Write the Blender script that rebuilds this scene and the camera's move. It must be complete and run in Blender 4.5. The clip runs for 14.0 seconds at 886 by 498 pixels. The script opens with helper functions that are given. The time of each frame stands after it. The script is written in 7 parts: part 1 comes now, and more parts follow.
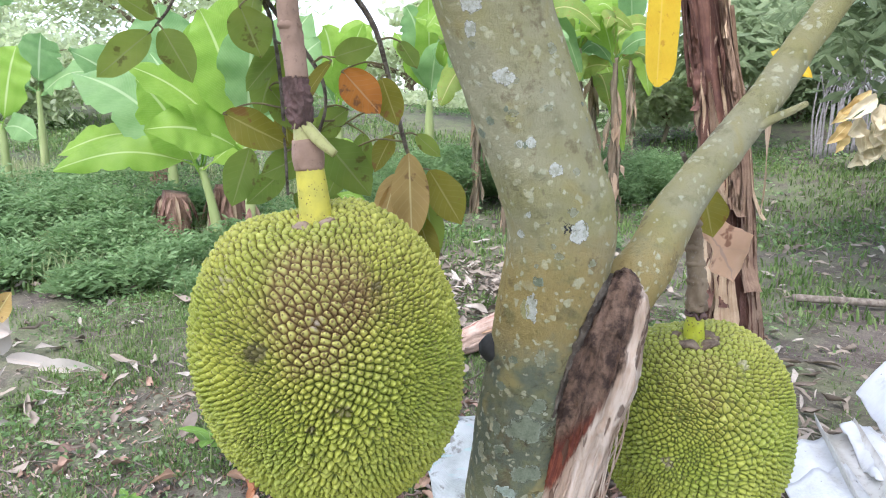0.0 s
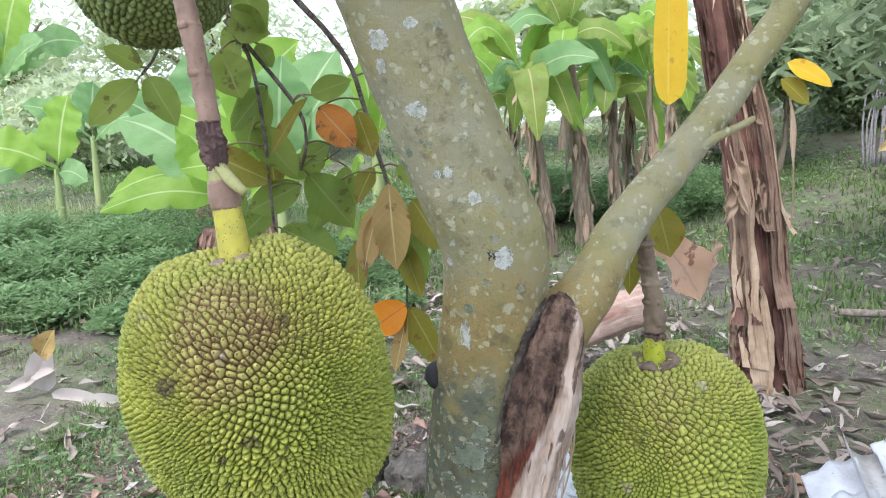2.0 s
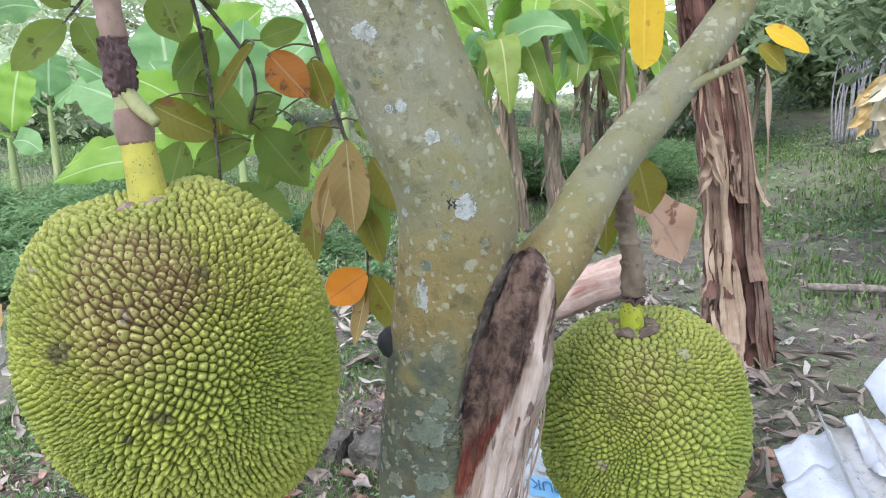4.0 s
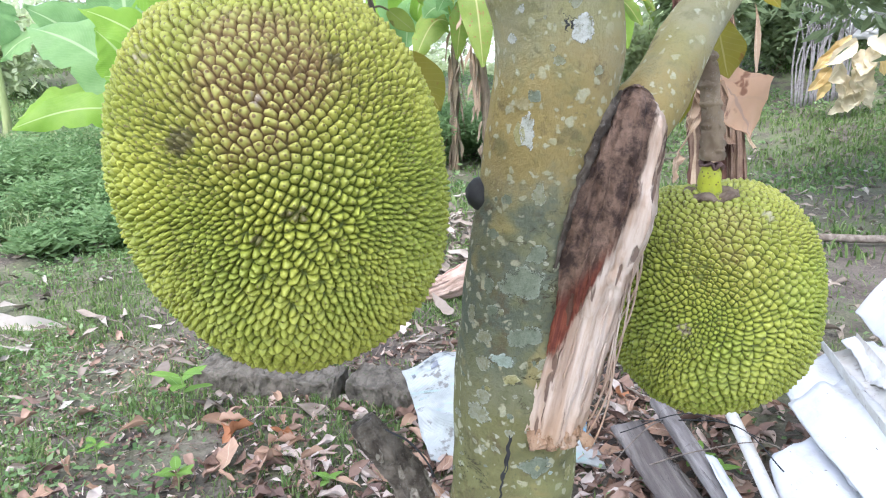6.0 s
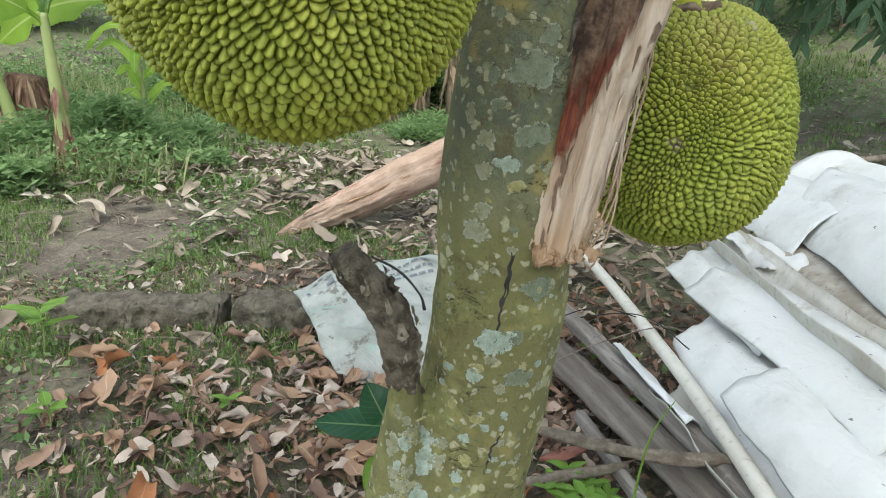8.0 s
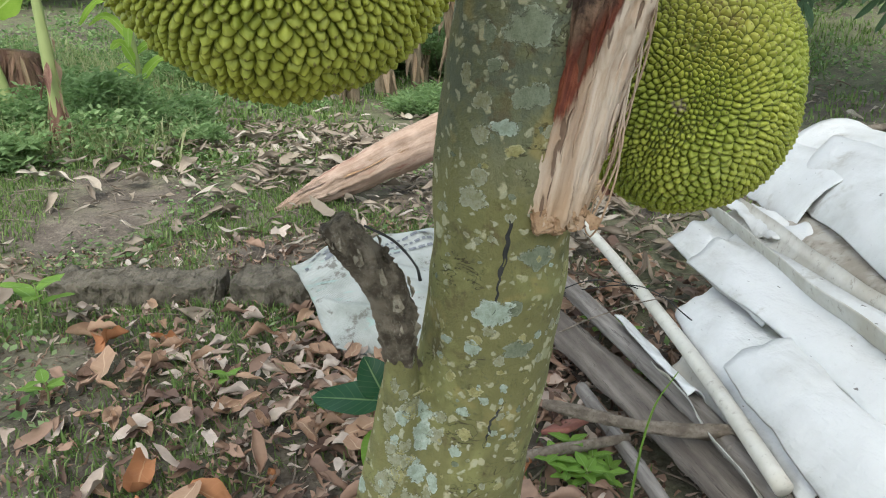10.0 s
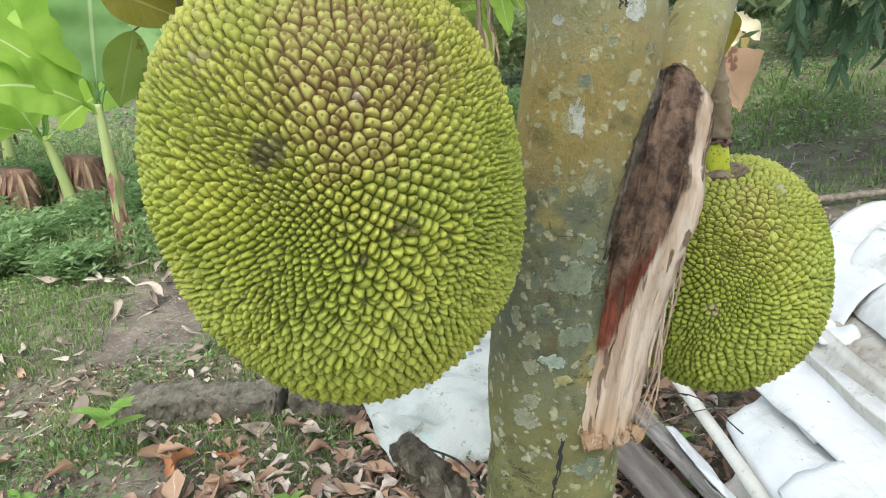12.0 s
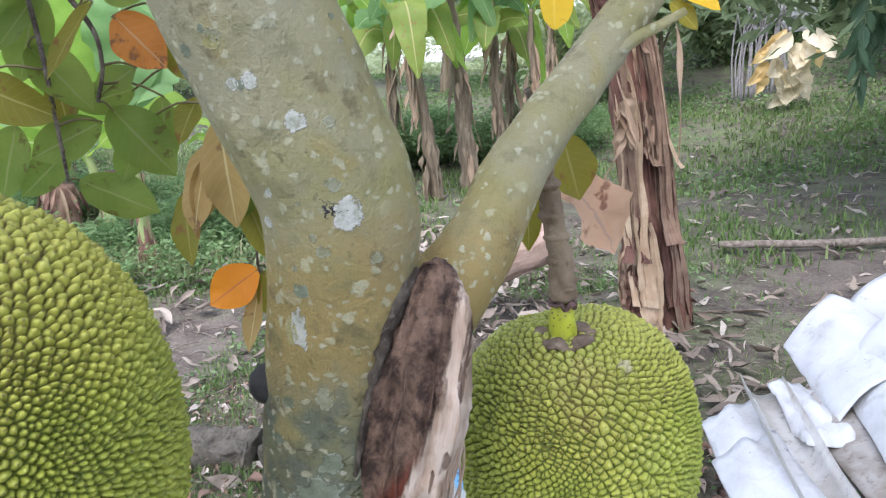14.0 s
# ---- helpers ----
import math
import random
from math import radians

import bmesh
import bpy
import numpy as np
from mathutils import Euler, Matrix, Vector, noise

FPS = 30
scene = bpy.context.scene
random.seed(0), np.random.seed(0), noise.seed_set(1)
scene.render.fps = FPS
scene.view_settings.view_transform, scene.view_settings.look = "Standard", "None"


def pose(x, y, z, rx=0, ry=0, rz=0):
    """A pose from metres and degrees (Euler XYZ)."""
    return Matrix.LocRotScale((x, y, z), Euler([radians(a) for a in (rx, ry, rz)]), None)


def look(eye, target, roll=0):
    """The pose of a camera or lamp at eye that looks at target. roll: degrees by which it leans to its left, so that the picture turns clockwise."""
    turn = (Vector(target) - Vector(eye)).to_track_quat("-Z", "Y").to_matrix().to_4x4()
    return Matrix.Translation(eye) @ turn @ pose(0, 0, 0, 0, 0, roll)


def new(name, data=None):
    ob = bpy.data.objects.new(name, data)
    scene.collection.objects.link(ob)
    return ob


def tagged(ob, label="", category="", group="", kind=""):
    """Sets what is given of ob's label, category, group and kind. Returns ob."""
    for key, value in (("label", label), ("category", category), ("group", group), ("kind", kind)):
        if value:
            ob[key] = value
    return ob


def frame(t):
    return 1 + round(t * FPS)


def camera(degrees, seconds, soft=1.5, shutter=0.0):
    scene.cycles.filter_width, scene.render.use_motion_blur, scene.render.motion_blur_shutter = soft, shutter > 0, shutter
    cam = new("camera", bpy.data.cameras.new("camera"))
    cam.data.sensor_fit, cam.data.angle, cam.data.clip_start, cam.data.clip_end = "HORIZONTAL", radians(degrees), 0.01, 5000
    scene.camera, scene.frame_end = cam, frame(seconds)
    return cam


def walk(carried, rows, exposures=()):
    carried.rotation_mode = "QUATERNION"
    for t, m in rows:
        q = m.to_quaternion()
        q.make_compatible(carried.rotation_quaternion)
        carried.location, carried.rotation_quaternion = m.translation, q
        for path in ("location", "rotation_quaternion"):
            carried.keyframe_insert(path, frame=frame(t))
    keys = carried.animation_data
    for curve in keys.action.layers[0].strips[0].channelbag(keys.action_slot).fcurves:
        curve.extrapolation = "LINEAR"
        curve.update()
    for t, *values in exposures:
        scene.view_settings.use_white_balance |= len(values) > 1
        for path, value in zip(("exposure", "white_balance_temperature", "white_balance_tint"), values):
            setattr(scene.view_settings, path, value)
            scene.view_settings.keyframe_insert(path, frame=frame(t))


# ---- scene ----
cam = camera(62.7, 14.0, soft=1.05, shutter=0.12)
PATH = [
    (0, (0.046, 0.015, 1.144), (0.037, 1.976, 0.751), 0.7),
    (0.5, (0.104, 0.004, 1.156), (-0.046, 1.966, 0.797), -0.2),
    (1, (0.144, -0.002, 1.155), (-0.039, 1.961, 0.817), -0.0),
    (1.5, (0.174, -0.002, 1.151), (0.029, 1.964, 0.816), -1.8),
    (2, (0.19, 0.005, 1.15), (0.035, 1.973, 0.827), -2.1),
    (2.5, (0.203, 0.048, 1.151), (0.159, 2.026, 0.861), -1.0),
    (2.7, (0.204, 0.058, 1.149), (0.163, 2.032, 0.829), -0.9),
    (4.8, (0.186, 0.116, 1.049), (0.067, 2.07, 0.637), -1.2),
    (5, (0.177, 0.113, 1.033), (0.06, 2.063, 0.603), -0.3),
    (5.5, (0.141, 0.103, 1.002), (0.022, 2.042, 0.525), -1.0),
    (6, (0.047, 0.119, 0.964), (0.089, 2.064, 0.499), -0.8),
    (6.5, (-0.039, 0.141, 0.919), (0.203, 2.056, 0.396), -0.6),
    (7, (-0.079, 0.167, 0.871), (0.282, 2.045, 0.285), -0.7),
    (7.5, (-0.096, 0.171, 0.826), (0.312, 2.023, 0.189), -0.1),
    (8, (-0.1, 0.194, 0.782), (0.35, 2.057, 0.211), 0.3),
    (8.2, (-0.105, 0.198, 0.768), (0.349, 2.058, 0.188), 0.0),
    (10.3, (-0.085, 0.216, 0.768), (0.351, 2.061, 0.13), -0.5),
    (10.5, (-0.082, 0.213, 0.796), (0.33, 2.087, 0.232), -0.6),
    (11, (-0.078, 0.199, 0.864), (0.318, 2.093, 0.358), -1.7),
    (11.5, (-0.082, 0.199, 0.91), (0.302, 2.097, 0.409), -2.2),
    (12, (-0.102, 0.192, 0.966), (0.238, 2.1, 0.472), -3.6),
    (12.5, (-0.099, 0.187, 1.01), (0.205, 2.098, 0.508), -4.8),
    (13, (-0.005, 0.209, 1.019), (0.294, 2.118, 0.506), -7.1),
    (13.5, (0.154, 0.222, 1.064), (0.155, 2.156, 0.556), -4.6),
    (14, (0.224, 0.284, 1.106), (0.368, 2.22, 0.622), -2.8),
]
EXPOSURES = [(0.0, 1.94, 5750, 18), (1.0, 1.96, 5750, 18), (1.5, 1.91, 5750, 18), (2.0, 1.82, 5700, 18), (2.5, 1.6, 5650, 18), (5.0, 2.05, 5500, 18), (5.5, 2.15, 5550, 18), (6.0, 2.2, 5650, 18), (6.5, 1.95, 5950, 12), (8.0, 1.5, 6350, 6), (10.5, 1.46, 6400, 8), (11.5, 1.65, 6450, 9), (12.0, 1.85, 6350, 8), (12.5, 1.95, 6150, 8), (13.0, 1.65, 6000, 14), (13.5, 1.88, 5700, 18), (14.0, 1.81, 5700, 20)]
walk(cam, [(t, look(eye, target, roll)) for t, eye, target, roll in PATH], EXPOSURES)

from mathutils.bvhtree import BVHTree

# ---- world, sun, exposure ----
SUN_UP, SUN_ROUND = 58.0, 205.0
world = bpy.data.worlds.new("sky")
scene.world = world
world.use_nodes = True
wn = world.node_tree
sky = wn.nodes.new("ShaderNodeTexSky")
sky.sky_type, sky.sun_disc = "NISHITA", False
sky.sun_elevation, sky.sun_rotation = radians(SUN_UP), radians(SUN_ROUND)
sky.air_density, sky.dust_density, sky.ozone_density = 1.0, 1.5, 1.0
pale = wn.nodes.new("ShaderNodeHueSaturation")
pale.inputs["Saturation"].default_value = 0.45
wn.links.new(sky.outputs[0], pale.inputs["Color"])
wn.links.new(pale.outputs[0], wn.nodes["Background"].inputs[0])
wn.nodes["Background"].inputs[1].default_value = 0.15

sun = new("sun", bpy.data.lights.new("sun", "SUN"))
sun.data.energy, sun.data.angle, sun.data.color = 1.2, radians(35), (1.0, 0.95, 0.87)
sun.matrix_world = look((10 * math.sin(radians(SUN_ROUND)), 10 * math.cos(radians(SUN_ROUND)), 10 * math.tan(radians(SUN_UP))), (0, 0, 0))

# ---- small tools ----
rng = np.random.RandomState(7)
ORIGIN = {}


def thing(name, loc, label, category, group="", kind=""):
    e = new(name)
    e.location = loc
    ORIGIN[e.name] = np.array(loc, float)
    return tagged(e, label, category, group, kind)


def fill_mesh(name, shape, material, origin, smooth=True):
    V, F = np.asarray(shape[0], float), shape[1]
    me = bpy.data.meshes.new(name)
    me.from_pydata((V - origin).tolist(), [], [tuple(int(i) for i in f) for f in F])
    if len(shape) > 2 and shape[2] is not None:
        layer = me.uv_layers.new(name="uv")
        idx = np.zeros(len(me.loops), int)
        me.loops.foreach_get("vertex_index", idx)
        layer.data.foreach_set("uv", np.asarray(shape[2], float)[idx].ravel())
    if smooth:
        me.polygons.foreach_set("use_smooth", [True] * len(me.polygons))
    me.materials.append(material)
    me.update()
    return me


def part(name, shape, material, parent, label="", smooth=True):
    """One mesh object from world coordinates, under a thing or a part."""
    o = ORIGIN[parent.name]
    ob = new(name, fill_mesh(name, shape, material, o, smooth))
    ob.parent = parent
    ORIGIN[ob.name] = o
    if label:
        tagged(ob, label)
    return ob


def solo(name, shape, material, loc, label, category, group="", kind="", smooth=True):
    ob = new(name, fill_mesh(name, shape, material, np.array(loc, float), smooth))
    ob.location = loc
    ORIGIN[ob.name] = np.array(loc, float)
    return tagged(ob, label, category, group, kind)


def joined(shapes):
    V, F, U, n = [], [], [], 0
    for s in shapes:
        v = np.asarray(s[0], float)
        V.append(v)
        F.extend([tuple(i + n for i in f) for f in s[1]])
        U.append(np.asarray(s[2], float) if len(s) > 2 and s[2] is not None else np.zeros((len(v), 2)))
        n += len(v)
    return np.concatenate(V), F, np.concatenate(U)


def unit(v):
    v = np.asarray(v, float)
    return v / max(np.linalg.norm(v), 1e-9)


def spline(pts, n):
    """n points along a smooth curve through pts (rows of any width)."""
    P = np.asarray(pts, float)
    if len(P) == 2:
        s = np.linspace(0, 1, n)[:, None]
        return P[0] * (1 - s) + P[1] * s
    E = np.vstack([2 * P[0] - P[1], P, 2 * P[-1] - P[-2]])
    out = []
    for s in np.linspace(0, len(P) - 1 - 1e-6, n):
        i, t = int(s), s - int(s)
        a, b, c, d = E[i:i + 4]
        out.append(0.5 * (2 * b + (c - a) * t + (2 * a - 5 * b + 4 * c - d) * t * t + (3 * b - a - 3 * c + d) * t ** 3))
    return np.array(out)


TABLE = np.random.RandomState(3).rand(64, 64)


def vnoise(x, y):
    """Smooth value noise, 0 to 1, for arrays."""
    x, y = np.asarray(x, float), np.asarray(y, float)
    i, j = np.floor(x).astype(int), np.floor(y).astype(int)
    u, v = x - i, y - j
    u, v = u * u * (3 - 2 * u), v * v * (3 - 2 * v)
    g = lambda a, b: TABLE[a % 64, b % 64]
    return (g(i, j) * (1 - u) + g(i + 1, j) * u) * (1 - v) + (g(i, j + 1) * (1 - u) + g(i + 1, j + 1) * u) * v


def step(a, b, x):
    t = np.clip((np.asarray(x, float) - a) / (b - a), 0, 1)
    return t * t * (3 - 2 * t)


def tube(pts, radii, n=16, rings=24, wobble=0.0, freq=3.0, seed=0.0, flat=1.0, flat_dir=(0, 1, 0), caps=True, along=14.0):
    """A round or flattened tube along a curve, with uneven skin."""
    P = spline(np.column_stack([np.asarray(pts, float), np.asarray(radii, float)]), rings)
    C, R = P[:, :3], P[:, 3]
    T = np.gradient(C, axis=0)
    V, U = [], []
    ref = np.asarray(flat_dir, float)
    L = np.concatenate([[0], np.cumsum(np.linalg.norm(np.diff(C, axis=0), axis=1))])
    for k in range(rings):
        t = unit(T[k])
        if abs(t @ unit(ref)) > 0.95:
            ref = np.array((1.0, 0.1, 0.0))
        s = unit(np.cross(t, ref))
        w = np.cross(s, t)
        for i in range(n):
            a = 2 * math.pi * i / n
            r = R[k]
            if wobble:
                r *= 1 + wobble * (2 * float(vnoise(seed + freq * math.cos(a) + 9, seed + freq * math.sin(a) + L[k] * along * freq / 3)) - 1)
            V.append(C[k] + r * (math.cos(a) * s + flat * math.sin(a) * w))
            U.append((i / n, L[k]))
    F = [(k * n + i, k * n + (i + 1) % n, (k + 1) * n + (i + 1) % n, (k + 1) * n + i) for k in range(rings - 1) for i in range(n)]
    if caps:
        F += [tuple(range(n))[::-1], tuple((rings - 1) * n + i for i in range(n))]
    return np.array(V), F, np.array(U)


def blade(base, tip, width, up=(0, -1, 0.3), fold=0.15, droop=0.1, wave=0.0, kind="oval", nl=10, nw=4, seed=0, roll=0.0):
    """A leaf blade between two points, with a folded midrib, a bend and a wavy rim. uv: across, along."""
    b, t = np.asarray(base, float), np.asarray(tip, float)
    d = t - b
    length = np.linalg.norm(d)
    d = d / length
    side = unit(np.cross(d, up))
    nor = np.cross(side, d)
    V, U = [], []
    for k in range(nl + 1):
        s = k / nl
        if kind == "oval":
            w = math.sin(math.pi * min(1, s) ** 0.85) ** 0.75
        elif kind == "jack":
            w = math.sin(math.pi * s ** 0.92) ** 0.7 * (1 if s < 0.86 else 1 - 0.35 * math.sin(math.pi * (s - 0.86) / 0.28))
        elif kind == "blunt":
            w = min(1.0, 0.55 + 0.6 * s) * (1 - max(0.0, (s - 0.86) / 0.14) ** 2.5) ** 0.5 if s < 1 else 0.15
        elif kind == "lance":
            w = math.sin(math.pi * s ** 0.7) ** 1.1
        elif kind == "banana":
            w = min(1, (s * 6 + 0.02)) ** 0.6 * (1 - max(0, s - 0.75) ** 2 * 14) ** 0.5 if s < 0.99 else 0.12
        else:
            w = 1.0 - 0.6 * s
        for j in range(nw + 1):
            q = 2 * j / nw - 1
            off = width / 2 * w * q
            ripple = wave * width * math.sin(9 * s + 3.0 * seed + (2 if q > 0 else 0)) * abs(q) * w
            rise = fold * abs(off)
            if roll:
                half = width / 2 * w
                off, rise = half / roll * math.sin(roll * q), half / roll * (1 - math.cos(roll * q)) + 0.3 * rise
            p = b + d * (s * length) + side * off + nor * (rise - droop * length * (s * s) + ripple)
            V.append(p)
            U.append((j / nw, s))
    m = nw + 1
    F = [(k * m + j, k * m + j + 1, (k + 1) * m + j + 1, (k + 1) * m + j) for k in range(nl) for j in range(nw)]
    return np.array(V), F, np.array(U)


def roughen(shape, amp, freq, seed=0.0):
    """Push the skin of a shape about with noise at three sizes."""
    V = [Vector(v) for v in shape[0]]
    off = Vector((seed, 3.1 * seed, 0))
    W = [v + amp * (noise.noise_vector(v * freq + off) + 0.6 * noise.noise_vector(v * freq * 2.7 + off) + 0.35 * noise.noise_vector(v * freq * 7 + off)) for v in V]
    return np.array([w[:] for w in W]), shape[1], shape[2] if len(shape) > 2 else None


def slab(center, size, rot=0.0, tilt=(0, 0), bevel=0.006, rough=0.0, cuts=6, seed=0, fine=0):
    """A block with rounded, uneven edges."""
    bm = bmesh.new()
    bmesh.ops.create_cube(bm, size=1)
    for v in bm.verts:
        v.co = Vector((v.co.x * size[0], v.co.y * size[1], v.co.z * size[2]))
    long = max(range(3), key=lambda a: size[a])
    edges = [e for e in bm.edges if abs((e.verts[0].co - e.verts[1].co)[long]) > 0.5 * size[long]]
    bmesh.ops.subdivide_edges(bm, edges=edges, cuts=cuts, use_grid_fill=True)
    if fine:
        bmesh.ops.subdivide_edges(bm, edges=[e for e in bm.edges if e not in edges], cuts=fine, use_grid_fill=True)
    if bevel:
        sharp = [e for e in bm.edges if len(e.link_faces) == 2 and e.calc_face_angle(0) > 0.6]
        bmesh.ops.bevel(bm, geom=sharp, offset=bevel, segments=2, affect="EDGES")
    m = Matrix.Translation(center) @ Euler((radians(tilt[0]), radians(tilt[1]), radians(rot))).to_matrix().to_4x4()
    for v in bm.verts:
        if rough:
            v.co += rough * (noise.noise_vector(v.co * 9 + Vector((seed, 0, 0))) + 0.5 * noise.noise_vector(v.co * 31 + Vector((seed, 5, 0))))
        v.co = m @ v.co
    bm.verts.index_update()
    V = np.array([v.co[:] for v in bm.verts])
    F = [tuple(v.index for v in f.verts) for f in bm.faces]
    bm.free()
    return V, F, None


# ---- materials ----
class Nodes:
    """Short hand for one material's node tree."""

    def __init__(self, name):
        self.m = bpy.data.materials.new(name)
        self.m.use_nodes = True
        self.t = self.m.node_tree
        self.b = self.t.nodes["Principled BSDF"]
        self.b.inputs["Specular IOR Level"].default_value = 0.35
        self.geo = None

    def node(self, kind, **kw):
        n = self.t.nodes.new(kind)
        for k, v in kw.items():
            n.inputs[k].default_value = v
        return n

    def link(self, a, b):
        self.t.links.new(a, b)

    def coords(self, kind="Object"):
        return self.t.nodes.new("ShaderNodeTexCoord").outputs[kind]

    def place(self):
        return self.t.nodes.new("ShaderNodeNewGeometry").outputs["Position"]

    def scaled(self, vec, s):
        n = self.node("ShaderNodeMapping")
        n.inputs["Scale"].default_value = s
        self.link(vec, n.inputs[0])
        return n.outputs[0]

    def noise(self, vec, scale, detail=4.0, rough=0.6, distort=0.0):
        n = self.node("ShaderNodeTexNoise")
        n.inputs["Scale"].default_value = scale
        n.inputs["Detail"].default_value = detail
        n.inputs["Roughness"].default_value = rough
        n.inputs["Distortion"].default_value = distort
        self.link(vec, n.inputs["Vector"])
        return n.outputs[0]

    def voronoi(self, vec, scale, feature="F1", out=0):
        n = self.node("ShaderNodeTexVoronoi")
        n.feature = feature
        n.inputs["Scale"].default_value = scale
        self.link(vec, n.inputs["Vector"])
        return n.outputs[out]

    def ramp(self, fac, a, b):
        n = self.node("ShaderNodeMapRange")
        n.interpolation_type = "SMOOTHSTEP"
        n.inputs["From Min"].default_value, n.inputs["From Max"].default_value = a, b
        self.link(fac, n.inputs["Value"])
        return n.outputs[0]

    def math(self, op, a, b=0.0):
        n = self.node("ShaderNodeMath")
        n.operation = op
        for i, v in enumerate((a, b)):
            if isinstance(v, (int, float)):
                n.inputs[i].default_value = v
            else:
                self.link(v, n.inputs[i])
        return n.outputs[0]

    def mix(self, fac, a, b, blend="MIX"):
        n = self.node("ShaderNodeMix")
        n.data_type, n.blend_type = "RGBA", blend
        for i, v in ((0, fac), (6, a), (7, b)):
            if isinstance(v, (int, float)):
                n.inputs[i].default_value = v
            elif isinstance(v, tuple):
                n.inputs[i].default_value = (*v, 1.0)
            else:
                self.link(v, n.inputs[i])
        return n.outputs[2]

    def split(self, vec):
        n = self.node("ShaderNodeSeparateXYZ")
        self.link(vec, n.inputs[0])
        return n.outputs

    def random(self):
        return self.t.nodes.new("ShaderNodeObjectInfo").outputs["Random"]

    def island(self):
        return self.t.nodes.new("ShaderNodeNewGeometry").outputs["Random Per Island"]

    def done(self, color, rough=0.7, height=None, bump=0.3, dist=0.002):
        if isinstance(color, tuple):
            self.b.inputs["Base Color"].default_value = (*color, 1)
        else:
            self.link(color, self.b.inputs["Base Color"])
        if isinstance(rough, (int, float)):
            self.b.inputs["Roughness"].default_value = rough
        else:
            self.link(rough, self.b.inputs["Roughness"])
        if height is not None:
            n = self.node("ShaderNodeBump")
            n.inputs["Strength"].default_value, n.inputs["Distance"].default_value = bump, dist
            self.link(height, n.inputs["Height"])
            self.link(n.outputs[0], self.b.inputs["Normal"])
        return self.m


def plain(name, c1, c2, scale=12.0, rough=0.7, bump=0.3, dist=0.002, stretch=(1, 1, 1), c3=None, fine=6.0):
    """Two or three colours mixed by noise at two sizes, with relief."""
    n = Nodes(name)
    v = n.scaled(n.coords(), stretch)
    big, small = n.noise(v, scale), n.noise(v, scale * fine, 6, 0.7)
    col = n.mix(n.ramp(big, 0.35, 0.65), c1, c2)
    if c3:
        col = n.mix(n.ramp(small, 0.55, 0.72), col, c3)
    col = n.mix(n.math("MULTIPLY", small, 0.5), col, tuple(0.55 * c for c in c1), "MIX")
    return n.done(col, rough, small, bump, dist)


def leafy(name, c1, c2, rib, trans=0.35, rough=0.45, veins=26.0, spots=None, per="object"):
    """Leaf: midrib and side veins by uv, light let through the blade."""
    n = Nodes(name)
    uv = n.coords("UV")
    x, y, _ = n.split(uv)
    off = n.math("ABSOLUTE", n.math("SUBTRACT", x, 0.5))
    wav = n.math("SINE", n.math("MULTIPLY", n.math("SUBTRACT", y, n.math("MULTIPLY", off, 0.45)), veins * 6.283))
    vein = n.math("MULTIPLY", n.ramp(wav, 0.85, 1.0), 0.2)
    mid = n.ramp(off, 0.035, 0.012)
    big = n.noise(n.coords(), 9.0)
    fine = n.noise(n.coords(), 70.0, 5)
    rnd = n.random() if per == "object" else n.island()
    col = n.mix(n.math("ADD", n.math("MULTIPLY", n.ramp(big, 0.3, 0.7), 0.5), n.math("MULTIPLY", rnd, 0.5)), c1, c2)
    col = n.mix(n.math("MULTIPLY", fine, 0.35), col, tuple(0.6 * c for c in c2))
    if spots:
        col = n.mix(n.ramp(n.noise(n.coords(), 26.0, 3), 0.6, 0.68), col, spots)
    col = n.mix(n.math("MAXIMUM", mid, vein), col, rib)
    n.b.inputs["Specular IOR Level"].default_value = 0.2
    m = n.done(col, rough, n.math("ADD", n.math("MULTIPLY", fine, 0.3), n.math("MAXIMUM", mid, vein)), 0.25, 0.002)
    tr = n.node("ShaderNodeBsdfTranslucent")
    n.link(col, tr.inputs[0])
    mx = n.node("ShaderNodeMixShader")
    mx.inputs[0].default_value = trans
    n.link(n.b.outputs[0], mx.inputs[1])
    n.link(tr.outputs[0], mx.inputs[2])
    n.link(mx.outputs[0], n.t.nodes["Material Output"].inputs[0])
    return m


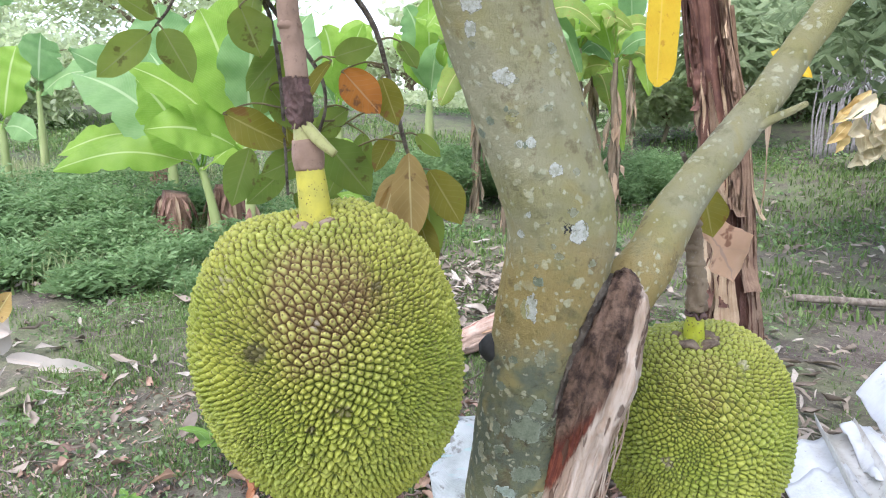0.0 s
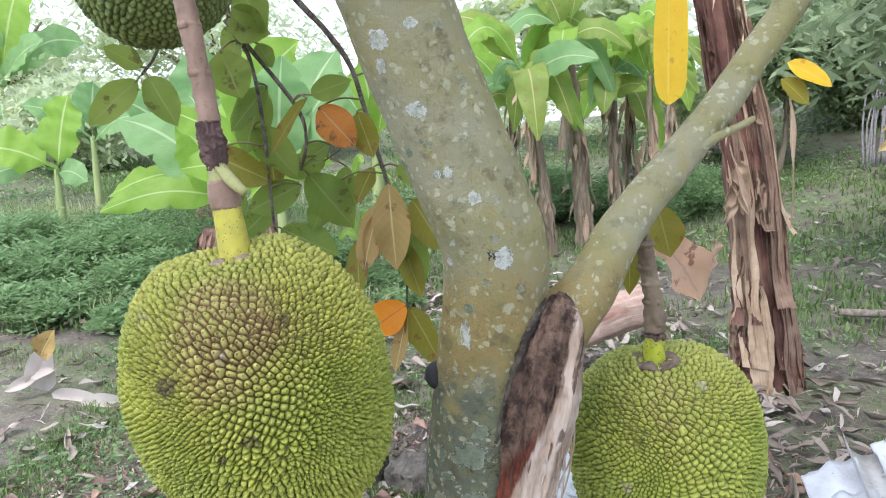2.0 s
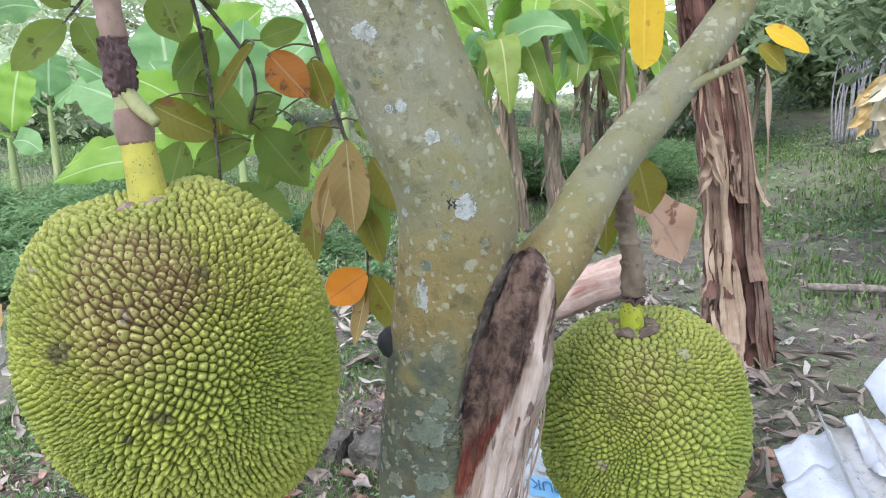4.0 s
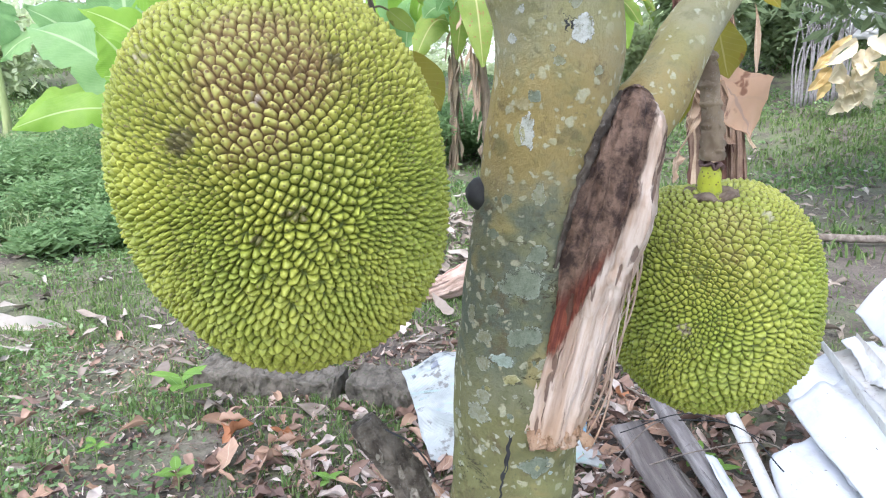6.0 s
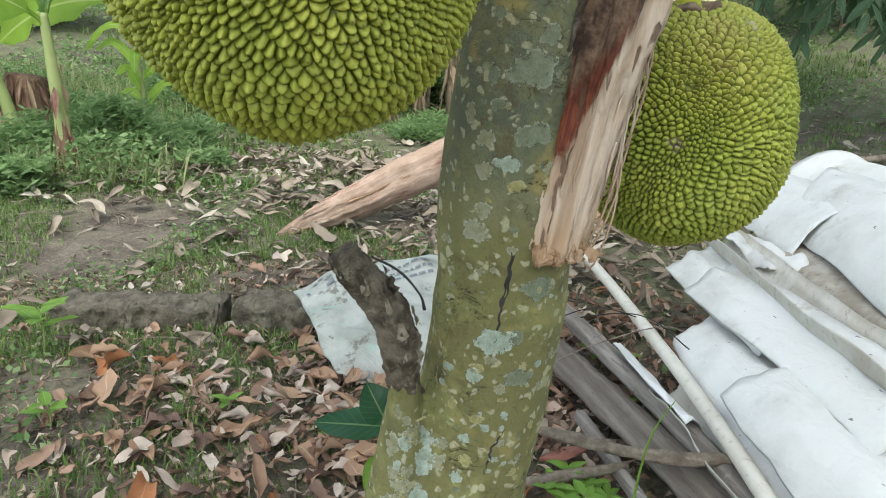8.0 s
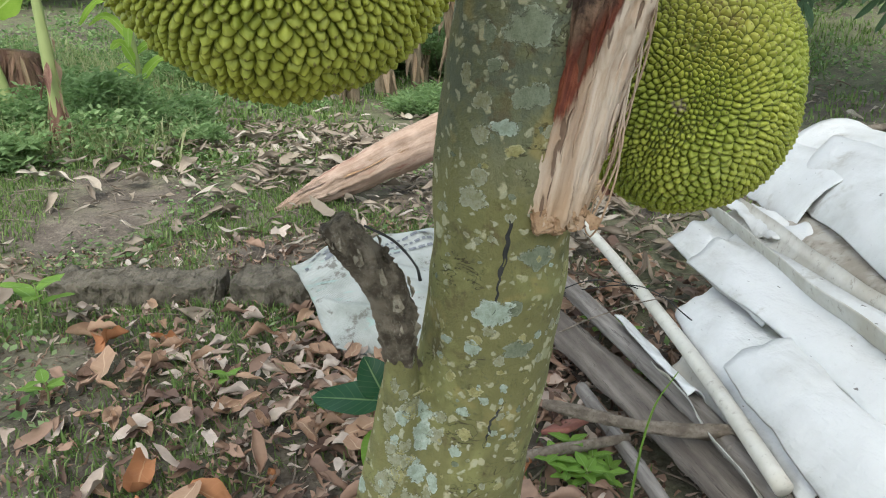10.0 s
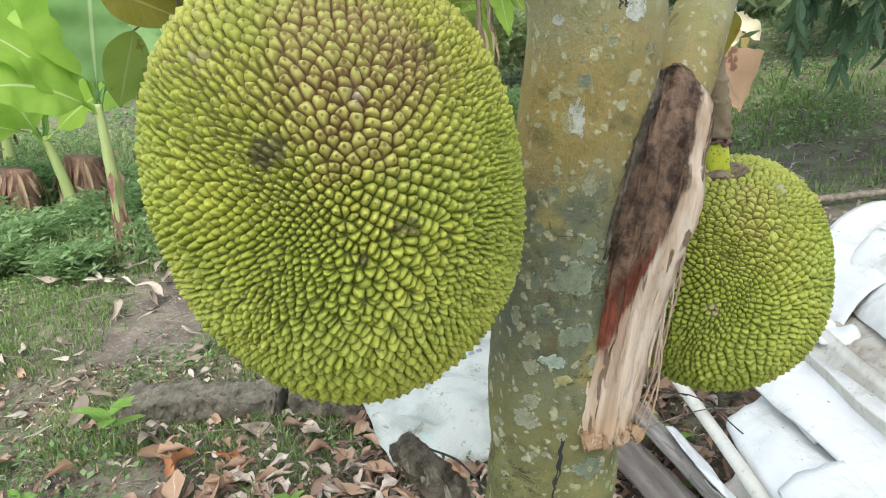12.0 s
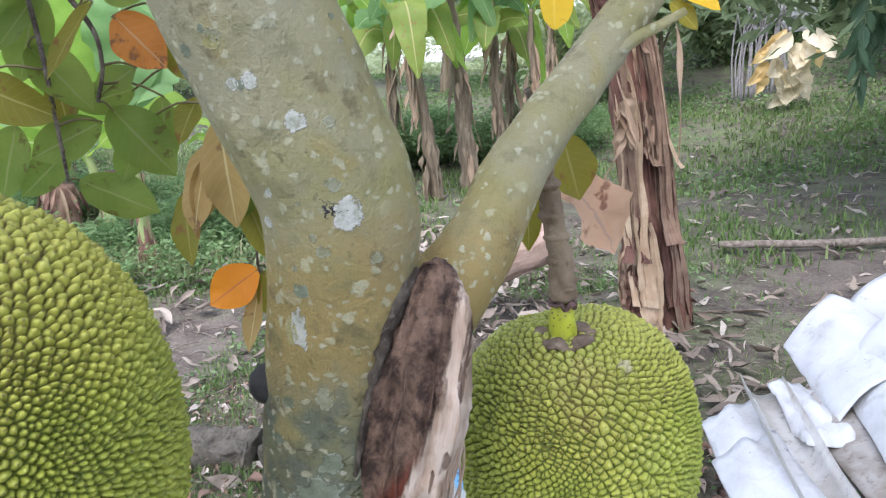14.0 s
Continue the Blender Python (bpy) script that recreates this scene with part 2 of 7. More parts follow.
def rind_material(name, green, yellow, tip, top, marks=()):
    """Jackfruit skin: painted highlights on faceted knobs, groove shade over dark green creases, a brown worn crown
    with open dark tips, a few scabs.
    """
    n = Nodes(name)
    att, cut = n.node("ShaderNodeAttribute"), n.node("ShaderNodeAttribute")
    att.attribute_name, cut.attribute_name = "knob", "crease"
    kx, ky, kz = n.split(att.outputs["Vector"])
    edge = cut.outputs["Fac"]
    v, p = n.coords(), n.place()
    big, mid, fine = n.noise(v, 9.0, 3), n.noise(v, 40.0, 4), n.noise(v, 260.0, 5)
    col = n.mix(n.ramp(big, 0.35, 0.65), green, yellow)
    col = n.mix(n.math("MULTIPLY", ky, 0.45), col, tuple(0.70 * c for c in green))
    # paler colour on the knob faces stands in for their highlights
    col = n.mix(n.math("MULTIPLY", n.ramp(edge, 0.35, 0.95), 0.35), col, (0.50, 0.50, 0.13))
    worn = n.math("ADD", kz, n.math("MULTIPLY", n.math("SUBTRACT", n.noise(v, 20.0, 4), 0.5), 0.7))
    high = n.ramp(n.math("ADD", n.split(v)[2], n.math("MULTIPLY", big, 0.10)), 0.25, 0.37)
    faded, brown = n.math("MAXIMUM", n.ramp(worn, 0.10, 0.60), high), n.ramp(worn, 0.60, 0.92)
    col = n.mix(n.math("MULTIPLY", faded, 0.20), col, (0.44, 0.37, 0.12))
    col = n.mix(n.math("MULTIPLY", brown, n.ramp(n.math("ADD", edge, n.math("MULTIPLY", n.math("SUBTRACT", mid, 0.5), 0.7)), 0.50, 0.05)), col, top)
    col = n.mix(n.math("MULTIPLY", brown, 0.30), col, (0.50, 0.40, 0.18))
    # groove shade put into the colour, added to the creases' own dark tint
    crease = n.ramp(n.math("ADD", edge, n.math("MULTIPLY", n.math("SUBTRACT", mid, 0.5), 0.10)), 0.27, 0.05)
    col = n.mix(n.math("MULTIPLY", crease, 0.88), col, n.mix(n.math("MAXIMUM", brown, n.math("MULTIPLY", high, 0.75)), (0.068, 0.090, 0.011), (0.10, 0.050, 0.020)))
    dots = n.math("MULTIPLY", n.ramp(kx, 0.74, 0.86), n.ramp(n.math("ADD", ky, n.math("MULTIPLY", kz, 1.1)), 0.62, 0.85))
    col = n.mix(n.math("MULTIPLY", dots, 0.8), col, tip)
    pits = n.math("MULTIPLY", n.math("MULTIPLY", n.ramp(n.math("ADD", kx, n.math("MULTIPLY", n.math("SUBTRACT", mid, 0.5), 0.3)), 0.62, 0.78), brown), n.ramp(ky, 0.2, 0.5))
    col = n.mix(n.math("MULTIPLY", pits, 0.85), col, (0.15, 0.075, 0.035))
    for at, r, c in marks:
        d = n.node("ShaderNodeVectorMath")
        d.operation = "DISTANCE"
        n.link(p, d.inputs[0])
        d.inputs[1].default_value = at
        e = n.math("ADD", d.outputs["Value"], n.math("MULTIPLY", n.math("SUBTRACT", n.noise(v, 110.0, 4), 0.5), r * 1.8))
        col = n.mix(n.math("MULTIPLY", n.ramp(e, r, r * 0.6), 0.8), col, c)
    col = n.mix(n.math("MULTIPLY", fine, 0.22), col, tuple(0.6 * c for c in green))
    return n.done(col, n.ramp(fine, -0.7, 1.7), fine, 0.25, 0.0015)


def bark_material():
    """Jackfruit bark: olive and grey, fine grain, many small pale lichen discs and some large ones."""
    n = Nodes("tree_bark")
    p = n.place()
    _, _, z = n.split(p)
    big, mid, fine = n.noise(p, 6.0, 4), n.noise(p, 26.0, 5, 0.65), n.noise(p, 150.0, 6, 0.7)
    olive, grey, dark = (0.275, 0.25, 0.095), (0.30, 0.28, 0.165), (0.085, 0.105, 0.075)
    zz = n.math("ADD", z, n.math("MULTIPLY", n.math("SUBTRACT", mid, 0.5), 0.16))
    col = n.mix(n.ramp(big, 0.38, 0.62), olive, grey)
    ochre = n.math("MULTIPLY", n.ramp(zz, 0.80, 0.88), n.ramp(zz, 1.02, 0.93))
    col = n.mix(n.math("MULTIPLY", ochre, 0.75), col, (0.30, 0.215, 0.065))
    col = n.mix(n.ramp(zz, 0.66, 0.58), col, (0.175, 0.165, 0.062))
    band = n.math("MULTIPLY", n.ramp(zz, 0.88, 0.80), n.ramp(zz, 0.58, 0.66))
    col = n.mix(n.math("MULTIPLY", band, 0.85), col, n.mix(n.ramp(mid, 0.4, 0.6), dark, (0.14, 0.145, 0.075)))
    low = n.math("MULTIPLY", n.ramp(zz, 0.60, 0.50), n.ramp(n.noise(p, 11.0, 4, 0.6, 0.5), 0.48, 0.60))
    col = n.mix(n.math("MULTIPLY", low, 0.8), col, (0.235, 0.235, 0.085))
    col = n.mix(n.math("MULTIPLY", n.ramp(n.noise(p, 19.0, 5, 0.7), 0.56, 0.66), 0.6), col, (0.115, 0.085, 0.04))
    col = n.mix(n.math("MULTIPLY", n.ramp(mid, 0.5, 0.72), 0.6), col, (0.13, 0.13, 0.055))
    col = n.mix(n.math("MULTIPLY", n.ramp(n.noise(p, 14.0, 3, 0.5, 0.4), 0.60, 0.70), 0.7), col, (0.30, 0.25, 0.09))
    warp = n.node("ShaderNodeVectorMath")
    warp.operation = "MULTIPLY_ADD"
    nz = n.node("ShaderNodeTexNoise", Scale=60.0, Detail=3.0)
    n.link(p, nz.inputs["Vector"])
    n.link(nz.outputs["Color"], warp.inputs[0])
    warp.inputs[1].default_value = (0.022, 0.022, 0.022)
    n.link(p, warp.inputs[2])
    q = warp.outputs[0]
    crust = n.noise(p, 120.0, 5, 0.75)
    relief = n.math("ADD", n.math("MULTIPLY", mid, 0.8), n.math("MULTIPLY", fine, 0.5))

    def spots(scale, lo, hi, colour, amount, col, relief, gate=0.45):
        d = n.voronoi(q, scale)
        keep = n.ramp(n.noise(p, 5.0, 2), gate, gate + 0.1)
        f = n.math("MULTIPLY", n.math("MULTIPLY", n.ramp(d, hi, lo), keep), amount)
        return n.mix(f, col, colour), n.math("ADD", relief, n.math("MULTIPLY", f, 0.12))

    col, relief = spots(34.0, 0.15, 0.23, (0.46, 0.43, 0.27), 0.75, col, relief, 0.38)
    col, relief = spots(47.0, 0.10, 0.17, (0.50, 0.49, 0.36), 0.6, col, relief, 0.20)
    col, relief = spots(62.0, 0.16, 0.28, (0.42, 0.41, 0.27), 0.7, col, relief, 0.28)
    col, relief = spots(17.0, 0.09, 0.15, (0.40, 0.40, 0.24), 0.6, col, relief, 0.46)
    col, relief = spots(90.0, 0.15, 0.22, (0.12, 0.115, 0.06), 0.4, col, relief, 0.46)

    relief = n.math("ADD", relief, n.math("MULTIPLY", n.noise(n.scaled(p, (1, 1, 0.5)), 48.0, 6, 0.75), 0.9))
        # short cross cracks
    net = n.math("ABSOLUTE", n.math("SUBTRACT", n.noise(n.scaled(p, (1, 1, 2.2)), 34.0, 3, 0.5, 0.6), 0.5))
    fissure = n.math("MULTIPLY", n.ramp(net, 0.014, 0.003), n.math("MULTIPLY", n.ramp(n.noise(p, 13.0, 2), 0.50, 0.60), n.ramp(zz, 0.92, 0.78)))
    col = n.mix(n.math("MULTIPLY", fissure, 0.7), col, (0.05, 0.04, 0.022))
    relief = n.math("SUBTRACT", relief, fissure)
    return n.done(col, 0.9, relief, 0.85, 0.007)


def lichen_material(name, c1, c2, rim):
    """Crusty disc: mottled middle and a paler rim, by the uv's radius."""
    n = Nodes(name)
    p = n.place()
    r, a, _ = n.split(n.coords("UV"))
    crust, fine = n.noise(p, 110.0, 5, 0.75), n.noise(p, 420.0, 4, 0.7)
    col = n.mix(n.ramp(crust, 0.40, 0.62), c1, c2)
    edge = n.ramp(n.math("ADD", r, n.math("MULTIPLY", n.math("SUBTRACT", crust, 0.5), 0.5)), 0.66, 0.86)
    col = n.mix(n.math("MULTIPLY", edge, 0.75), col, rim)
    col = n.mix(n.math("MULTIPLY", n.ramp(fine, 0.52, 0.68), 0.45), col, tuple(0.5 * c for c in c2))
    ragged = n.math("ADD", n.math("MULTIPLY", n.math("SUBTRACT", crust, 0.5), 1.5), n.math("MULTIPLY", n.math("SUBTRACT", fine, 0.5), 0.7))
    n.link(n.math("MULTIPLY", n.ramp(n.math("ADD", r, ragged), 1.0, 0.74), 0.92), n.b.inputs["Alpha"])
    return n.done(col, 0.9, n.math("ADD", crust, n.math("MULTIPLY", fine, 0.5)), 0.7, 0.003)


def fibrous(name, c1, c2, c3, across=60.0, along=3.0, bump=0.8, dist=0.006):
    """Long fibres that run down a tube, by its uv."""
    n = Nodes(name)
    v = n.scaled(n.coords("UV"), (across, along, 1.0))
    fib, big = n.noise(v, 1.0, 6, 0.7), n.noise(n.coords(), 11.0, 4)
    streak = n.noise(n.scaled(n.coords("UV"), (across * 0.22, along * 0.6, 1.0)), 1.0, 4)
    col = n.mix(n.ramp(n.math("ADD", n.math("MULTIPLY", fib, 0.5), n.math("MULTIPLY", big, 0.5)), 0.40, 0.60), c1, c2)
    col = n.mix(n.ramp(streak, 0.54, 0.66), col, c3)
    col = n.mix(n.math("MULTIPLY", n.ramp(fib, 0.55, 0.75), 0.5), col, tuple(0.35 * c for c in c1))
    return n.done(col, 0.85, n.math("ADD", fib, streak), bump, dist)


def scar_material():
    """A torn branch foot: dark rotten hollow above, a red-brown wedge of heartwood, pale dry grain below."""
    n = Nodes("torn_wood")
    p = n.place()
    x, y, z = n.split(p)
    skew = n.node("ShaderNodeCombineXYZ")
    n.link(n.math("SUBTRACT", x, n.math("MULTIPLY", z, 0.21)), skew.inputs[0])
    n.link(y, skew.inputs[1])
    n.link(z, skew.inputs[2])
    g = skew.outputs[0]
    fib = n.noise(n.scaled(g, (1, 1, 0.035)), 190.0, 4, 0.55)
    band = n.noise(n.scaled(g, (1, 1, 0.06)), 62.0, 3, 0.5)
    mid = n.noise(n.scaled(g, (1, 1, 0.35)), 45.0, 4)
    pale = n.mix(n.ramp(band, 0.38, 0.62), (0.36, 0.26, 0.18), (0.55, 0.45, 0.35))
    pale = n.mix(n.math("MULTIPLY", n.ramp(fib, 0.48, 0.70), 0.45), pale, (0.36, 0.24, 0.15))
    pale = n.mix(n.math("MULTIPLY", n.ramp(mid, 0.54, 0.70), 0.45), pale, (0.42, 0.26, 0.15))
    pale = n.mix(n.math("MULTIPLY", n.ramp(z, 0.62, 0.57), 0.5), pale, (0.42, 0.27, 0.15))
    d = n.math("SUBTRACT", n.math("SUBTRACT", x, 0.181), n.math("MULTIPLY", n.math("SUBTRACT", z, 0.55), 0.2))
    ragged = n.math("ADD", n.math("MULTIPLY", n.math("SUBTRACT", mid, 0.5), 0.016), n.math("MULTIPLY", n.math("SUBTRACT", fib, 0.5), 0.016))

    def slope(z0, z1, d0, d1):
        line = n.node("ShaderNodeMapRange")
        for key, val in (("From Min", z0), ("From Max", z1), ("To Min", d0), ("To Max", d1)):
            line.inputs[key].default_value = val
        n.link(z, line.inputs["Value"])
        return line.outputs[0]

    dr = n.math("ADD", d, ragged)
    right = n.ramp(n.math("SUBTRACT", dr, slope(0.62, 0.85, -0.028, 0.019)), 0.003, -0.003)
    left = n.ramp(n.math("SUBTRACT", dr, slope(0.665, 0.725, -0.026, -0.064)), -0.003, 0.003)
    inside = n.math("MULTIPLY", n.math("MULTIPLY", right, left), n.ramp(n.math("ADD", z, ragged), 0.656, 0.672))
    zz = n.math("ADD", n.math("SUBTRACT", z, n.math("MULTIPLY", d, 1.2)), n.math("MULTIPLY", n.math("SUBTRACT", mid, 0.5), 0.07))
    blotch = n.noise(p, 60.0, 5, 0.7)
    dark = n.mix(n.ramp(blotch, 0.36, 0.64), (0.036, 0.021, 0.014), n.mix(fib, (0.11, 0.063, 0.040), (0.22, 0.145, 0.095)))
    red = n.mix(n.ramp(fib, 0.35, 0.7), (0.105, 0.026, 0.014), (0.22, 0.065, 0.030))
    col = n.mix(inside, pale, n.mix(n.ramp(zz, 0.745, 0.79), red, dark))
    split = n.math("MULTIPLY", n.ramp(n.noise(n.scaled(g, (1, 1, 0.03)), 95.0, 2, 0.4), 0.66, 0.70), 0.8)
    col = n.mix(split, col, (0.09, 0.05, 0.03))
    relief = n.math("ADD", n.math("MULTIPLY", fib, 0.6), n.math("SUBTRACT", n.math("ADD", band, n.math("MULTIPLY", n.math("MULTIPLY", blotch, inside), 1.5)), split))
    return n.done(col, 0.85, relief, 0.6, 0.006)


M = {}
M["bark"] = bark_material()
M["torn"] = scar_material()
M["lichen_pale"] = lichen_material("lichen_pale", (0.30, 0.30, 0.20), (0.23, 0.23, 0.12), (0.44, 0.45, 0.33))
M["lichen_grey"] = lichen_material("lichen_grey", (0.20, 0.225, 0.15), (0.155, 0.175, 0.11), (0.30, 0.33, 0.24))
M["lichen_blue"] = lichen_material("lichen_blue", (0.36, 0.42, 0.34), (0.27, 0.32, 0.235), (0.48, 0.52, 0.43))
M["lichen_yellow"] = lichen_material("lichen_yellow", (0.36, 0.33, 0.15), (0.25, 0.235, 0.085), (0.44, 0.42, 0.24))
M["lichen_white"] = lichen_material("lichen_white", (0.52, 0.52, 0.44), (0.34, 0.34, 0.25), (0.58, 0.58, 0.51))
M["splinter"] = plain("splinter", (0.44, 0.29, 0.17), (0.30, 0.17, 0.085), 60, 0.85, 0.6, 0.003, c3=(0.16, 0.08, 0.04))
M["stub_bark"] = plain("stub_bark", (0.115, 0.09, 0.06), (0.36, 0.30, 0.215), 45, 0.95, 1.0, 0.010, c3=(0.42, 0.38, 0.29), fine=4)
M["flake_bark"] = plain("flake_bark", (0.26, 0.22, 0.15), (0.40, 0.35, 0.26), 70, 0.95, 0.8, 0.004, c3=(0.14, 0.10, 0.06))
M["dead_bark"] = plain("dead_bark", (0.085, 0.065, 0.045), (0.26, 0.22, 0.165), 38, 0.9, 1.0, 0.010, c3=(0.36, 0.33, 0.26), fine=4)
M["dark_wood"] = plain("dark_wood", (0.02, 0.02, 0.018), (0.05, 0.05, 0.045), 20, 0.8)
SCAB, PALE_SCAB = (0.085, 0.06, 0.04), (0.30, 0.23, 0.19)
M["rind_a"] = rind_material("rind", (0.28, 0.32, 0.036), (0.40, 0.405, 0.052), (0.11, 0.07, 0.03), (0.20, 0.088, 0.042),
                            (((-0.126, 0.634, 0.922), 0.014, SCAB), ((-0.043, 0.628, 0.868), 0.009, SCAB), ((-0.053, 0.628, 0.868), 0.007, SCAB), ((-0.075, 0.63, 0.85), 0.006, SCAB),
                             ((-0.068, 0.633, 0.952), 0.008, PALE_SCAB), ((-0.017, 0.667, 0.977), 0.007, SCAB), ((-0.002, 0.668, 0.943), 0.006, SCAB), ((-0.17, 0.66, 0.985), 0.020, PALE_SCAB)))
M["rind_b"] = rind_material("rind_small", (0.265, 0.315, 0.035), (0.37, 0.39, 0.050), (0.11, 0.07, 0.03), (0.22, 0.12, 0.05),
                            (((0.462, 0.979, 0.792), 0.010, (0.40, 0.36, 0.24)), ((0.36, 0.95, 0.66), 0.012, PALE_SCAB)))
M["stalk_bark"] = plain("stalk_bark", (0.36, 0.24, 0.165), (0.25, 0.16, 0.105), 26, 0.75, 0.4, 0.002, c3=(0.14, 0.08, 0.06))
def speckled(name, c1, c2, speck, size=260.0, amount=0.16):
    n = Nodes(name)
    v = n.coords()
    col = n.mix(n.ramp(n.noise(v, 40.0, 4), 0.35, 0.65), c1, c2)
    col = n.mix(n.math("MULTIPLY", n.ramp(n.noise(v, 90.0, 4), 0.5, 0.75), 0.5), col, tuple(0.7 * c for c in c2))
    dots = n.math("MULTIPLY", n.ramp(n.voronoi(v, size), amount + 0.07, amount), n.ramp(n.noise(v, 60.0, 2), 0.42, 0.55))
    col = n.mix(n.math("MULTIPLY", dots, 0.85), col, speck)
    return n.done(col, 0.55, n.noise(v, 160.0, 4), 0.4, 0.0015)


# darker rind colours that stand in for backlight on the high fruit
M["rind_c"] = rind_material("rind_backlit", (0.13, 0.18, 0.045), (0.19, 0.23, 0.06), (0.08, 0.06, 0.03), (0.16, 0.12, 0.05))
M["stalk_grey"] = plain("stalk_grey", (0.27, 0.205, 0.125), (0.17, 0.12, 0.072), 30, 0.8, 0.6, 0.003, c3=(0.34, 0.29, 0.23))
M["stalk_yellow"] = speckled("stalk_yellow", (0.52, 0.46, 0.06), (0.42, 0.38, 0.06), (0.10, 0.07, 0.03))
M["stalk_pale"] = plain("stalk_pale", (0.36, 0.36, 0.13), (0.44, 0.40, 0.18), 40, 0.6, 0.4, 0.001, c3=(0.22, 0.13, 0.08))
M["stalk_lime"] = speckled("stalk_lime", (0.40, 0.43, 0.025), (0.30, 0.31, 0.025), (0.11, 0.07, 0.03), 200.0, 0.22)
M["collar"] = plain("collar", (0.36, 0.27, 0.19), (0.22, 0.15, 0.10), 40, 0.8, 0.5, 0.002)
M["collar_dark"] = plain("collar_dark", (0.27, 0.205, 0.14), (0.14, 0.095, 0.065), 50, 0.85, 0.8, 0.004)
M["knot"] = plain("knot", (0.12, 0.075, 0.06), (0.23, 0.14, 0.12), 60, 0.85, 0.8, 0.003)
M["leaf_green"] = leafy("leaf_green", (0.155, 0.235, 0.038), (0.26, 0.325, 0.055), (0.26, 0.30, 0.09), 0.62, 0.5, 9, (0.14, 0.14, 0.03))
M["leaf_crown"] = leafy("leaf_crown", (0.07, 0.12, 0.025), (0.12, 0.17, 0.035), (0.2, 0.24, 0.07), 0.4, 0.4, 9, per="island")
M["leaf_olive"] = leafy("leaf_olive", (0.20, 0.20, 0.025), (0.28, 0.24, 0.03), (0.34, 0.30, 0.08), 0.55, 0.45, 9, (0.22, 0.12, 0.03))
M["leaf_orange"] = leafy("leaf_orange", (0.40, 0.13, 0.02), (0.50, 0.20, 0.03), (0.45, 0.25, 0.10), 0.4, 0.5, 9, (0.20, 0.09, 0.03))
M["leaf_amber"] = leafy("leaf_amber", (0.80, 0.26, 0.015), (0.85, 0.32, 0.02), (0.6, 0.2, 0.05), 0.4, 0.5, 9)
M["leaf_tan"] = leafy("leaf_tan", (0.34, 0.24, 0.07), (0.46, 0.31, 0.11), (0.56, 0.46, 0.2), 0.35, 0.6, 9, (0.20, 0.12, 0.05))
M["leaf_stalk"] = plain("leaf_stalk", (0.20, 0.17, 0.06), (0.13, 0.10, 0.05), 40, 0.7, 0.3)
M["leaf_dark"] = leafy("leaf_dark", (0.015, 0.06, 0.03), (0.03, 0.09, 0.035), (0.12, 0.2, 0.08), 0.15, 0.3, 8)
M["leaf_pink"] = leafy("leaf_pink", (0.58, 0.35, 0.20), (0.72, 0.48, 0.31), (0.50, 0.34, 0.24), 0.4, 0.7, 4, (0.30, 0.16, 0.10))
M["banana"] = leafy("banana_leaf", (0.22, 0.40, 0.045), (0.37, 0.55, 0.09), (0.52, 0.62, 0.24), 0.62, 0.4, 45)
M["banana_blue"] = leafy("banana_leaf_cool", (0.18, 0.34, 0.11), (0.31, 0.49, 0.19), (0.46, 0.58, 0.30), 0.6, 0.4, 45)
M["banana_yellow"] = leafy("banana_leaf_yellow", (0.74, 0.42, 0.02), (0.85, 0.58, 0.04), (0.80, 0.55, 0.08), 0.55, 0.5, 24, (0.62, 0.34, 0.03))
M["banana_old"] = leafy("banana_leaf_old", (0.19, 0.31, 0.055), (0.34, 0.42, 0.085), (0.55, 0.52, 0.2), 0.6, 0.45, 45, (0.34, 0.20, 0.07))
M["banana_dry"] = leafy("banana_leaf_dry", (0.30, 0.20, 0.12), (0.44, 0.33, 0.22), (0.5, 0.4, 0.28), 0.25, 0.75, 30)
M["stem_green"] = plain("stem_green", (0.24, 0.30, 0.10), (0.33, 0.36, 0.15), 6, 0.6, 0.3, stretch=(1, 1, 0.15))
M["stem_red"] = plain("stem_red", (0.12, 0.055, 0.04), (0.22, 0.13, 0.08), 12, 0.7, 0.4, stretch=(1, 1, 0.15))
M["stem_brown"] = plain("stem_brown", (0.16, 0.08, 0.058), (0.33, 0.21, 0.145), 26, 0.85, 1.0, 0.012, stretch=(1, 1, 0.05), c3=(0.045, 0.022, 0.02), fine=3)
M["stem_grey"] = plain("stem_grey", (0.14, 0.105, 0.064), (0.30, 0.24, 0.155), 22, 0.85, 1.0, 0.010, stretch=(1, 1, 0.08), c3=(0.07, 0.05, 0.04), fine=3)
M["pale_dry"] = leafy("pale_dry_leaf", (0.47, 0.41, 0.34), (0.60, 0.54, 0.46), (0.55, 0.46, 0.36), 0.35, 0.7, 12)
M["sheath_maroon"] = fibrous("sheath_maroon", (0.085, 0.038, 0.028), (0.17, 0.085, 0.055), (0.26, 0.17, 0.11), 26.0, 2.0, 0.9, 0.010)
M["sheath_brown"] = fibrous("sheath_brown", (0.18, 0.11, 0.07), (0.30, 0.205, 0.13), (0.11, 0.055, 0.038), 22.0, 2.0, 0.9, 0.010)
M["sheath_tan"] = fibrous("sheath_tan", (0.36, 0.25, 0.145), (0.52, 0.40, 0.26), (0.22, 0.12, 0.08), 20.0, 2.0, 0.8, 0.008)


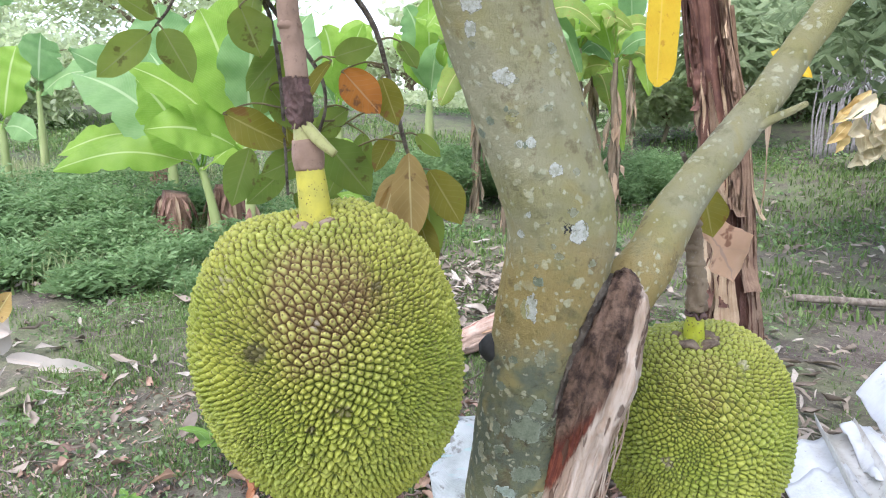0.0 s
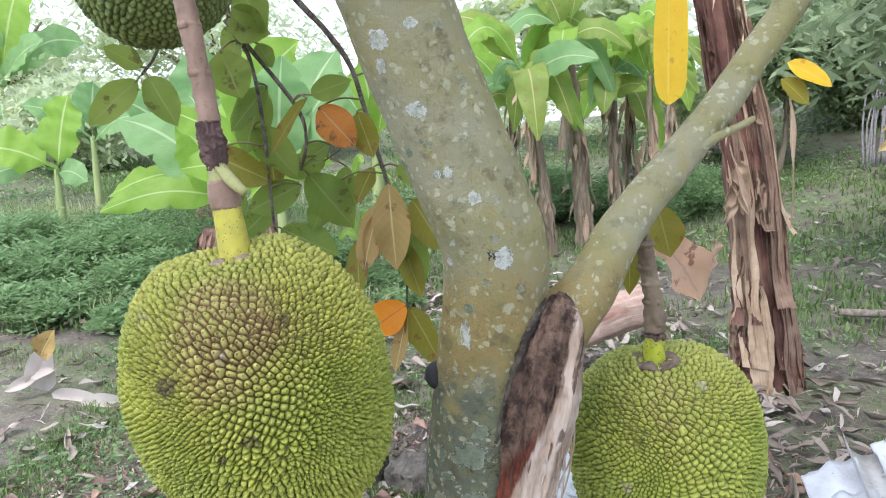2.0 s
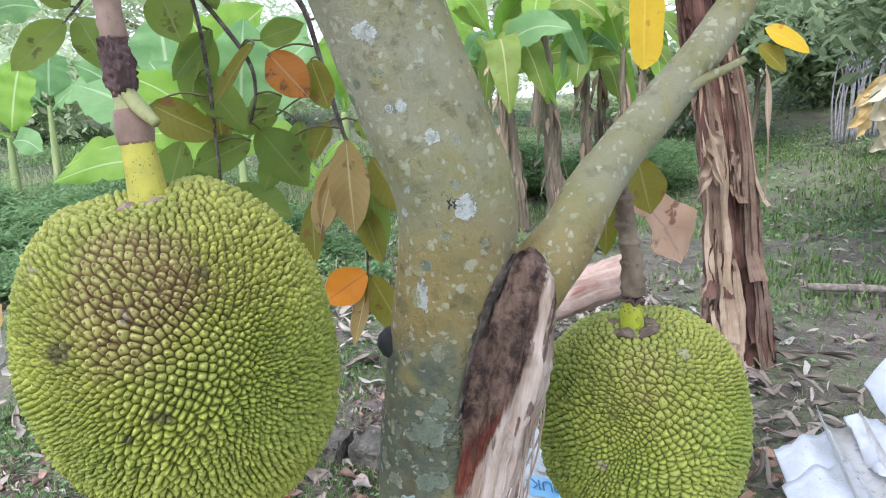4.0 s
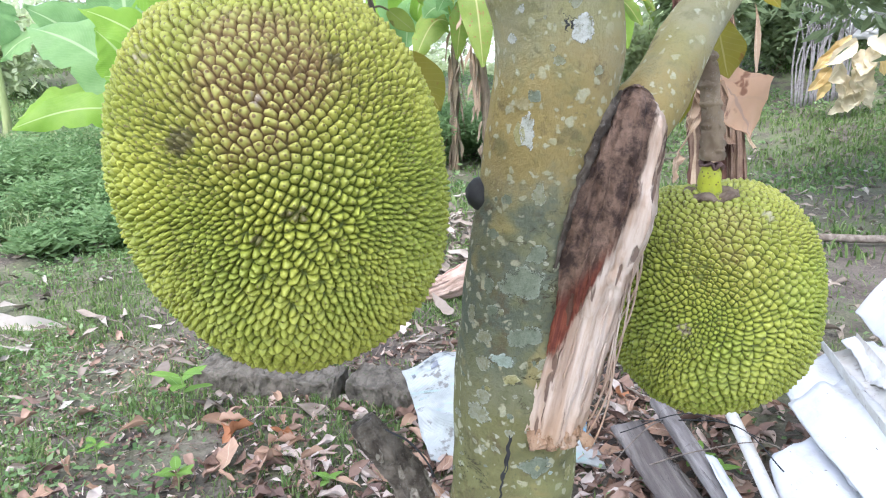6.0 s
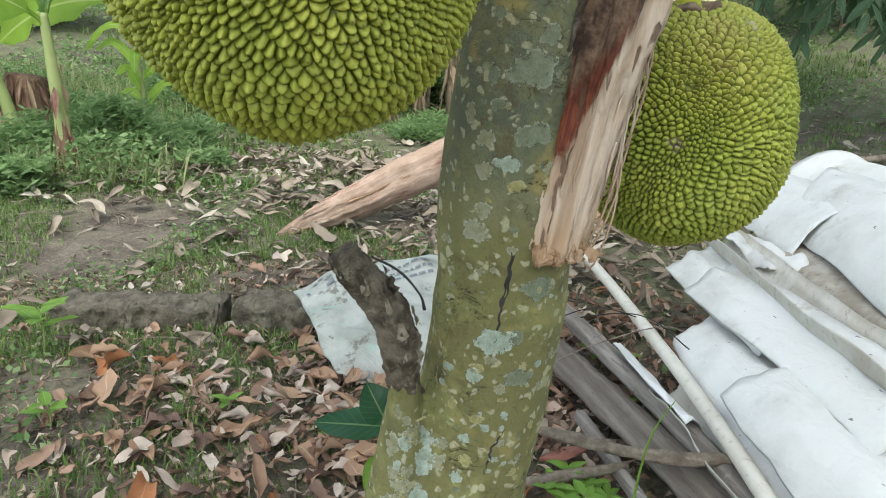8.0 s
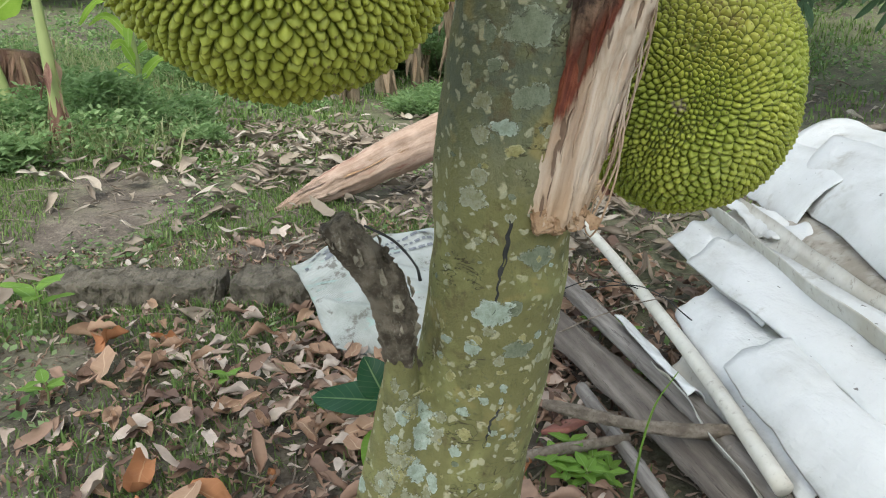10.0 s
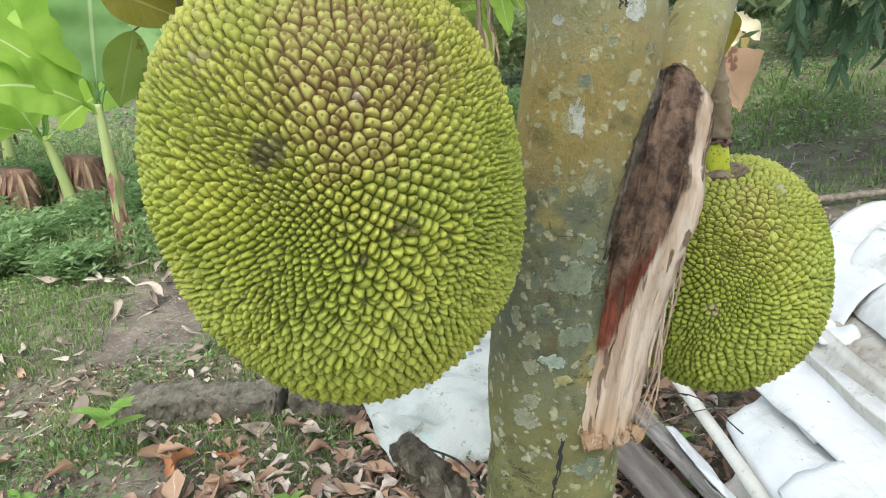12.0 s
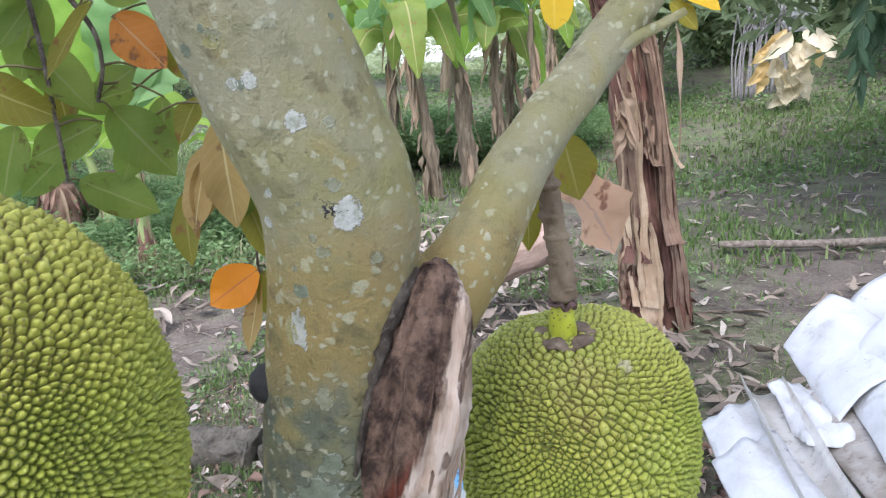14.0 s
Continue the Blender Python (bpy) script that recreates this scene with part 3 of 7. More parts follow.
def sheet_material():
    """White sheet plastic: smooth, a little soiled, with dark specks and scratches."""
    n = Nodes("white_plastic")
    v = n.coords()
    col = n.mix(n.ramp(n.noise(v, 4.0, 4), 0.4, 0.7), (0.63, 0.635, 0.615), (0.48, 0.48, 0.45))
    col = n.mix(n.math("MULTIPLY", n.ramp(n.noise(v, 9.0, 6, 0.7), 0.56, 0.74), 0.7), col, (0.34, 0.32, 0.26))
    col = n.mix(n.math("MULTIPLY", n.ramp(n.noise(n.scaled(v, (1.0, 0.35, 1.0)), 70.0, 2), 0.72, 0.75), 0.85), col, (0.10, 0.09, 0.07))
    blots = n.math("MULTIPLY", n.ramp(n.noise(v, 30.0, 6, 0.8), 0.60, 0.70), n.ramp(n.noise(v, 5.0, 2), 0.5, 0.6))
    col = n.mix(n.math("MULTIPLY", blots, 0.7), col, (0.22, 0.20, 0.15))
    return n.done(col, 0.45, n.math("ADD", n.noise(v, 14.0, 4), n.math("MULTIPLY", n.noise(n.scaled(v, (1.0, 0.3, 1.0)), 40.0, 3), 0.4)), 0.7, 0.012)


M["plastic"] = sheet_material()
M["plastic_dirty"] = plain("dirty_plastic", (0.62, 0.61, 0.55), (0.45, 0.42, 0.34), 7, 0.6, 0.1, 0.001, c3=(0.25, 0.21, 0.15))
M["plastic_grimy"] = plain("grimy_plastic", (0.46, 0.43, 0.37), (0.30, 0.26, 0.20), 14, 0.7, 0.2, 0.002, c3=(0.16, 0.12, 0.08), fine=4)
M["pipe"] = plain("pipe_plastic", (0.66, 0.64, 0.56), (0.58, 0.55, 0.46), 9, 0.45, 0.1, 0.001, c3=(0.35, 0.31, 0.24))
M["bamboo"] = plain("old_bamboo", (0.17, 0.148, 0.125), (0.43, 0.395, 0.35), 22, 0.7, 0.9, 0.006, stretch=(1, 0.08, 1), c3=(0.10, 0.08, 0.07))
M["board"] = plain("grey_board", (0.135, 0.112, 0.092), (0.34, 0.30, 0.25), 30, 0.9, 1.0, 0.008, stretch=(1, 0.05, 1), c3=(0.045, 0.035, 0.028), fine=4)
M["stick"] = plain("dry_stick", (0.17, 0.135, 0.10), (0.33, 0.28, 0.215), 32, 0.9, 0.9, 0.006, c3=(0.10, 0.075, 0.05))
M["stick_pale"] = plain("pale_stick", (0.19, 0.175, 0.165), (0.30, 0.285, 0.27), 25, 0.85, 0.5)
M["block"] = plain("old_concrete", (0.115, 0.10, 0.072), (0.23, 0.20, 0.15), 22, 0.95, 1.0, 0.014, c3=(0.10, 0.14, 0.045), fine=3)
M["log"] = fibrous("peeled_log", (0.32, 0.22, 0.155), (0.45, 0.33, 0.25), (0.24, 0.11, 0.075), 24.0, 3.0, 0.8, 0.012)
M["straw"] = plain("straw_leaf", (0.30, 0.26, 0.20), (0.42, 0.37, 0.29), 14, 0.85, 0.4)


# ---- ground ----
GROUND = -0.15


def ground_height(x, y):
    x, y = np.asarray(x, float), np.asarray(y, float)
    h = GROUND + 0.12 * step(2.7, 4.6, y) * step(1.6, -0.6, x) + 1.1 * step(6.0, 16.0, y) + 0.9 * step(2.5, 9.0, x) * step(3.0, 9.0, y)
    h = h + 0.05 * step(-0.3, -1.4, x) * step(3.0, 4.2, y) + 0.15 * step(-0.9, -2.4, x) * step(4.6, 5.6, y)
    h = h + 0.05 * (vnoise(x * 1.3, y * 1.3) - 0.5) + 0.022 * (vnoise(x * 6, y * 6 + 9) - 0.5) + 0.012 * (vnoise(x * 17, y * 17) - 0.5)
    return h


def ground_material():
    n = Nodes("soil_and_moss")
    p = n.place()
    x, y, _ = n.split(p)
    big, mid, fine, grit = n.noise(p, 0.9, 3), n.noise(p, 5.0, 5), n.noise(p, 38.0, 6, 0.7), n.voronoi(p, 70.0)
    soil = n.mix(n.ramp(mid, 0.35, 0.65), (0.075, 0.061, 0.047), (0.150, 0.125, 0.098))
    soil = n.mix(n.ramp(fine, 0.5, 0.7), soil, (0.20, 0.17, 0.13))
    soil = n.mix(n.math("MULTIPLY", n.ramp(n.noise(p, 90.0, 4), 0.52, 0.64), 0.6), soil, (0.055, 0.042, 0.03))
    green = n.mix(n.ramp(fine, 0.35, 0.65), (0.065, 0.105, 0.028), (0.12, 0.16, 0.05))
    patch = n.ramp(n.math("ADD", n.math("MULTIPLY", big, 0.8), n.math("MULTIPLY", mid, 0.45)), 0.55, 0.72)
    far = n.ramp(y, 4.0, 8.5)
    col = n.mix(n.math("MAXIMUM", n.math("MULTIPLY", patch, 0.4), n.math("MULTIPLY", far, n.math("MULTIPLY", n.ramp(mid, 0.35, 0.65), 0.7))), soil, green)
    return n.done(col, 0.95, n.math("ADD", fine, n.math("MULTIPLY", grit, 0.5)), 0.6, 0.012)


N = 300
uu = np.linspace(-1, 1, N)
gx = 0.4 + 0.9 * np.sinh(uu * 5.9)
gy = 2.6 + 0.9 * np.sinh(uu * 6.0)
GX, GY = np.meshgrid(gx, gy)
GZ = ground_height(GX, GY)
gF = [(j * N + i, j * N + i + 1, (j + 1) * N + i + 1, (j + 1) * N + i) for j in range(N - 1) for i in range(N - 1)]
solo("ground", (np.column_stack([GX.ravel(), GY.ravel(), GZ.ravel()]), gF, None), ground_material(), (0, 0, 0),
     "brown garden soil with patches of grass, rising behind", "ground", kind="structure")


def gz(x, y):
    return float(ground_height(x, y))


# ---- the jackfruit tree ----
# lichen on the trunk: across, height, half width, half height, look
HIGH_LICHENS = [(0.066, 1.246, 0.0153, 0.0127, 4), (0.102, 1.261, 0.009, 0.0064, 4), (0.102, 1.172, 0.014, 0.0115, 4), (0.124, 1.102, 0.0045, 0.0045, 4), (0.136, 1.103, 0.007, 0.007, 4), (0.163, 1.074, 0.0102, 0.0089, 4), (0.138, 1.023, 0.0045, 0.0045, 4), (0.194, 1.004, 0.014, 0.0153, 4), (0.147, 0.909, 0.0102, 0.022, 4), (0.068, 1.22, 0.009, 0.01, 4), (0.132, 0.997, 0.0076, 0.0064, 4)]
SPECK_LICHENS = [(0.07, 1.204, 0.0064, 0.0057, 0), (0.117, 1.168, 0.0038, 0.0038, 0), (0.213, 0.967, 0.0064, 0.0064, 0), (0.131, 1.261, 0.0076, 0.0064, 0), (0.154, 1.202, 0.0076, 0.0064, 0), (0.186, 1.028, 0.0083, 0.0064, 0), (0.174, 0.976, 0.0076, 0.0057, 0), (0.115, 1.135, 0.0064, 0.0051, 0), (0.187, 1.073, 0.0057, 0.0045, 0), (0.152, 1.141, 0.0057, 0.0045, 0)]
LOW_LICHENS = [(0.101, 0.587, 0.019, 0.0138, 0),(0.073, 0.523, 0.0131, 0.0145, 0),(0.08, 0.571, 0.0104, 0.0069, 0),(0.061, 0.548, 0.0062, 0.0086, 0),(0.168, 0.525, 0.0242, 0.0155, 1),(0.123, 0.464, 0.0276, 0.0173, 2),(0.147, 0.468, 0.0097, 0.0104, 1),(0.065, 0.473, 0.0062, 0.0062, 0),(0.153, 0.416, 0.0207, 0.0138, 1),(0.176, 0.431, 0.0062, 0.0062, 2),(0.081, 0.424, 0.009, 0.0055, 2),(0.077, 0.401, 0.0076, 0.0052, 2),(0.084, 0.38, 0.0076, 0.0083, 3),(0.107, 0.429, 0.0124, 0.0069, 3),(0.139, 0.369, 0.0069, 0.0069, 2),(0.118, 0.355, 0.0076, 0.0062, 2),(0.108, 0.366, 0.0117, 0.0076, 3),(0.095, 0.339, 0.0111, 0.0069, 2),(0.075, 0.325, 0.0111, 0.0083, 0)]
FOOT_LICHENS = [(0.048, 0.424, 0.0076, 0.0173, 0),(0.044, 0.401, 0.0052, 0.0104, 0),(0.044, 0.34, 0.0155, 0.0155, 0),(0.052, 0.305, 0.0159, 0.0145, 2),(0.018, 0.327, 0.0097, 0.0207, 0),(0.098, 0.311, 0.0121, 0.0104, 3),(0.129, 0.313, 0.0062, 0.0055, 2),(0.0, 0.3, 0.0052, 0.0138, 0),(0.166, 0.47, 0.0031, 0.0028, 3),(0.135, 0.39, 0.0055, 0.0041, 3),(0.166, 0.373, 0.0048, 0.0041, 3),(0.033, 0.358, 0.0062, 0.0104, 0),(0.067, 0.353, 0.0062, 0.0048, 3),(0.154, 0.289, 0.0086, 0.0069, 3),(0.087, 0.287, 0.0086, 0.0086, 2),(0.175, 0.347, 0.0055, 0.0076, 3)]
MIDDLE_LICHENS = [(0.145, 0.748, 0.0276, 0.0222, 1),(0.161, 0.781, 0.0134, 0.0134, 1),(0.112, 0.744, 0.0077, 0.0153, 1),(0.095, 0.707, 0.0077, 0.0153, 0),(0.107, 0.683, 0.0115, 0.0115, 0),(0.116, 0.715, 0.0084, 0.0077, 1),(0.15, 0.687, 0.023, 0.0153, 1),(0.128, 0.658, 0.0172, 0.0107, 2),(0.136, 0.636, 0.0122, 0.0077, 3),(0.13, 0.839, 0.0077, 0.0069, 1),(0.116, 0.801, 0.0096, 0.0061, 1)]
LICHENS = HIGH_LICHENS + SPECK_LICHENS + LOW_LICHENS + FOOT_LICHENS + MIDDLE_LICHENS
tree = thing("jackfruit_tree", (0.10, 0.98, GROUND), "jackfruit tree trunk with grey lichen patches and a forked branch", "tree")
BRANCH = [(0.20, 0.895, 0.83), (0.262, 0.915, 0.895), (0.301, 0.93, 0.94), (0.344, 0.965, 1.001), (0.38, 0.99, 1.044), (0.44, 1.03, 1.103), (0.51, 1.075, 1.177), (0.567, 1.11, 1.247), (0.79, 1.21, 1.53)]
trunk_shape = joined([
    tube([(-0.10, 0.70, 1.95), (-0.03, 0.76, 1.62), (0.080, 0.845, 1.29), (0.153, 0.865, 1.095), (0.185, 0.885, 0.99), (0.168, 0.91, 0.83), (0.150, 0.93, 0.66), (0.152, 0.95, 0.506), (0.138, 0.97, 0.352), (0.105, 0.98, 0.207), (0.085, 0.985, 0.0), (0.075, 0.985, -0.20)],
         [0.058, 0.060, 0.0625, 0.0635, 0.066, 0.064, 0.070, 0.077, 0.081, 0.09, 0.105, 0.15], 40, 130, 0.045, 2.2, 3.0),
    tube(BRANCH, [0.048, 0.041, 0.035, 0.031, 0.0285, 0.0265, 0.025, 0.024, 0.023], 24, 70, 0.05, 2.0, 5.0),
    tube([(0.030, 0.930, 0.425), (0.034, 0.938, 0.39), (0.036, 0.945, 0.35), (0.032, 0.95, 0.30), (0.022, 0.955, 0.20), (0.005, 0.96, 0.0), (-0.01, 0.965, -0.2)], [0.012, 0.019, 0.024, 0.030, 0.040, 0.055, 0.08], 24, 50, 0.08, 2.0, 6.0),
])
trunk = part("trunk", roughen(trunk_shape, 0.0022, 22.0), M["bark"], tree)
mod = trunk.modifiers.new("blend", "REMESH")
mod.mode, mod.voxel_size, mod.use_smooth_shade = "VOXEL", 0.0045, True
mod = trunk.modifiers.new("soften", "SMOOTH")
mod.factor, mod.iterations = 0.5, 10

BARK = BVHTree.FromObject(trunk, bpy.context.evaluated_depsgraph_get())


def on_bark(x, z, lift=0.0):
    """The place on the trunk's front at x and z, lifted off the bark."""
    o = ORIGIN[tree.name]
    hit, nor, _, _ = BARK.ray_cast(Vector((x - o[0], -1.0 - o[1], z - o[2])), Vector((0, 1, 0)))
    if hit is None:
        return None
    return np.array(hit) + o + lift * np.array(nor)


def lichen(x, z, rx, rz, kind, seed):
    """A thin lobed crust that follows the bark."""
    o = Vector(ORIGIN[tree.name])
    at, nor, _, _ = BARK.ray_cast(Vector((x, -1.0, z)) - o, Vector((0, 1, 0)))
    if at is None or nor.y > -0.12:
        return
    nor = Vector((nor.x, nor.y, 0.4 * nor.z)).normalized()
    side = nor.cross(Vector((0, 0, -1))).normalized()
    up = side.cross(nor)
    rings, n = 7, 44
    V, U = [], []
    for i in range(rings + 1):
        s = i / rings
        for j in range(n):
            a = 2 * math.pi * j / n
            lobes = 0.80 + 0.42 * (float(vnoise(seed * 3.7 + 1.8 * math.cos(a), 1.8 * math.sin(a) + seed)) - 0.5) + 0.20 * (float(vnoise(seed + 4 * math.cos(a) + 20, 4 * math.sin(a) + 20)) - 0.5)
            q = at + side * (rx * 1.15 * s * lobes * math.cos(a)) + up * (rz * 1.15 * s * lobes * math.sin(a))
            hit, hn, _, _ = BARK.ray_cast(q + nor * 0.05, -nor)
            if hit is None or (hit - q).length > 0.03:
                return
            V.append(np.array(hit + o) + ((0.0004 if s < 0.8 else 0.0008) if i < rings else -0.0008) * np.array(hn))
            U.append((s, j / n))
    F = [(i * n + j, i * n + (j + 1) % n, (i + 1) * n + (j + 1) % n, (i + 1) * n + j) for i in range(rings) for j in range(n)]
    part("lichen_patch", (np.array(V), F, np.array(U)), M[("lichen_pale", "lichen_grey", "lichen_blue", "lichen_yellow", "lichen_white")[kind]], tree)


def crack(points, width, label):
    """A dark split that lies in the bark."""
    P = [on_bark(x + 0.0022 * math.sin(23 * i) * (i % 2), z, -0.6 * width) for i, (x, z) in enumerate(spline(points, 22))]
    w = [width * k for k in np.interp(np.linspace(0, 1, len(P)), (0, 0.25, 0.6, 1), (0.9, 1.2, 1.0, 0.45))]
    part("bark_crack", tube(P, w, 8, 60, 0.7, 5.0, 1.0, along=60), M["dark_wood"], tree, label)


# torn foot of a broken branch, along the trunk
V, F, U = tube([(0.264, 0.880, 0.950), (0.261, 0.868, 0.938), (0.256, 0.862, 0.915), (0.246, 0.862, 0.87), (0.236, 0.866, 0.82), (0.222, 0.876, 0.76), (0.213, 0.886, 0.70), (0.199, 0.887, 0.64), (0.184, 0.885, 0.575), (0.180, 0.884, 0.556)],
               [0.004, 0.019, 0.030, 0.040, 0.046, 0.046, 0.043, 0.042, 0.039, 0.034], 96, 130, 0.11, 12.0, 2.0, 0.62, along=1.2)
axis_x = np.interp(V[:, 2], (0.548, 0.64, 0.76, 0.87, 0.955), (0.181, 0.200, 0.222, 0.246, 0.262))
hollow = step(0.70, 0.82, V[:, 2]) * np.exp(-((V[:, 0] - axis_x + 0.010) / 0.020) ** 2) * (V[:, 1] < 0.866)
rim = step(0.70, 0.80, V[:, 2]) * np.exp(-((V[:, 0] - axis_x - 0.033) / 0.010) ** 2) * (V[:, 1] < 0.872)
V[:, 1] += -0.004 + 0.006 * hollow - 0.009 * rim + 0.009 * step(0.72, 0.84, V[:, 2]) * (vnoise(V[:, 0] * 70 + 4, V[:, 2] * 45) - 0.5) + 0.006 * (vnoise(V[:, 0] * 160, V[:, 2] * 22) - 0.5)
scar = part("torn_branch_foot", roughen((V, F, U), 0.0016, 75.0), M["torn"], tree, "torn dead wood, rotten dark above and pale fibrous below")
lip = [on_bark(x, z, 0.001) for x, z in ((0.180, 0.765), (0.187, 0.795), (0.198, 0.84), (0.211, 0.885), (0.226, 0.922), (0.243, 0.944))]
part("bark_lip", tube(lip, [0.0015, 0.003, 0.0042, 0.0048, 0.0052, 0.0045], 14, 90, 0.7, 6, 3, along=60), M["dead_bark"], scar, "torn bark edge")
r = np.random.RandomState(41)
AX = np.array(((0.556, 0.180, 0.884, 0.034), (0.64, 0.199, 0.887, 0.042), (0.70, 0.213, 0.886, 0.043), (0.76, 0.222, 0.876, 0.046), (0.82, 0.236, 0.866, 0.046), (0.87, 0.246, 0.862, 0.040), (0.92, 0.257, 0.862, 0.030), (0.96, 0.267, 0.87, 0.012)))


def on_scar(z, q, lift=0.0):
    """A place on the torn wood's front, q from its left edge (-1) to its right (1)."""
    x, y, w = (np.interp(z, AX[:, 0], AX[:, c]) for c in (1, 2, 3))
    return np.array((x + w * q, y - 0.004 - 0.62 * w * math.sqrt(max(0.0, 1 - q * q)) - lift, z))


for k in range(9):
    q, z0, l = r.uniform(-0.9, 0.98), r.uniform(0.60, 0.93), r.uniform(0.05, 0.16)
    zs = np.linspace(z0, max(0.56, z0 - l), 6)
    part("wood_ridge", tube([on_scar(z, q + 0.03 * math.sin(9 * i + k), -0.0004 + 0.0010 * r.rand()) for i, z in enumerate(zs)], [0.0006, 0.0013, 0.0017, 0.0016, 0.0012, 0.0005], 6, 24, 0.5, 6, k, along=70), M["torn"], scar)
for k in range(9):
    q, z0, l = r.uniform(0.72, 1.0), r.uniform(0.66, 0.95), r.uniform(0.03, 0.10)
    part("torn_fibre", tube([on_scar(z0, q, 0.001), on_scar(z0 - l * 0.5, q, 0.003), on_scar(z0 - l, q + 0.06, 0.006 + 0.006 * r.rand())], [0.0022, 0.0018, 0.0006], 6, 14, 0.4, 5, k), M["torn"], scar)
for k in range(10):
    q = -0.9 + 1.8 * k / 9 + 0.10 * r.normal()
    q = min(0.95, max(-0.95, q))
    p = on_scar(0.574 - 0.006 * r.rand(), q, 0.001)
    a = r.normal(0, 0.3)
    d = np.array((math.sin(a), -0.2 * r.rand(), -math.cos(a)))
    part("wood_flake", blade(p, p + d * r.uniform(0.008, 0.022), r.uniform(0.008, 0.017), (r.normal(0, 0.3), -1, 0.1), 0.2, r.uniform(-0.25, 0.25), 0.2, "blunt", 6, 4, k, r.choice((0.4, 1.0, 1.5))), M["splinter" if k % 3 == 0 else "torn"], scar)
for k, (q, z, w) in enumerate(((-0.45, 0.566, 0.022), (0.05, 0.560, 0.016), (0.45, 0.564, 0.018), (0.75, 0.570, 0.013))):
    part("wood_core", roughen(slab(tuple(on_scar(z, q, -0.003)), (w, 0.012, w * 1.2), 20 * k, (-12, 14 * k - 10), 0.003, 0.0, 5, k + 9, 4), 0.0022, 90.0, k), M["splinter"], scar)
for k in range(9):
    x0 = 0.283 - 0.004 * k
    part("bark_fibre", tube([(x0 - 0.003, 0.880, 0.84 - 0.02 * k), (x0 - 0.008 + 0.006 * math.sin(k), 0.872, 0.77 - 0.02 * k), (x0 - 0.024 - 0.006 * math.cos(k), 0.878, 0.70 - 0.02 * k), (x0 - 0.036 + 0.012 * math.sin(2 * k), 0.882, 0.64 - 0.008 * k)],
                            [0.0016, 0.0013, 0.0011, 0.0006], 5, 14), M["torn"], scar)

# dry broken stub low on the trunk, and a small dark one above
stub = part("broken_stub", roughen(tube([(-0.034, 0.908, 0.568), (-0.026, 0.908, 0.555), (-0.008, 0.91, 0.531), (0.017, 0.917, 0.491), (0.029, 0.925, 0.444), (0.033, 0.935, 0.404), (0.045, 0.955, 0.365), (0.07, 0.975, 0.33)], [0.016, 0.0185, 0.0195, 0.0215, 0.0215, 0.018, 0.018, 0.02], 48, 110, 0.16, 4.5, 8.0, along=30), 0.0028, 70.0), M["stub_bark"], tree, "dry grey-brown broken branch stub with flaking bark")
r = np.random.RandomState(8)
STUB = spline([(-0.026, 0.908, 0.555), (-0.008, 0.91, 0.531), (0.017, 0.917, 0.491), (0.029, 0.925, 0.444), (0.033, 0.935, 0.404)], 40)
for k in range(22):
    c, a = STUB[r.randint(1, 39)], r.uniform(math.pi * 1.05, math.pi * 1.95)
    o = np.array((math.cos(a), math.sin(a), 0.15))
    b = c + o * 0.0215
    part("bark_flake", blade(b + np.array((0, 0, 0.009)), b + o * 0.002 + np.array((0.004, 0, -0.010)), r.uniform(0.006, 0.016), o, 0.1, 0.15 * r.rand(), 0.2, "blunt", 6, 4, k, 0.5), M["flake_bark" if k % 2 else "stub_bark"], stub)
part("bark_strip", tube([(-0.006, 0.893, 0.565), (0.023, 0.892, 0.547), (0.043, 0.888, 0.522), (0.049, 0.892, 0.503)], [0.0012, 0.0014, 0.0012, 0.002], 6, 20), M["dark_wood"], stub)
part("knot_stub", tube([(0.14, 0.93, 0.83), (0.115, 0.91, 0.835), (0.100, 0.90, 0.84), (0.092, 0.897, 0.842)], [0.024, 0.020, 0.016, 0.008], 14, 12, 0.15, 3.0, 4.0), M["dark_wood"], tree, "small dark cut stub")
# crack in the bark
crack([(0.138, 0.578), (0.1365, 0.560), (0.133, 0.545), (0.1335, 0.530), (0.130, 0.512), (0.1275, 0.497), (0.128, 0.485), (0.124, 0.470), (0.1225, 0.458), (0.121, 0.445)], 0.0019, "dark split in the bark")
crack([(0.142, 0.352), (0.127, 0.328), (0.121, 0.303), (0.112, 0.276)], 0.0012, "faint split in the bark")
for k in range(4):
    crack([(0.176 + 0.005 * k, 1.018 - 0.002 * k), (0.179 + 0.005 * k, 1.008), (0.177 + 0.006 * k, 0.998 + 0.003 * (k % 2))], 0.0008, "short scratch in the bark")
for k, (x, z, rx, rz, kind) in enumerate(LICHENS):
    lichen(x, z, rx, rz, kind, k + 1)
r = np.random.RandomState(61)
for k in range(120):
    z = r.uniform(0.15, 0.66) if k < 85 else r.uniform(0.66, 1.25)
    c = np.interp(z, (0.1, 0.35, 0.66, 1.0, 1.25), (0.09, 0.13, 0.15, 0.18, 0.10))
    w = 0.0025 + 0.008 * r.rand() ** 2.5
    lichen(c + r.uniform(-0.085, 0.075), z, w * r.uniform(0.8, 1.3), w * r.uniform(0.8, 1.5), int(r.choice((0, 0, 2, 3, 3, 1) if z < 0.6 else (0, 1, 1, 0, 3))), 100 + k)
for k in range(46):
    z = r.uniform(0.14, 0.40)
    w = 0.005 + 0.012 * r.rand() ** 1.5
    lichen(r.uniform(-0.015, 0.075), z, w * r.uniform(0.7, 1.2), w * r.uniform(0.9, 1.6), int(r.choice((0, 0, 2, 2, 3))), 400 + k)
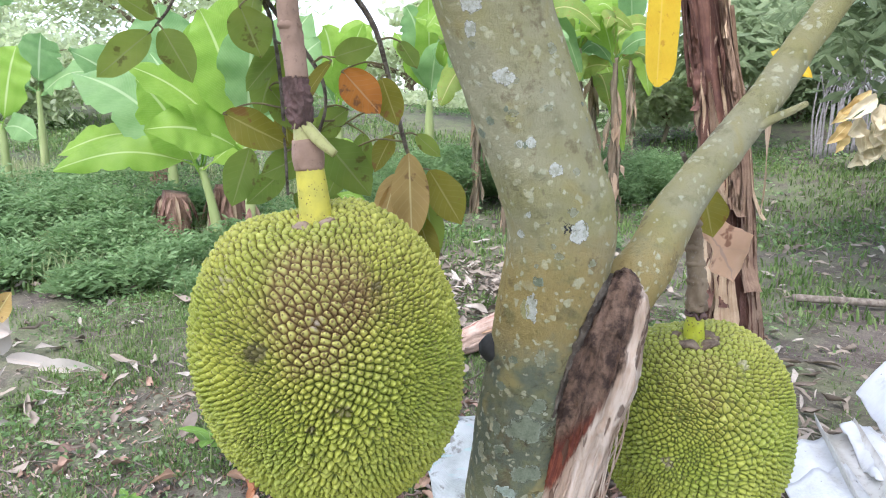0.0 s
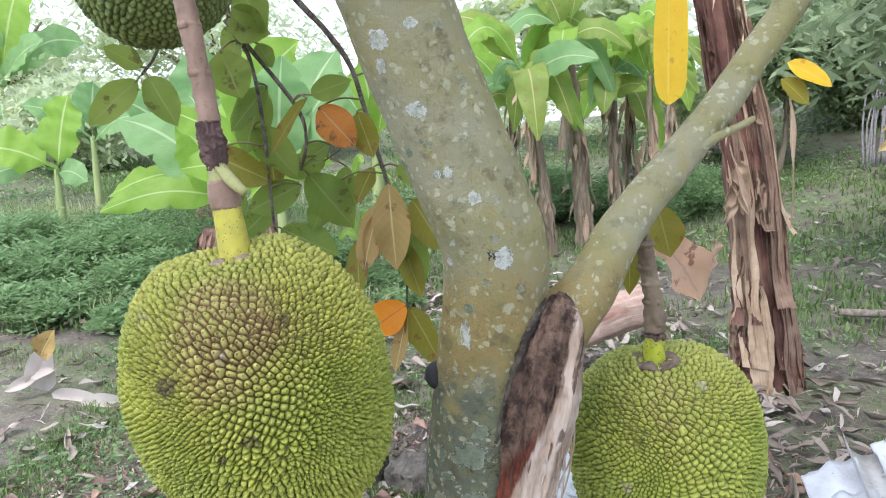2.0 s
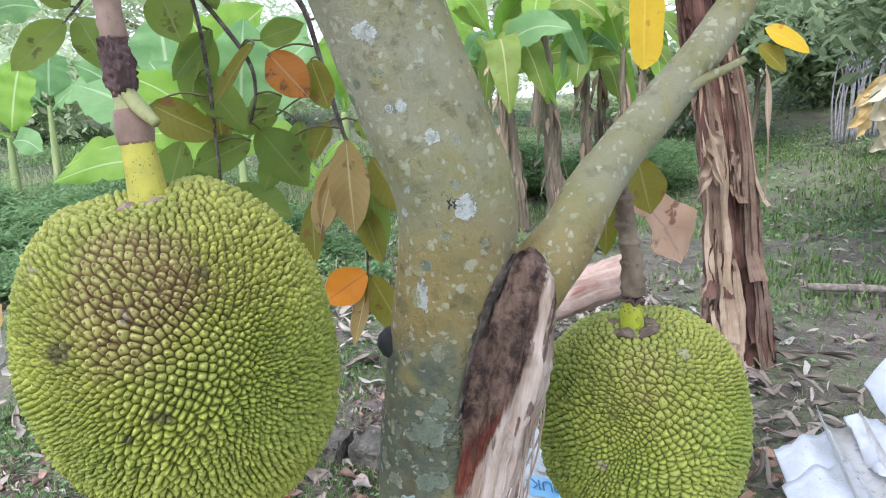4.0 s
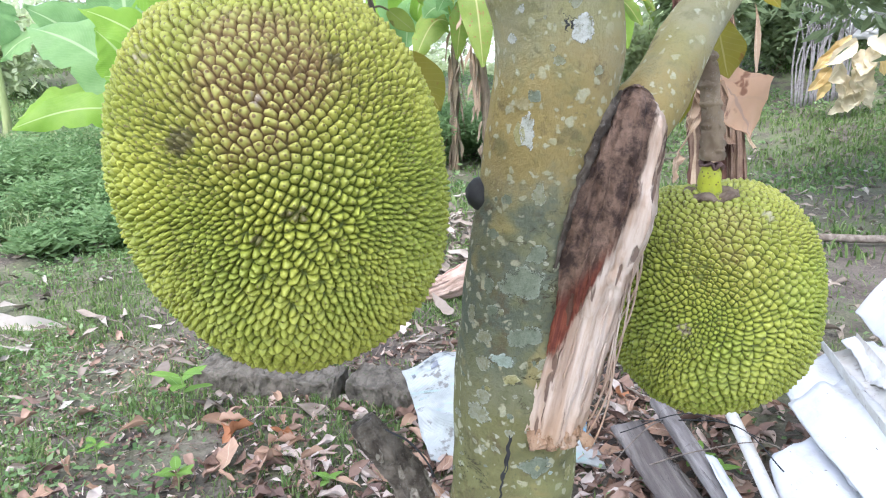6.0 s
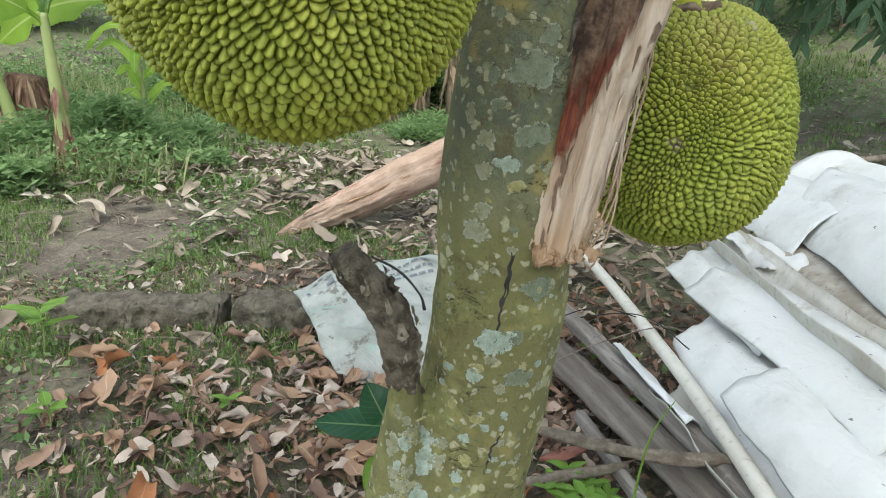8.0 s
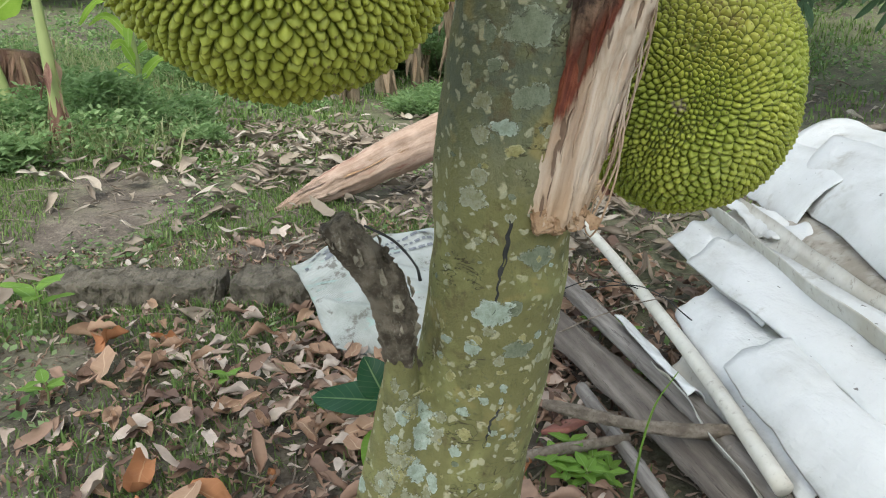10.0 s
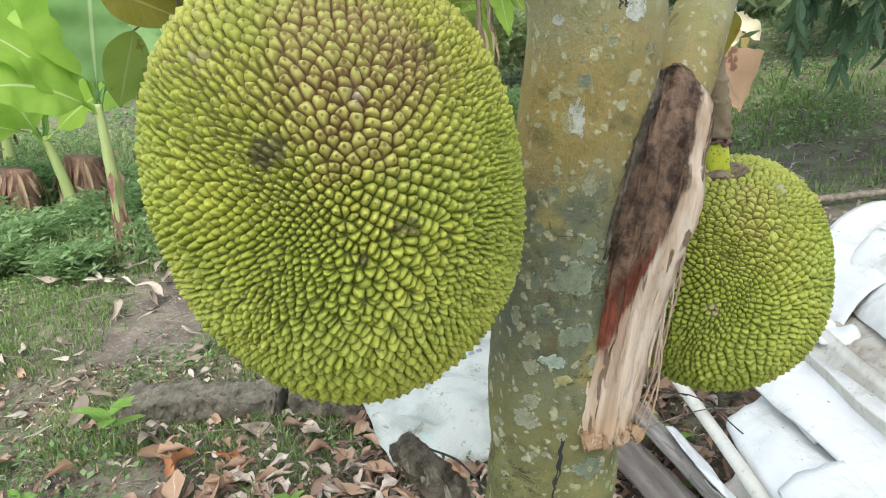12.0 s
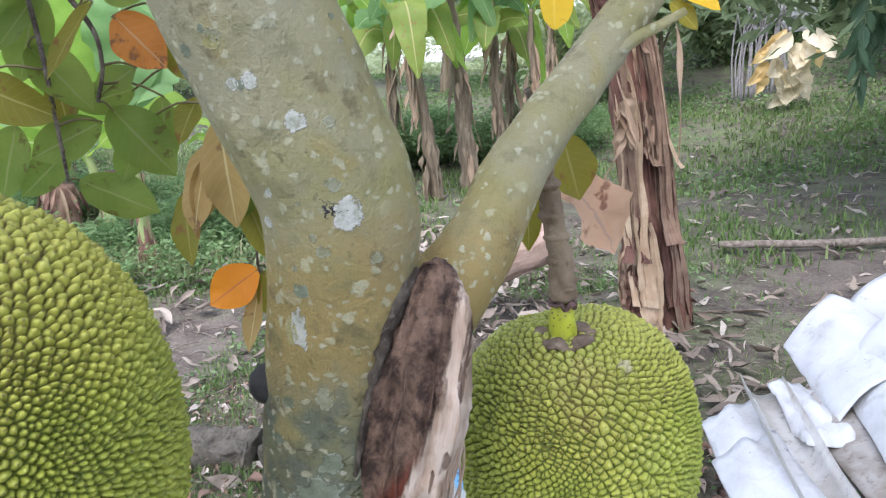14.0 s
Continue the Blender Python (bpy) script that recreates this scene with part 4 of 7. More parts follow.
part("side_twig", tube([(0.458, 1.025, 1.112), (0.49, 1.03, 1.128), (0.515, 1.035, 1.138), (0.54, 1.04, 1.150)], [0.010, 0.0065, 0.0055, 0.004], 8, 14, 0.2, 3, 1), M["bark"], tree)


# crown above, out of view, put there to shade what hangs below: limbs and broad leaves
for k, (pts, r0) in enumerate((([(-0.09, 0.70, 1.90), (-0.35, 0.55, 2.3), (-0.8, 0.3, 2.7)], 0.05), ([(-0.06, 0.72, 1.8), (0.1, 0.4, 2.3), (0.35, -0.2, 2.75)], 0.04), ([(0.75, 1.19, 1.48), (1.05, 1.3, 1.95), (1.3, 1.3, 2.5)], 0.024), ([(-0.08, 0.72, 1.85), (-0.2, 1.0, 2.3), (-0.3, 1.4, 2.6)], 0.04), ([(-0.3, 1.3, 2.5), (-0.33, 1.44, 2.15), (-0.33, 1.46, 1.58)], 0.012))):
    part("limb", tube(pts, [r0, r0 * 0.75, r0 * 0.35], 12, 24, 0.1, 3, k), M["bark"], tree)
cr = np.random.RandomState(71)
count = 2600
where = np.column_stack([cr.uniform(-2.0, 2.2, count), cr.uniform(-1.7, 1.9, count), cr.uniform(2.25, 3.1, count)])
where = where[((where[:, 0] - 0.1) / 2.1) ** 2 + ((where[:, 1] - 0.1) / 1.8) ** 2 < 1]
crown = []
for k, p in enumerate(where):
    a = cr.uniform(0, 6.28)
    d = np.array((math.cos(a), math.sin(a), -cr.uniform(0.1, 0.9)))
    crown.append(blade(p, p + unit(d) * cr.uniform(0.10, 0.17), 0.08, (0, 0, 1), 0.2, 0.1, 0.05, "oval", 4, 2, k))
part("crown", joined(crown), M["leaf_crown"], tree, "broad green leaves of the unseen crown that shades the fruit")


# ---- fruits ----
def fruit_shape(centre, axis, rx, rz, seeds, nu, nv, relief, seed, square=2.2, egg=0.06, worn=(0.1, -0.6, 0.8), crowd=0.0, wear=1.0):
    """A knobbly body: each knob is a cell round one of many even seeds on the skin."""
    r = np.random.RandomState(seed)
    k = np.arange(seeds) + 0.5
    ph, th = np.arccos(1 - 2 * k / seeds), math.pi * (1 + 5 ** 0.5) * k
    S = np.column_stack([np.cos(th) * np.sin(ph), np.sin(th) * np.sin(ph), np.cos(ph)])
    S += r.normal(0, 0.56 / math.sqrt(seeds), S.shape)
    S /= np.linalg.norm(S, axis=1)[:, None]
    # gentle swirl so that no spiral shows
    a = 0.35 * np.sin(3 * S[:, 2] + 1) + 0.12 * np.sin(5 * S[:, 0])
    S = np.column_stack([S[:, 0] * np.cos(a) - S[:, 1] * np.sin(a), S[:, 0] * np.sin(a) + S[:, 1] * np.cos(a), S[:, 2]])
    # smaller knobs on the worn crown
    S += crowd * unit(worn)
    S /= np.linalg.norm(S, axis=1)[:, None]
    size = r.uniform(0.75, 1.15, seeds)
    u = np.linspace(0, 2 * math.pi, nu, endpoint=False)
    v = np.linspace(0.004, math.pi - 0.004, nv)
    UU, VV = np.meshgrid(u, v)
    D = np.column_stack([(np.cos(UU) * np.sin(VV)).ravel(), (np.sin(UU) * np.sin(VV)).ravel(), np.cos(VV).ravel()])
    d1, d2, who = np.zeros(len(D)), np.zeros(len(D)), np.zeros(len(D), int)
    for i in range(0, len(D), 4000):
        dots = D[i:i + 4000].astype(np.float32) @ S.T.astype(np.float32)
        b = dots.argmax(1)
        rows = np.arange(len(b))
        m1 = dots[rows, b].copy()
        dots[rows, b] = -2
        m2 = dots.max(1)
        d1[i:i + 4000], d2[i:i + 4000], who[i:i + 4000] = np.arccos(np.clip(m1, -1, 1)), np.arccos(np.clip(m2, -1, 1)), b
    cell = math.sqrt(4 * math.pi / seeds)
    edge = np.clip((d2 - d1) / cell, 0, 1)
    peak = np.clip(1 - d1 / (0.62 * cell), 0, 1)
    knob = (step(0.0, 0.30, edge) * 0.52 + 0.30 * np.clip(1.15 * edge, 0, 1) + 0.18 * peak) * size[who]
    # lower knobs towards the stalk are flatter
    knob = knob * (1 - 0.20 * step(0.55, 0.95, D[:, 2]))
    q = square
    body = (np.abs(D[:, 0] / rx) ** 2 + np.abs(D[:, 1] / rx) ** 2) ** (q / 2) + np.abs(D[:, 2] / rz) ** q
    R = body ** (-1 / q)
    R = R * (1 - egg * D[:, 2]) * (1 + 0.02 * np.sin(2 * np.arctan2(D[:, 1], D[:, 0]) + 1) + 0.03 * (vnoise(D[:, 0] * 2.5 + 7, D[:, 2] * 2.5 + D[:, 1]) - 0.5))
    R = R * (1 - 0.05 * step(0.92, 1.0, D[:, 2]))
    P = D * (R + relief * (knob - 0.6))[:, None]
    zax = unit(axis)
    xax = unit(np.cross((0, 1, 0.01), zax))
    yax = np.cross(zax, xax)
    V = np.asarray(centre) + P @ np.vstack([xax, yax, zax])
    F = []
    for j in range(nv - 1):
        for i in range(nu):
            F.append((j * nu + i, (j + 1) * nu + i, (j + 1) * nu + (i + 1) % nu, j * nu + (i + 1) % nu))
    F += [tuple(range(nu)), tuple((nv - 1) * nu + i for i in range(nu))[::-1]]
    # knob: tip, random tint, closeness to the worn crown
    tint = np.random.RandomState(seed + 1).rand(seeds)[who]
    attr = np.column_stack([np.clip(peak * (0.9 + 0.12 * size[who]), 0, 1), tint, wear * np.clip(1.30 - 1.55 * np.linalg.norm(D - unit(worn), axis=1), 0, 1)])
    return V, F, attr, edge


def rind(name, shape, material, parent, label=""):
    ob = part(name, (shape[0], shape[1], None), material, parent, label)
    at = ob.data.attributes.new("knob", "FLOAT_VECTOR", "POINT")
    at.data.foreach_set("vector", shape[2].ravel())
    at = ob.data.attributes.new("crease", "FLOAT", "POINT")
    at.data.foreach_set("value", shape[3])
    return ob


def ring_collar(at, axis, r, tubew, material, parent):
    zax = unit(axis)
    x = unit(np.cross((0, 1, 0), zax))
    y = np.cross(zax, x)
    pts = [np.asarray(at) + r * (math.cos(a) * x + math.sin(a) * y) + (0.003 * math.sin(5 * a) + 0.002 * math.sin(9 * a + 1)) * zax for a in np.linspace(0, 2 * math.pi, 17)]
    return part("stalk_collar", tube(pts, [tubew * (0.8 + 0.4 * math.sin(i * 2.1) ** 2) for i in range(17)], 8, 64, 0.4, 5, 1, 0.6, zax), material, parent)


fruit_a = thing("jackfruit", (-0.075, 0.761, 0.70), "large green knobbly jackfruit with brown worn crown, hanging on its stalk", "jackfruit", "jackfruits on the tree")
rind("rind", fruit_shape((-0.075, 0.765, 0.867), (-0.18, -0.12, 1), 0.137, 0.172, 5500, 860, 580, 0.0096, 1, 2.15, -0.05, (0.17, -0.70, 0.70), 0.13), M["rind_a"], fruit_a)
stalk_a = part("stalk", tube([(-0.21, 0.78, 1.95), (-0.15, 0.75, 1.5), (-0.113, 0.735, 1.269), (-0.106, 0.735, 1.215), (-0.100, 0.735, 1.166)], [0.013, 0.012, 0.0103, 0.0108, 0.0108], 20, 90, 0.14, 5, 2, along=60), M["stalk_bark"], fruit_a, "brown woody fruit stalk")
part("stalk_knot", tube([(-0.102, 0.735, 1.168), (-0.100, 0.735, 1.150), (-0.098, 0.735, 1.135), (-0.097, 0.735, 1.118)], [0.0105, 0.0122, 0.0122, 0.0085], 44, 44, 0.34, 11, 1, along=60), M["knot"], stalk_a, "dark scarred knot")
part("stalk_neck", tube([(-0.099, 0.735, 1.135), (-0.096, 0.735, 1.115), (-0.092, 0.735, 1.10)], [0.008, 0.0092, 0.0135], 12, 10, 0.1, 3, 1), M["stalk_pale"], stalk_a)
part("side_stalk", tube([(-0.096, 0.735, 1.125), (-0.078, 0.722, 1.108), (-0.062, 0.715, 1.095)], [0.006, 0.006, 0.004], 10, 10, 0.2, 3, 1), M["stalk_pale"], stalk_a, "short green side stalk")
part("stalk_node", tube([(-0.093, 0.735, 1.108), (-0.091, 0.735, 1.092), (-0.090, 0.735, 1.078)], [0.0135, 0.0158, 0.0142], 14, 10, 0.08, 3, 1), M["stalk_bark"], stalk_a)
part("stalk_foot", tube([(-0.090, 0.735, 1.082), (-0.087, 0.735, 1.055), (-0.084, 0.736, 1.018)], [0.0138, 0.0150, 0.0172], 16, 14, 0.06, 3, 1), M["stalk_yellow"], stalk_a, "yellow stalk foot with dark specks")
ring_collar((-0.085, 0.737, 1.026), (-0.15, -0.12, 1), 0.024, 0.0065, M["collar"], fruit_a)

fruit_b = thing("jackfruit", (0.432, 1.062, 0.515), "green knobbly jackfruit on a short stalk, rounder and smaller", "jackfruit", "jackfruits on the tree")
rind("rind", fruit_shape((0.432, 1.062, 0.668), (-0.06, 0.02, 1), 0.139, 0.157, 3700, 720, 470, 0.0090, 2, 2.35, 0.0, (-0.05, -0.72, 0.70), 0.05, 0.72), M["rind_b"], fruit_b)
for z in (1.215, 1.262, 1.33):
    part("stalk_ring", tube([(-0.106 - 0.13 * (z - 1.215), 0.735, z - 0.004), (-0.106 - 0.13 * (z - 1.215), 0.735, z), (-0.106 - 0.13 * (z - 1.215), 0.735, z + 0.004)], [0.0104, 0.0120, 0.0104], 16, 7), M["stalk_bark"], stalk_a)
stalk_b = part("stalk", tube([(0.380, 1.0, 1.045), (0.383, 1.015, 1.02), (0.389, 1.03, 0.99), (0.396, 1.03, 0.96), (0.404, 1.03, 0.912), (0.408, 1.03, 0.873), (0.408, 1.03, 0.855)], [0.008, 0.010, 0.0105, 0.011, 0.0115, 0.0145, 0.0135], 18, 80, 0.28, 4, 2, along=75), M["stalk_grey"], fruit_b, "grey-brown ringed fruit stalk")
for x, z in ((0.391, 0.982), (0.398, 0.948), (0.402, 0.925), (0.405, 0.899), (0.408, 0.868)):
    part("stalk_ring", tube([(x, 1.03, z - 0.006), (x, 1.03, z), (x, 1.03, z + 0.006)], [0.0105, 0.0142, 0.0105], 18, 9, 0.2, 5, z * 50), M["stalk_grey"], stalk_b)
part("stalk_foot", tube([(0.408, 1.03, 0.848), (0.407, 1.03, 0.835), (0.408, 1.03, 0.805)], [0.0115, 0.0135, 0.0155], 18, 20, 0.14, 5, 1, along=40), M["stalk_lime"], stalk_b, "bright yellow-green stalk foot")
ring_collar((0.408, 1.03, 0.811), (-0.05, -0.05, 1), 0.026, 0.009, M["collar_dark"], fruit_b)
ring_collar((0.408, 1.03, 0.849), (0.1, -0.05, 1), 0.012, 0.0035, M["knot"], stalk_b)

fruit_c = thing("jackfruit", (-0.327, 1.13, 1.29), "green jackfruit high up against the sky, rind coloured dark for backlight", "jackfruit", "jackfruits on the tree")
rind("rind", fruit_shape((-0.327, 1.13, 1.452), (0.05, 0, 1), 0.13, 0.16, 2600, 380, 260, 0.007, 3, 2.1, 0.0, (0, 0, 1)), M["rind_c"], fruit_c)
part("stalk", tube([(-0.32, 1.13, 1.59), (-0.30, 1.1, 1.75), (-0.25, 1.05, 1.95)], [0.014, 0.012, 0.014], 10, 16, 0.1), M["stalk_bark"], fruit_c)


# ---- twigs and leaves behind the big fruit ----
STEMS = {}


def hanging_leaf(base, tip, width, look_of, parent, k, fold=0.25, droop=0.08):
    """A pointed leaf on a short curved stalk that springs from its twig."""
    b, t = np.asarray(base, float), np.asarray(tip, float)
    leaf = part("leaf", crimp(blade(b, t, width * 1.15, (0.35 * math.sin(k * 2.1), -1, 0.35 + 0.4 * math.cos(k * 1.7)), fold, droop + 0.10 * math.sin(k * 4.3), 0.09, "jack", 18, 8, k, 0.35), 0.004), M[look_of], parent)
    P = STEMS[parent.name]
    foot = P[np.argmin(np.linalg.norm(P - b, axis=1) + 0.4 * np.maximum(0, b[2] - P[:, 2]))]
    if np.linalg.norm(foot - b) < 0.16:
        mid = (foot + b) / 2 + np.array((0, 0, 0.12 * np.linalg.norm(foot - b)))
        part("leaf_stalk", tube([foot, mid, b, b + 0.06 * (t - b)], [0.0022, 0.0019, 0.0018, 0.001], 6, 10), M["leaf_stalk"], parent)
    return leaf


def crimp(shape, amp):
    """Small uneven bends in a blade."""
    V = np.array(shape[0], float)
    V[:, 1] += amp * (vnoise(V[:, 0] * 45 + 3, V[:, 2] * 45) + 0.6 * vnoise(V[:, 0] * 90, V[:, 2] * 90 + 7) - 0.8)
    return V, shape[1], shape[2]


def twig(name, pts, r0, r1, label):
    t = thing(name, tuple(pts[0]), label, "twig")
    STEMS[t.name] = spline(pts, 80)
    part("stem", tube(pts, np.linspace(r0, r1, len(pts)), 8, 30, 0.15, 3, 1), M["dead_bark"], t)
    return t


tw = twig("leafy_twig", [(-0.33, 1.44, 1.95), (-0.34, 1.46, 1.6), (-0.335, 1.47, 1.385), (-0.30, 1.47, 1.307), (-0.282, 1.47, 1.177), (-0.274, 1.47, 0.96)], 0.007, 0.003, "hanging twig with broad green jackfruit leaves")
hanging_leaf((-0.35, 1.45, 1.32), (-0.305, 1.42, 1.222), 0.073, "leaf_green", tw, 1)
hanging_leaf((-0.327, 1.45, 1.385), (-0.247, 1.42, 1.345), 0.065, "leaf_green", tw, 2)
hanging_leaf((-0.30, 1.45, 1.44), (-0.255, 1.42, 1.35), 0.065, "leaf_green", tw, 21)
hanging_leaf((-0.277, 1.50, 1.251), (-0.354, 1.47, 1.167), 0.053, "leaf_green", tw, 3)
hanging_leaf((-0.312, 1.50, 1.17), (-0.218, 1.47, 1.065), 0.068, "leaf_green", tw, 4)
hanging_leaf((-0.399, 1.48, 1.12), (-0.271, 1.45, 1.058), 0.067, "leaf_olive", tw, 5)
hanging_leaf((-0.22, 1.50, 1.048), (-0.328, 1.47, 0.999), 0.061, "leaf_green", tw, 6)
hanging_leaf((-0.269, 1.50, 0.957), (-0.144, 1.48, 0.898), 0.068, "leaf_green", tw, 7)
hanging_leaf((-0.36, 1.52, 1.05), (-0.40, 1.5, 0.93), 0.065, "leaf_green", tw, 22)
hanging_leaf((-0.318, 1.50, 1.387), (-0.353, 1.47, 1.279), 0.062, "leaf_green", tw, 41)
hanging_leaf((-0.267, 1.50, 1.390), (-0.325, 1.47, 1.332), 0.050, "leaf_green", tw, 42)
hanging_leaf((-0.293, 1.52, 1.254), (-0.333, 1.49, 1.115), 0.068, "leaf_green", tw, 43)
hanging_leaf((-0.287, 1.53, 1.138), (-0.282, 1.50, 1.020), 0.055, "leaf_olive", tw, 44)
hanging_leaf((-0.290, 1.50, 1.337), (-0.254, 1.47, 1.284), 0.035, "leaf_green", tw, 45)
hanging_leaf((-0.294, 1.54, 1.004), (-0.369, 1.51, 0.933), 0.050, "leaf_green", tw, 46)

tw = twig("leafy_twig", [(-0.34, 1.46, 1.38), (-0.295, 1.47, 1.321), (-0.21, 1.47, 1.205), (-0.195, 1.47, 1.139), (-0.21, 1.47, 1.08)], 0.005, 0.003, "thin twig with green and browning jackfruit leaves")
hanging_leaf((-0.171, 1.40, 1.219), (-0.245, 1.37, 1.12), 0.030, "leaf_olive", tw, 8, 0.8)
hanging_leaf((-0.174, 1.45, 1.228), (-0.092, 1.42, 1.251), 0.044, "leaf_green", tw, 9)
hanging_leaf((-0.204, 1.50, 1.07), (-0.107, 1.47, 0.958), 0.076, "leaf_green", tw, 10)
hanging_leaf((-0.155, 1.50, 1.13), (-0.217, 1.47, 1.087), 0.053, "leaf_green", tw, 11)
hanging_leaf((-0.127, 1.52, 1.083), (-0.129, 1.49, 0.971), 0.046, "leaf_green", tw, 12)

tw = twig("leafy_twig", [(-0.33, 1.46, 1.60), (-0.205, 1.47, 1.424), (-0.143, 1.47, 1.353), (-0.096, 1.47, 1.282), (-0.070, 1.47, 1.188), (-0.035, 1.48, 1.05), (0.0, 1.52, 0.95), (-0.02, 1.6, 0.80), (-0.03, 1.66, 0.74)], 0.007, 0.0025, "long drooping twig with orange, tan and yellow leaves")
hanging_leaf((-0.155, 1.43, 1.202), (-0.081, 1.40, 1.124), 0.065, "leaf_orange", tw, 13)
hanging_leaf((-0.082, 1.44, 1.191), (-0.049, 1.41, 1.102), 0.051, "leaf_olive", tw, 14)
hanging_leaf((-0.031, 1.47, 1.047), (-0.023, 1.45, 0.868), 0.068, "leaf_tan", tw, 15, 0.5)
hanging_leaf((-0.055, 1.50, 0.989), (-0.084, 1.48, 0.877), 0.045, "leaf_tan", tw, 16, 0.5)
hanging_leaf((-0.109, 1.50, 0.926), (-0.105, 1.48, 0.805), 0.045, "leaf_olive", tw, 17)
hanging_leaf((0.004, 1.52, 0.95), (0.022, 1.50, 0.819), 0.051, "leaf_green", tw, 18)
hanging_leaf((0.008, 1.53, 1.008), (0.077, 1.50, 0.899), 0.070, "leaf_olive", tw, 51)
hanging_leaf((-0.159, 1.52, 1.043), (-0.201, 1.49, 0.950), 0.050, "leaf_green", tw, 52)
hanging_leaf((-0.065, 1.50, 1.080), (-0.103, 1.47, 1.013), 0.040, "leaf_olive", tw, 53)
hanging_leaf((-0.018, 1.50, 1.081), (0.032, 1.47, 1.040), 0.030, "leaf_green", tw, 54)
hanging_leaf((-0.052, 1.50, 1.263), (-0.015, 1.47, 1.209), 0.035, "leaf_green", tw, 55)
hanging_leaf((-0.053, 1.49, 1.005), (-0.103, 1.46, 0.867), 0.055, "leaf_tan", tw, 56)
hanging_leaf((-0.015, 1.52, 0.918), (0.024, 1.49, 0.803), 0.045, "leaf_olive", tw, 57)
hanging_leaf((-0.174, 1.54, 1.096), (-0.265, 1.51, 1.073), 0.050, "leaf_green", tw, 58)
hanging_leaf((-0.031, 1.66, 0.747), (-0.128, 1.64, 0.687), 0.075, "leaf_amber", tw, 19)
hanging_leaf((-0.025, 1.66, 0.743), (0.05, 1.64, 0.605), 0.072, "leaf_olive", tw, 20)
hanging_leaf((-0.032, 1.66, 0.723), (-0.063, 1.64, 0.585), 0.035, "leaf_tan", tw, 23, 0.6)

tw = twig("leafy_twig", [(-0.40, 1.44, 1.62), (-0.44, 1.44, 1.42), (-0.475, 1.44, 1.324), (-0.505, 1.43, 1.279)], 0.005, 0.0025, "short twig with three dark green leaves")
hanging_leaf((-0.51, 1.42, 1.268), (-0.608, 1.39, 1.185), 0.057, "leaf_green", tw, 24)
hanging_leaf((-0.488, 1.42, 1.274), (-0.427, 1.39, 1.182), 0.057, "leaf_green", tw, 25)
hanging_leaf((-0.497, 1.42, 1.292), (-0.558, 1.39, 1.33), 0.043, "leaf_green", tw, 26)

# leaf and dry leaf by the second fruit's stalk
tw = twig("leaf_shoot", [(0.375, 1.04, 1.08), (0.40, 1.06, 1.04), (0.42, 1.08, 1.02)], 0.004, 0.002, "small shoot with a green and a dry pinkish leaf")
hanging_leaf((0.42, 1.08, 1.03), (0.44, 1.07, 0.955), 0.05, "leaf_olive", tw, 30)
hanging_leaf((0.375, 1.07, 1.00), (0.385, 1.06, 0.90), 0.035, "leaf_olive", tw, 31)
part("dry_leaf", roughen(blade((0.43, 1.14, 0.99), (0.50, 1.10, 0.885), 0.088, (0.2, -1, 0.3), 0.5, 0.2, 0.35, "oval", 22, 10, 32, 0.9), 0.006, 45.0), M["leaf_pink"], tw, "dry curled pinkish leaf")


# ---- rubbish by the tree ----
def arc_sheet(path, width, rise, thick=0.004, n=14, rings=26, skew=0.0, wave=0.008, seed=0, lip=0.0, round_end=0):
    """A curved plastic sheet: an arched cross-section drawn along a path; two skins and a rim."""
    P = spline(path, rings)
    T = np.gradient(P, axis=0)
    V, U = [], []
    for skin in (0, 1):
        for k in range(rings):
            t = unit(T[k])
            s = unit(np.cross(t, (0, 0, 1)))
            up = np.cross(s, t)
            wide = width * (math.sqrt(max(0.04, 1 - (1 - (k + 0.3) / round_end) ** 2)) if k < round_end else 1.0)
            for i in range(n):
                q = 2 * i / (n - 1) - 1
                h = rise * (1 - abs(q) ** 2.2) + lip * max(0, abs(q) - 0.8) * 5 + skew * q
                h += wave * (2 * float(vnoise(q * 2 + seed * 7, k / rings * 5 + seed)) - 1) + 0.35 * wave * (2 * float(vnoise(q * 6 + seed * 5, k / rings * 14 + seed)) - 1) - skin * thick
                jag = 0.02 * (float(vnoise(q * 3 + seed * 3, seed + 5)) - 0.5) if k in (0, rings - 1) else 0
                V.append(P[k] + s * (q * wide / 2) + up * h + t * jag)
                U.append((i / (n - 1), k / (rings - 1)))
    m = n * rings
    F = []
    for k in range(rings - 1):
        for i in range(n - 1):
            a = k * n + i
            F.append((a, a + n, a + n + 1, a + 1))
            F.append((m + a, m + a + 1, m + a + n + 1, m + a + n))
    for i in range(n - 1):
        F.append((i, i + 1, m + i + 1, m + i))
        b = (rings - 1) * n + i
        F.append((b + 1, b, m + b, m + b + 1))
    for k in range(rings - 1):
        a = k * n
        F.append((a + n, a, m + a, m + a + n))
        b = k * n + n - 1
        F.append((b, b + n, m + b + n, m + b))
    return np.array(V), F, np.array(U)


def sheet(path, width, rise, label, mat="plastic", **kw):
    return solo("plastic_sheet", arc_sheet(path, width, rise, **kw), M[mat], tuple(path[0]), label, "plastic sheet", "sheets in the heap")


